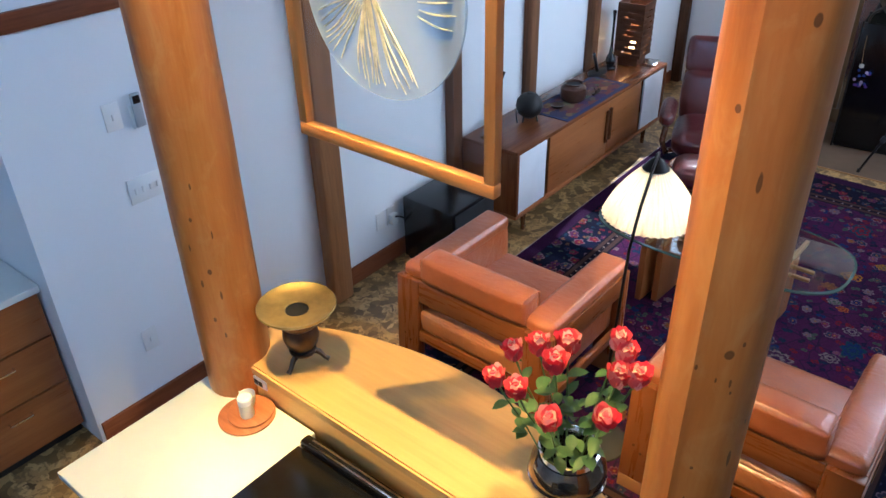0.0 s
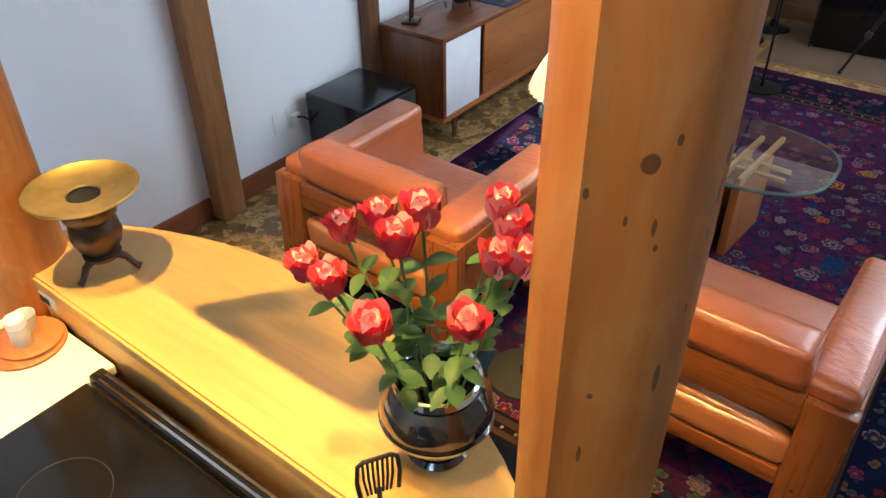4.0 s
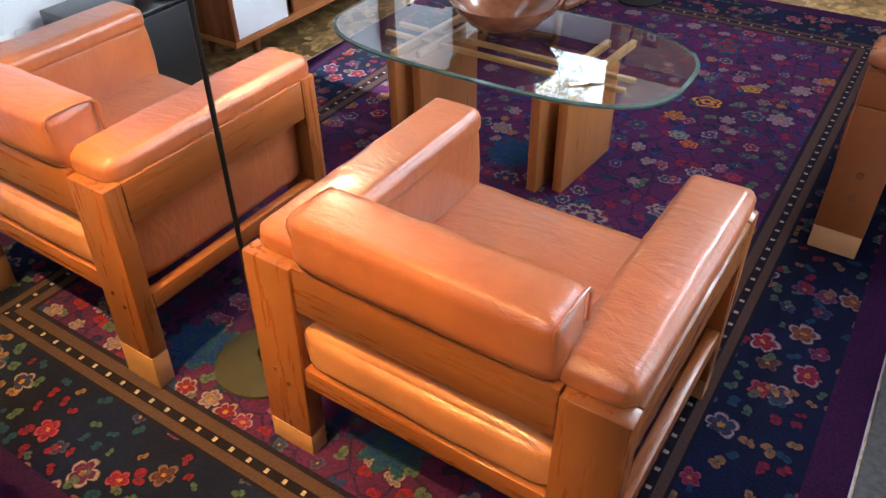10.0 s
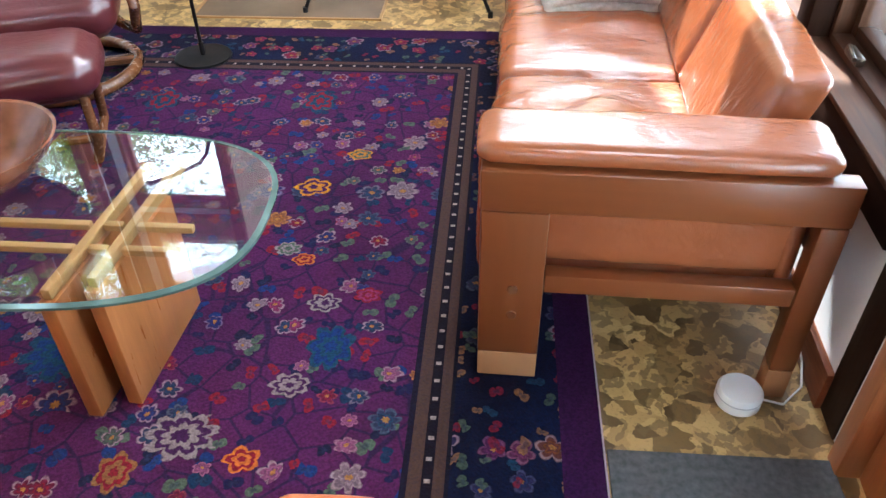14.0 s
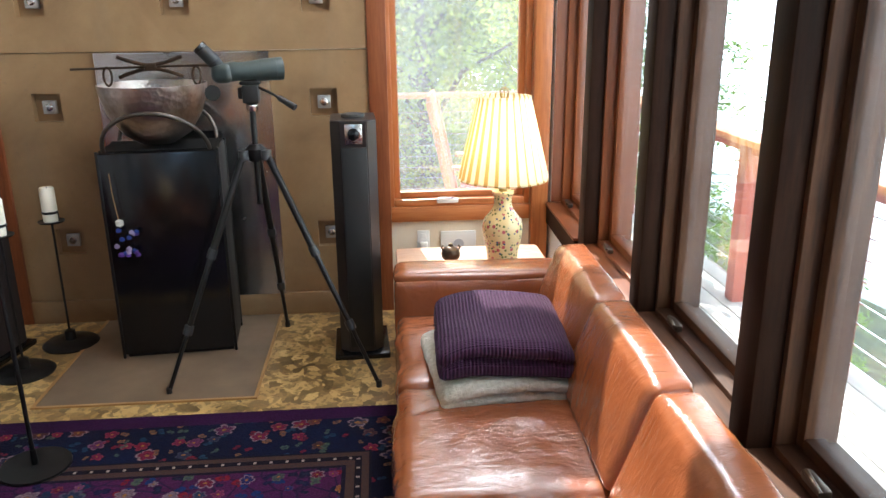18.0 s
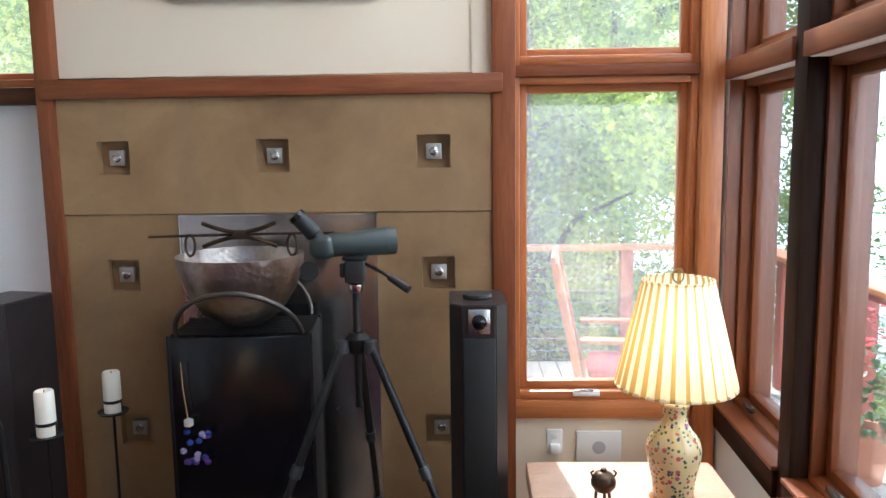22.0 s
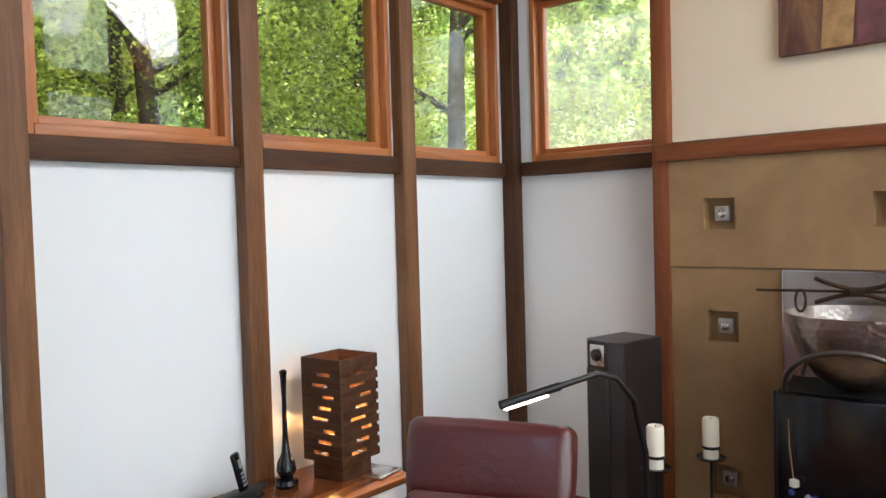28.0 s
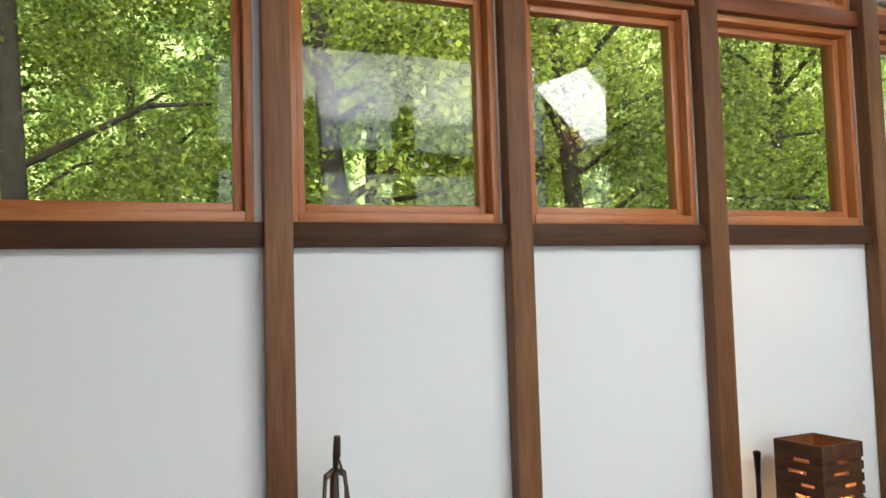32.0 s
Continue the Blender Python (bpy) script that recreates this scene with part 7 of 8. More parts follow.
def china_spots(scale, size, keep, colour, under, shift):
    v = CHINA.add("TexVoronoi", Vector=CHINA.add("Mapping", Vector=cp, Location=(shift, shift, shift)).outputs[0], Scale=scale)
    on = CHINA.math("MULTIPLY", CHINA.ramp(v.outputs["Distance"], (size * 0.8, 1.0), (size, 0.0)), CHINA.math("LESS_THAN", CHINA.add("SeparateColor", Color=v.outputs["Color"]).outputs[0], keep))
    return CHINA.mix(on, under, colour)


cc = china_spots(70.0, 0.42, 0.45, (0.08, 0.15, 0.05), (0.74, 0.58, 0.30), 0.3)
cc = china_spots(46.0, 0.42, 0.40, (0.52, 0.13, 0.14), cc, 1.1)
cc = china_spots(62.0, 0.36, 0.30, (0.06, 0.10, 0.20), cc, 2.7)
cc = china_spots(26.0, 0.26, 0.28, (0.66, 0.36, 0.24), cc, 3.9)
CHINA.colour(cc)
part("jar", lathe([(0.0, 0.018), (0.066, 0.018), (0.070, 0.030), (0.074, 0.075), (0.090, 0.150), (0.094, 0.190), (0.085, 0.225), (0.055, 0.262), (0.040, 0.290), (0.040, 0.325), (0.052, 0.348), (0.050, 0.356), (0.0, 0.356)], 40), CHINA.mat, tl, "cream china jar painted with flowers")
part("plinth", lathe([(0.0, 0.0), (0.078, 0.0), (0.080, 0.008), (0.070, 0.0175), (0.0, 0.0175)], 32), wood("teak", "x"), tl)
part("neck", lathe([(0.020, 0.3565), (0.016, 0.40), (0.010, 0.43)], 16), BRASS, tl)
# one silk; its dark bands paint the folds that pass less light
FOLD_TONED = shade_cloth("box_pleat_silk", (0.90, 0.84, 0.66), 0.62, folds=26)
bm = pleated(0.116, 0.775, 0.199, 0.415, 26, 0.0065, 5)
part("shade", bm, FOLD_TONED, tl, "box-pleated cream silk shade")
part("shade_ring", tube([(0.117 * math.cos(a), 0.117 * math.sin(a), 0.776) for a in (2 * math.pi * k / 40 for k in range(40))], 0.004, 6, closed=True), FOLD_TONED, tl)
part("shade_hem", tube([(0.200 * math.cos(a), 0.200 * math.sin(a), 0.415) for a in (2 * math.pi * k / 48 for k in range(48))], 0.005, 6, closed=True), FOLD_TONED, tl)
part("harp", tube([(0.0, 0.0, 0.43), (0.045, 0.0, 0.50), (0.045, 0.0, 0.66), (0.0, 0.0, 0.785), (-0.045, 0.0, 0.66), (-0.045, 0.0, 0.50), (0.0, 0.0, 0.43)], 0.002, 6), BRASS, tl)
part("finial", tube([(0.018 * math.cos(a), 0.0, 0.790 + 0.024 * math.sin(a)) for a in (2 * math.pi * k / 20 for k in range(20))], 0.003, 6, closed=True), BRASS, tl, "openwork brass finial")
part("finial_stem", tube([(0, 0, 0.725), (0, 0, 0.815)], 0.003, 6), BRASS, tl)
part("bulb", lathe([(0.0, 0.0), (0.020, 0.01), (0.028, 0.045), (0.014, 0.085), (0.0, 0.085)], 16, (0, 0, 0.46)), glow("lamp_bulb", (1.0, 0.80, 0.48), 16.0), tl)
lamp("table_lamp_light", "POINT", 1.5, (1.0, 0.80, 0.52), pose(0.584, 6.655, 1.06), radius=0.03)

tea = thing("incense_pot", "small dark bronze lidded pot on legs, on the side table", "pot", 0.345, 6.66, 0.500)
part("body", lathe([(0.0, 0.030), (0.030, 0.032), (0.043, 0.050), (0.044, 0.068), (0.036, 0.084), (0.0, 0.084)], 28), BRONZE, tea)
part("lid", lathe([(0.037, 0.0845), (0.030, 0.094), (0.012, 0.100), (0.010, 0.112), (0.0, 0.113)], 24), BRONZE, tea)
for k in range(3):
    a = radians(120 * k + 30)
    part("foot", tube([(0.024 * math.cos(a), 0.024 * math.sin(a), 0.036), (0.028 * math.cos(a), 0.028 * math.sin(a), 0.0)], 0.006, 8), BRONZE, tea)
for k in (-1, 1):
    part("ear", tube([(k * 0.036, 0, 0.080), (k * 0.044, 0, 0.095), (k * 0.034, 0, 0.104)], 0.004, 6), BRONZE, tea)

for x, w, h, z, name, label in ((0.262, 0.07, 0.115, 0.40, "wall_socket", "white wall socket under the window"), (0.46, 0.20, 0.15, 0.375, "intercom", "white wall box with a round grille, under the window")):
    p = thing(name, label, name.replace("_", " "), x, NE, z)
    part("plate", boxes((-w / 2, w / 2, -0.016 if w > 0.1 else -0.008, -0.001, -h / 2, h / 2), bevel=0.003), WHITE_PLASTIC, p)
    if w > 0.1:
        bm = rot(lathe([(0.0, 0.0), (0.030, 0.0), (0.030, 0.003), (0.0, 0.003)], 24), 90, "X")
        bmesh.ops.translate(bm, verts=bm.verts[:], vec=(0.0, -0.016, 0.0))
        part("grille", bm, plain("grille_grey", (0.45, 0.46, 0.50), 0.5), p)
    else:
        for k in (-1, 1):
            part("outlet_face", boxes((-0.016, 0.016, -0.0105, -0.0085, k * 0.026 - 0.014, k * 0.026 + 0.014), bevel=0.001), WHITE_PLASTIC, p)
        part("plug_in", boxes((-0.022, 0.022, -0.040, -0.011, -0.05, -0.005), bevel=0.006), WHITE_PLASTIC, p)


def folded(name, label, x0, x1, y0, y1, z0, z1, layers, material, fuzz, seed):
    """A folded blanket: rounded layers, each sagging a little."""
    b = thing(name, label, "blanket", (x0 + x1) / 2, (y0 + y1) / 2, z0, 4 if seed < 5 else -3)
    h = (z1 - z0) / layers
    for k in range(layers):
        s = 0.010 * noise.noise((k * 3.1, seed, 0.5))
        bm = pad(-(x1 - x0) / 2 + s, (x1 - x0) / 2 + s, -(y1 - y0) / 2 + s, (y1 - y0) / 2 - s, h * k, h * (k + 1) + 0.002, h * 0.48, 0.006, fuzz, 16, seed + k)
        for v in bm.verts:
            v.co.z += 0.018 * noise.noise((v.co.x * 5 + seed, v.co.y * 5, 1.0)) * (k + 1) / layers - 0.03 * (abs(v.co.x) / (x1 - x0) * 2) ** 3 * (k + 1) / layers
            v.co.z = max(v.co.z, 0.0)
        part("fold", bm, material, b)
    return b


KNIT = Nodes("purple_knit", 0.95)
kp = KNIT.coords((1, 1, 1))
kw = KNIT.add("TexWave", Vector=kp, Scale=26.0, Distortion=0.6)
kw.bands_direction = "X"
kr = KNIT.add("TexWave", Vector=kp, Scale=60.0, Distortion=0.4)
kr.bands_direction = "Y"
kb = KNIT.math("ADD", KNIT.math("MULTIPLY", kw.outputs["Fac"], 0.7), KNIT.math("MULTIPLY", kr.outputs["Fac"], 0.35))
KNIT.colour(KNIT.ramp(kb, (0.2, (0.030, 0.006, 0.028)), (0.9, (0.075, 0.017, 0.065))))
KNIT.bump(kb, 0.8, 0.012)
FLEECE = Nodes("cream_fleece", 0.95)
fp = FLEECE.coords()
ff = FLEECE.noise(fp, 55.0, 4.0, 0.7)
FLEECE.colour(FLEECE.ramp(ff, (0.3, (0.50, 0.44, 0.34)), (0.7, (0.72, 0.67, 0.57))))
FLEECE.bump(ff, 0.9, 0.02)
folded("fleece_blanket", "folded cream fleece blanket on the sofa seat", 0.185, 0.635, 5.44, 5.96, 0.437, 0.515, 2, FLEECE.mat, 0.006, 1.0)
folded("knitted_blanket", "folded dark purple knitted blanket on a fleece blanket", 0.205, 0.640, 5.46, 5.965, 0.515, 0.640, 2, KNIT.mat, 0.004, 7.0)

pk = thing("smoke_sensor", "white round puck with a cord, on the floor", "sensor", 0.667, 4.058, 0.0)
part("case", lathe([(0.0, 0.0), (0.052, 0.0), (0.056, 0.005), (0.056, 0.040), (0.050, 0.048), (0.0, 0.050)], 32), WHITE_PLASTIC, pk)
part("seam", lathe([(0.0562, 0.030), (0.0566, 0.031), (0.0566, 0.033), (0.0562, 0.034)], 32), plain("seam_grey", (0.5, 0.5, 0.5), 0.5), pk)
part("cord", tube([(0.05, 0.0, 0.012), (0.11, -0.01, 0.006), (0.17, 0.05, 0.006), (0.185, 0.12, 0.03), (0.16, 0.15, 0.10), (0.15, 0.16, 0.16)], 0.003, 6), WHITE_PLASTIC, pk)
solid("cable", tube([(0.02, 7.30, 0.006), (-0.05, 7.18, 0.006), (-0.16, 7.12, 0.006), (-0.20, 7.20, 0.006), (-0.12, 7.27, 0.006), (-0.10, 7.10, 0.006)], 0.005, 8), plain("yellow_cable", (0.62, 0.50, 0.22), 0.5), "pale yellow cable lying on the floor", "cable")
# ---- outside ----
DZ = -0.05
deck = tagged(new("deck"), "grey-brown wooden deck boards", kind="structure")
board = mesh_of(boxes((-0.068, 0.068, 2.0, 10.35, DZ - 0.035, DZ), bevel=0.004), "deck_board", wood("deck", "y"))
for k in range(9):
    ob = new("deck_board", board)
    ob.parent = deck
    ob.location = (1.10 + 0.145 * k, 0.0, 0.0)
short = mesh_of(boxes((-0.068, 0.068, 7.62, 10.35, DZ - 0.035, DZ), bevel=0.004), "deck_board_short", wood("deck", "y"))
for k in range(11):
    ob = new("deck_board", short)
    ob.parent = deck
    ob.location = (0.955 - 0.145 * k, 0.0, 0.0)
structure("deck_beam", boxes((-0.8, 2.25, 7.9, 8.0, DZ - 0.3, DZ - 0.036), (1.05, 2.25, 3.0, 3.1, DZ - 0.3, DZ - 0.036), (1.05, 2.25, 5.4, 5.5, DZ - 0.3, DZ - 0.036), (2.27, 2.36, 2.0, 10.4, DZ - 0.3, DZ - 0.036)), wood("deck", "x"))

rail = thing("deck_railing", "red-stained deck railing with steel cables and a wooden top rail", "railing", 0, 0, 0)
for x, y in ((2.15, 3.3), (2.15, 4.35), (2.15, 5.4), (2.15, 6.45), (2.15, 7.48), (2.15, 8.48), (2.15, 9.6), (2.15, 10.25), (1.14, 10.25), (0.1, 10.25), (-0.85, 10.25)):
    part("post", boxes((x - 0.05, x + 0.05, y - 0.05, y + 0.05, DZ, 0.90), bevel=0.006), wood("rail_red", "z"), rail)
part("top_rail", boxes((2.06, 2.24, 2.0, 10.34, 0.901, 0.940), bevel=0.006), wood("cedar", "y"), rail)
part("top_rail", boxes((-0.92, 2.055, 10.16, 10.34, 0.901, 0.940), bevel=0.006), wood("cedar", "x"), rail)
part("under_rail", boxes((2.125, 2.175, 2.0, 10.2, 0.845, 0.90), bevel=0.003), wood("rail_red", "y"), rail)
for k in range(8):
    z = 0.07 + 0.10 * k
    part("steel_cable", tube([(2.15, 2.0, z), (2.15, 10.25, z)], 0.0035, 6), CHROME, rail)
    part("steel_cable", tube([(-0.9, 10.25, z), (2.15, 10.25, z)], 0.0035, 6), CHROME, rail)

rk = thing("rocking_chair", "slatted golden wooden rocking chair with a red cushion, on the deck", "rocking chair", 0.80, 8.72, DZ, 82)
RK = wood("cedar", "z")
for k in (-1, 1):
    part("rocker", tube([(k * 0.25, -0.48, 0.10), (k * 0.25, -0.25, 0.035), (k * 0.25, 0.05, 0.018), (k * 0.25, 0.30, 0.045), (k * 0.25, 0.48, 0.12)], 0.020, 8), RK, rk)
    part("front_leg", boxes((k * 0.25 - 0.022, k * 0.25 + 0.022, -0.27, -0.225, 0.045, 0.64), bevel=0.005), RK, rk)
    part("back_leg", rot(boxes((k * 0.25 - 0.022, k * 0.25 + 0.022, 0.20, 0.245, 0.045, 1.12), bevel=0.005), -12, "X", (0, 0.22, 0.3)), RK, rk)
    part("arm", boxes((k * 0.27 - 0.045, k * 0.27 + 0.045, -0.34, 0.24, 0.641, 0.668), bevel=0.006), RK, rk)
part("seat_frame", boxes((-0.25, 0.25, -0.27, 0.24, 0.36, 0.40), bevel=0.006), RK, rk)
for k in range(7):
    x = -0.195 + 0.065 * k
    part("back_slat", rot(boxes((x - 0.018, x + 0.018, 0.215, 0.230, 0.42, 1.08), bevel=0.003), -12, "X", (0, 0.22, 0.3)), RK, rk)
part("crest_rail", rot(boxes((-0.25, 0.25, 0.21, 0.24, 1.075, 1.16), bevel=0.008), -12, "X", (0, 0.22, 0.3)), RK, rk)
part("cushion", pad(-0.22, 0.22, -0.25, 0.19, 0.401, 0.47, 0.03, 0.01, 0.004, 8), plain("red_cloth", (0.42, 0.045, 0.06), 0.85), rk, "red cloth cushion")

fl = thing("flower_pot", "clay pot of red flowers on the deck", "flower pot", 1.95, 8.05, DZ)
part("pot", lathe([(0.0, 0.0), (0.10, 0.0), (0.14, 0.24), (0.155, 0.245), (0.155, 0.28), (0.13, 0.28), (0.10, 0.24), (0.0, 0.23)], 28), plain("terracotta", (0.42, 0.16, 0.08), 0.8), fl)
rnd = random.Random(11)
green, red = bm_of(), bm_of()
for k in range(160):
    a, u = rnd.uniform(0, 6.28), rnd.uniform(0.0, 0.24)
    leaf_blade(green, (u * math.cos(a), u * math.sin(a), rnd.uniform(0.26, 0.72)), (math.cos(a), math.sin(a), rnd.uniform(-0.3, 0.6)), rnd.uniform(0.05, 0.09), 0.022)
for k in range(60):
    a, u = rnd.uniform(0, 6.28), rnd.uniform(0.0, 0.24)
    leaf_blade(red, (u * math.cos(a), u * math.sin(a), rnd.uniform(0.62, 0.98)), (rnd.uniform(-1, 1), rnd.uniform(-1, 1), 0.4), 0.035, 0.020)
tagged(part("leaves", green, ROSE_LEAF, fl), kind="stuff")
tagged(part("blossom", red, plain("red_blossom", (0.60, 0.02, 0.03), 0.6), fl), kind="stuff")

# unseen eave over the north windows, added to trim the sun patch
structure("roof_eave", boxes((-3.4, 0.98, 7.86, 8.30, 3.42, 3.52), bevel=0.01), wood("cedar", "x"), "unseen cedar eave, added to block sun from the upper panes")

# ground, sloping down to the water in the east
gx = [-400, -120, -40, -15, -4, 1, 4, 8, 14, 24, 40, 120, 400]
gy = [-400, -120, -40, -10, 0, 5, 10, 20, 40, 120, 400]
bm = bm_of()
grid = [[bm.verts.new((x, y, (-0.45 if x < 1 else -0.45 - 11.5 * min(1.0, (x - 1) / 20) ** 0.8 - (1.5 if x > 24 else 0.0)) + (0.03 * max(0, -x - 6) if x > -60 else 1.6) - 0.015 * max(0, min(y, 40) - 8))) for y in gy] for x in gx]
for i in range(len(gx) - 1):
    for j in range(len(gy) - 1):
        bm.faces.new((grid[i][j], grid[i + 1][j], grid[i + 1][j + 1], grid[i][j + 1]))
structure("ground", bm, plain("forest_floor", (0.070, 0.075, 0.030), 0.95, vary=0.5, scale=1.5, bump=0.3), "leafy forest ground")
structure("water", boxes((22, 2500, -2500, 2500, -12.6, -12.4)), plain("bay_water", (0.16, 0.22, 0.26), 0.12, vary=0.1, scale=0.3, bump=0.15), "bright open water")
# glowing sheet in place of blown-out sky and water; lights the room
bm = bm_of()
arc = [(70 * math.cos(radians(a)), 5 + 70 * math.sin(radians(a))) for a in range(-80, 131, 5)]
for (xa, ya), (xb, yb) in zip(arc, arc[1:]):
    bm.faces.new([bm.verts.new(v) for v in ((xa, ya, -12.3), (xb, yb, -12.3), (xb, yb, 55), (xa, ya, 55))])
structure("backdrop_haze", bm, glow("bay_glow", (0.84, 0.95, 1.0), 2.0), "glowing sheet in place of bright sky and water")
structure("backdrop_hill", lathe([(0.0, 30.0), (60.0, 24.0), (110.0, 10.0), (150.0, -14.0)], 40, (420.0, 520.0, 0.0), wobble=0.2), plain("far_wood", (0.05, 0.09, 0.075), 0.9, vary=0.3, scale=0.05), "far wooded hill")
# far woods sheet: sunlit and shaded leaves painted on, and it glows
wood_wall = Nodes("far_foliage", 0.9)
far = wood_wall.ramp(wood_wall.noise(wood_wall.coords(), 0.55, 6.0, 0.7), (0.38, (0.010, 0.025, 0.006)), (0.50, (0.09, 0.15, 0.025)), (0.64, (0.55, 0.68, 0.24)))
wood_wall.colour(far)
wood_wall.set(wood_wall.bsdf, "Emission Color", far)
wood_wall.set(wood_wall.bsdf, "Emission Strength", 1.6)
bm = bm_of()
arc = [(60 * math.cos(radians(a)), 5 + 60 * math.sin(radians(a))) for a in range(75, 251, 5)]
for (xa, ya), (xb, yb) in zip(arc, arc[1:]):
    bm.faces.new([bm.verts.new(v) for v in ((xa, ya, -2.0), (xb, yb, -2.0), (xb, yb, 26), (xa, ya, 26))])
structure("backdrop_woods", bm, wood_wall.mat, "glowing sheet of far green woods, sunlight put into its colour")


def leaf_mesh(name, material, centres, per, spread, length, width, droop, seed):
    """A crown of loose leaves: little bent quads in clumps."""
    g = np.random.default_rng(seed)
    c = np.repeat(np.array(centres), per, axis=0)
    n = len(c)
    at = c + g.normal(0, 1, (n, 3)) * spread
    way = g.normal(0, 1, (n, 3))
    way[:, 2] = way[:, 2] * 0.5 - droop
    way /= np.linalg.norm(way, axis=1, keepdims=True)
    side = np.cross(way, g.normal(0, 1, (n, 3)))
    side /= np.linalg.norm(side, axis=1, keepdims=True)
    size = g.uniform(0.6, 1.3, (n, 1))
    a, b = way * length * size, side * width * size
    fold = np.cross(way, side) * width * size * 0.35
    verts = np.stack([at - a * 0.5, at + b + fold, at + a * 0.5, at - b + fold], 1).reshape(-1, 3)
    data = bpy.data.meshes.new(name)
    data.vertices.add(4 * n)
    data.vertices.foreach_set("co", verts.ravel().astype(np.float32))
    data.loops.add(4 * n)
    data.loops.foreach_set("vertex_index", np.arange(4 * n, dtype=np.int32))
    data.polygons.add(n)
    data.polygons.foreach_set("loop_start", np.arange(0, 4 * n, 4, dtype=np.int32))
    data.polygons.foreach_set("loop_total", np.full(n, 4, dtype=np.int32))
    data.materials.append(material)
    data.update()
    data.validate()
    return data


# leaf and needle tones set bright and wide: sun and shade in the colour
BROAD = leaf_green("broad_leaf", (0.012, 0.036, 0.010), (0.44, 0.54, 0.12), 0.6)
FIR = leaf_green("fir_needle", (0.06, 0.14, 0.045), (0.20, 0.34, 0.095), 0.55)
BARK = plain("bark", (0.075, 0.055, 0.040), 0.95, vary=0.45, scale=9.0, bump=0.6)


def broad_tree(seed, h):
    rnd = random.Random(seed)
    t = thing("broadleaf_tree", "tall broadleaf tree with a yellow-green crown, sunlight put into its colour", "tree", group="garden trees")
    lean = rnd.uniform(-0.6, 0.6)
    trunk = [(lean * u + 0.15 * math.sin(5 * u + seed), 0.2 * math.sin(3 * u + seed), h * u) for u in (0, 0.2, 0.4, 0.6, 0.8, 1.0)]
    part("trunk", tube(trunk, [0.17, 0.14, 0.11, 0.085, 0.055, 0.02], 10), BARK, t)
    centres = []
    for k in range(15):
        u = rnd.uniform(0.22, 0.95)
        a = rnd.uniform(0, 6.28)
        ln = rnd.uniform(1.2, 2.9) * (1.15 - 0.6 * u)
        i = min(int(u * 5), 4)
        s = Vector(trunk[i]).lerp(Vector(trunk[i + 1]), u * 5 - i)
        e = s + Vector((math.cos(a) * ln, math.sin(a) * ln, ln * rnd.uniform(0.1, 0.7)))
        m = s.lerp(e, 0.5) + Vector((0, 0, 0.12 * ln))
        part("limb", tube([s, m, e], (0.045, 0.03, 0.010), 7), BARK, t)
        for _ in range(8):
            q = s.lerp(e, rnd.uniform(0.3, 1.12))
            centres.append((q.x + rnd.gauss(0, 0.38), q.y + rnd.gauss(0, 0.38), q.z + rnd.gauss(0, 0.32)))
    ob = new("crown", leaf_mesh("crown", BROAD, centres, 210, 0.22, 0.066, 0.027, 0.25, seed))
    ob.parent = t
    return t


def fir_tree(seed, h):
    rnd = random.Random(seed)
    t = thing("fir_tree", "dark green conifer with drooping needle boughs", "tree", group="firs")
    part("trunk", tube([(0, 0, 0), (0.05, 0, h * 0.5), (0, 0, h)], (0.15, 0.08, 0.010), 10), BARK, t)
    centres = []
    for k in range(64):
        u = 0.06 + 0.92 * k / 64
        a = 2.4 * k + rnd.uniform(-0.3, 0.3)
        ln = (1 - u) * 2.6 + 0.25
        for i in range(10):
            v = (i + rnd.random()) / 10
            w = rnd.gauss(0, 0.16 * (0.4 + v))
            centres.append((math.cos(a) * ln * v - math.sin(a) * w, math.sin(a) * ln * v + math.cos(a) * w, h * u - 0.30 * ln * v * v + rnd.gauss(0, 0.05)))
    ob = new("crown", leaf_mesh("needles", FIR, centres, 52, 0.11, 0.105, 0.0145, 0.45, seed))
    ob.parent = t
    return t


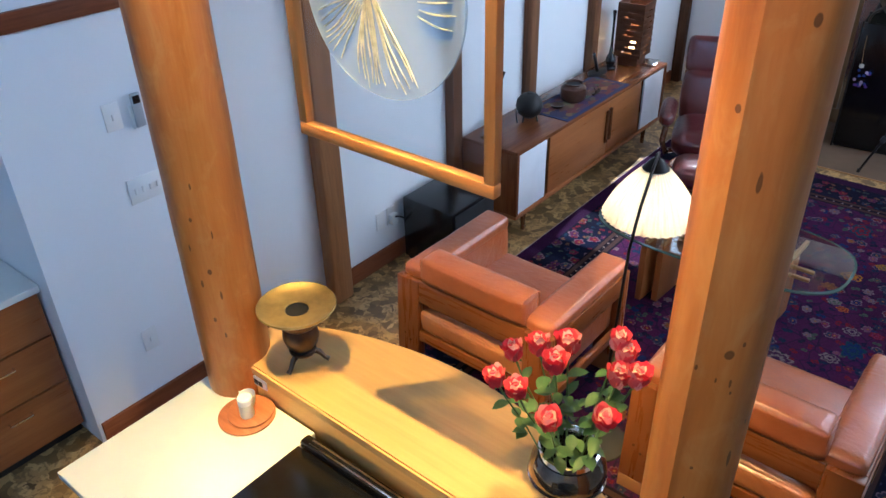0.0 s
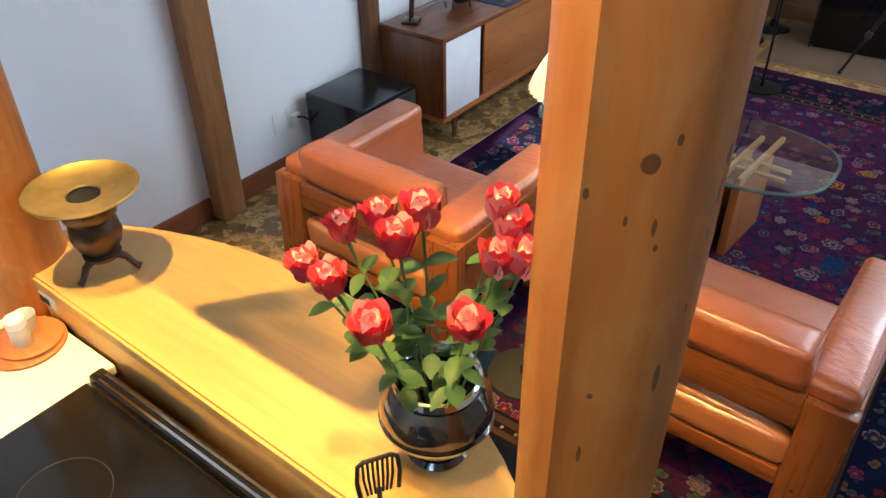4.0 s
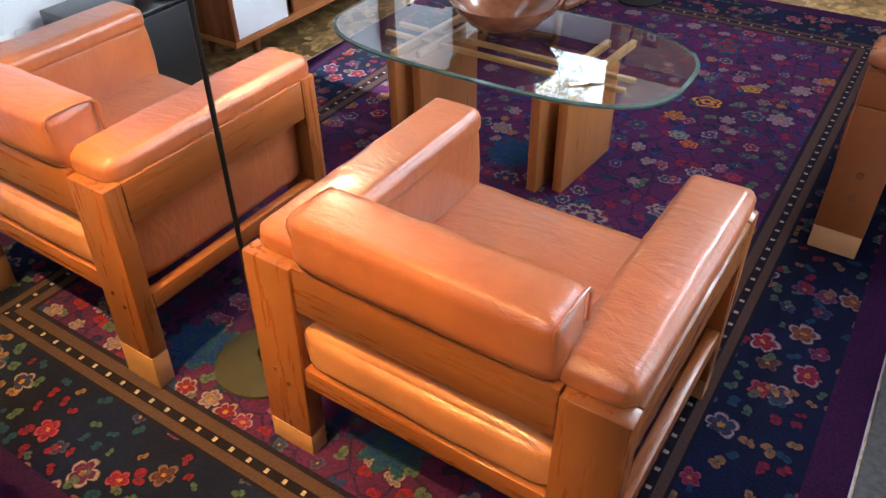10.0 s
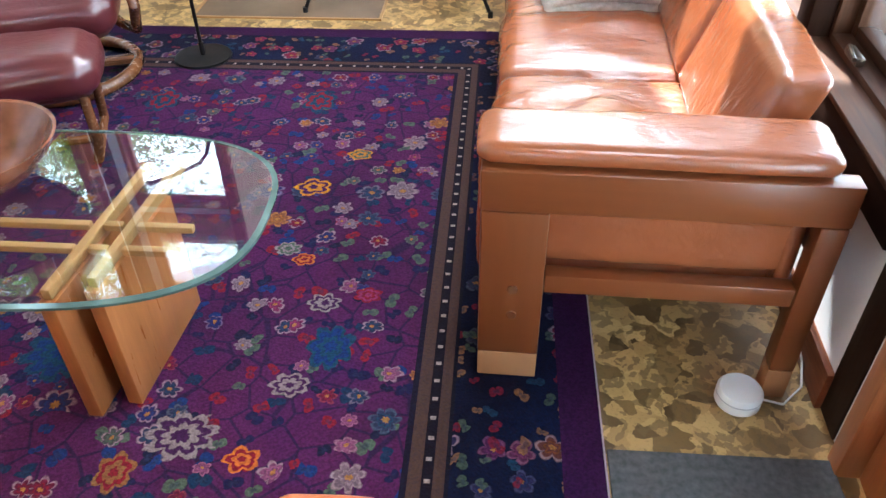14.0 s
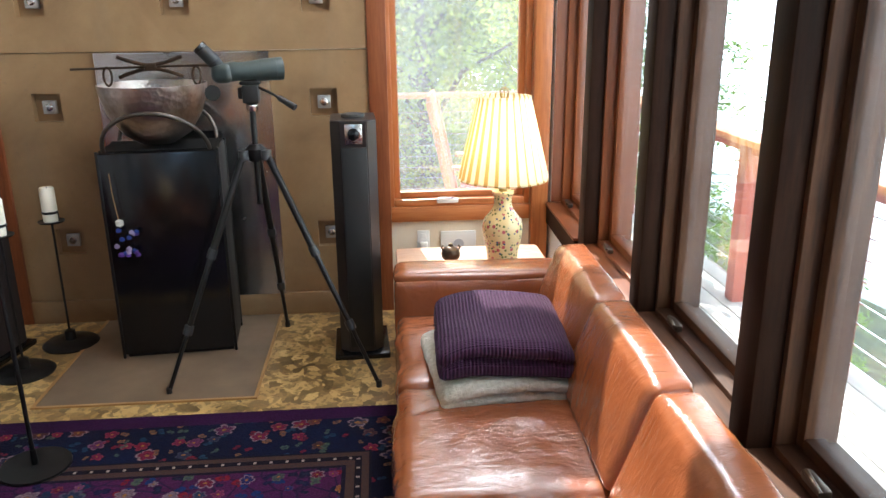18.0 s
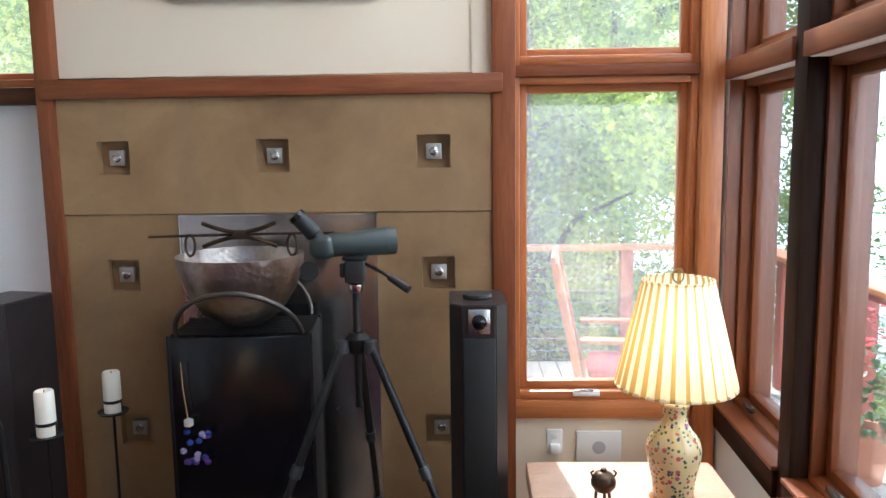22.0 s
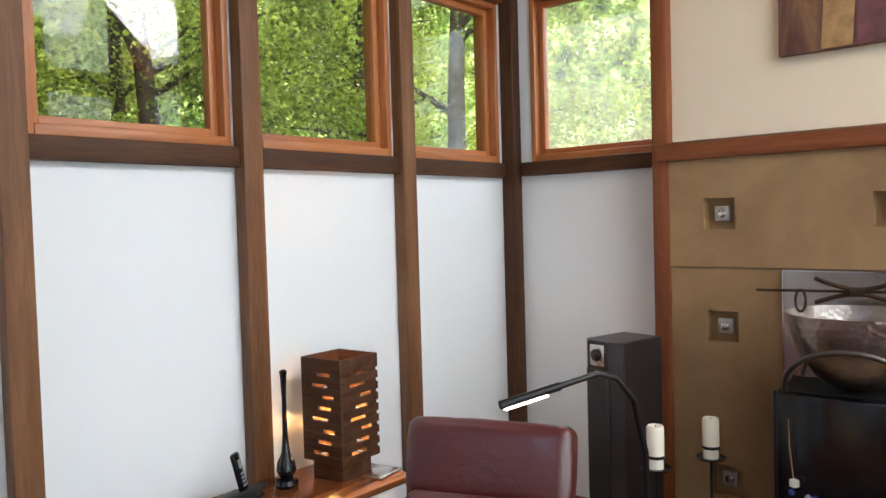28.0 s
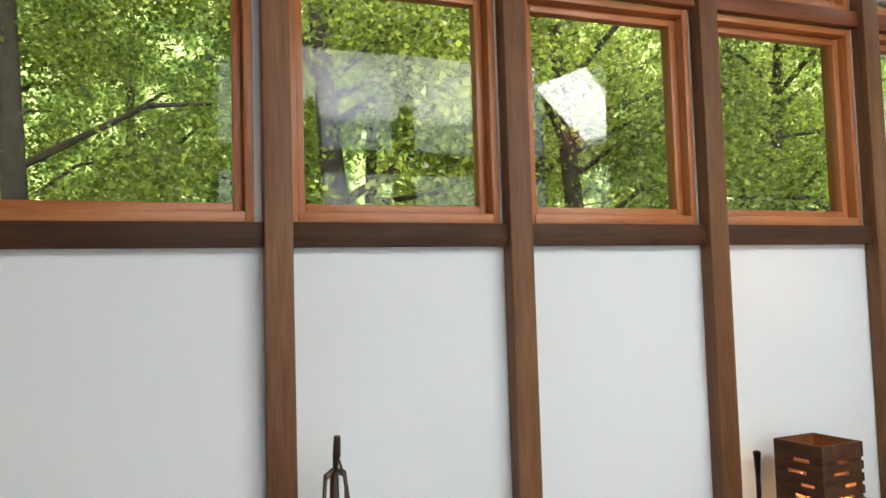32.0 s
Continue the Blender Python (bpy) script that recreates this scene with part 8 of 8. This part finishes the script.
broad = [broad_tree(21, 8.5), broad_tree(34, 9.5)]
firs = [fir_tree(5, 12.0)]
for ob, m in ((broad[0], pose(-7.2, 5.2, -0.3)), (broad[1], pose(-8.6, 2.4, -0.3)), (firs[0], pose(-7.0, 0.6, -0.3, 0, 0, 40))):
    ob.matrix_world = m
rnd = random.Random(8)
for k, (x, y, z) in enumerate(((-8.0, 8.2, -0.3), (-10.5, 5.0, -0.3), (-11.0, 9.5, -0.3), (-9.5, 12.5, -0.3), (-12.5, 1.5, -0.3), (-13.5, 7.0, 0.0), (-12.0, 14.0, 0.0), (-6.6, 11.5, -0.3), (-15.5, 3.5, 0.0), (-16.0, 11.0, 0.0),
                               (-3.6, 14.5, -3.4), (-1.0, 14.0, -3.6), (-5.5, 17.5, -3.0), (0.9, 14.6, -4.0), (0.6, 12.6, -4.2), (1.0, 21.0, -3.0), (-0.2, 18.0, -3.4),
                               (-8.0, 22.0, -3.0), (-4.5, 22.5, -2.8), (-1.8, 22.0, -2.8), (-6.4, 26.0, -2.5), (-2.8, 26.5, -2.5), (0.4, 27.0, -2.5), (-11.5, 20.0, -1.5))):
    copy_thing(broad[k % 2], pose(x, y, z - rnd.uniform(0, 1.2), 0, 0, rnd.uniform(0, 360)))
for k, (x, y, z) in enumerate(((4.3, 14.6, -6.2), (3.9, 17.5, -5.2), (6.4, 9.2, -11.3), (7.6, 11.0, -10.6), (-9.3, -1.5, -0.3), (-14.5, 5.2, 0.0), (9.0, 19.0, -9.2), (2.8, 20.0, -4.0), (5.6, 7.6, -11.6), (8.4, 8.6, -12.0), (9.5, 13.5, -11.0))):
    copy_thing(firs[0], pose(x, y, z, 0, 0, rnd.uniform(0, 360)))

# pine boarding high on the east side, by the door
panel = askew(tagged(new("wall_panel"), "knotty pine boarding", kind="structure"))
for k in range(4):
    y = 2.66 + 0.145 * k
    part("board", boxes((EX - 0.022, EX - 0.003, y, y + 0.142, 2.55, 3.75), bevel=0.004), wood("pine", "z"), panel)
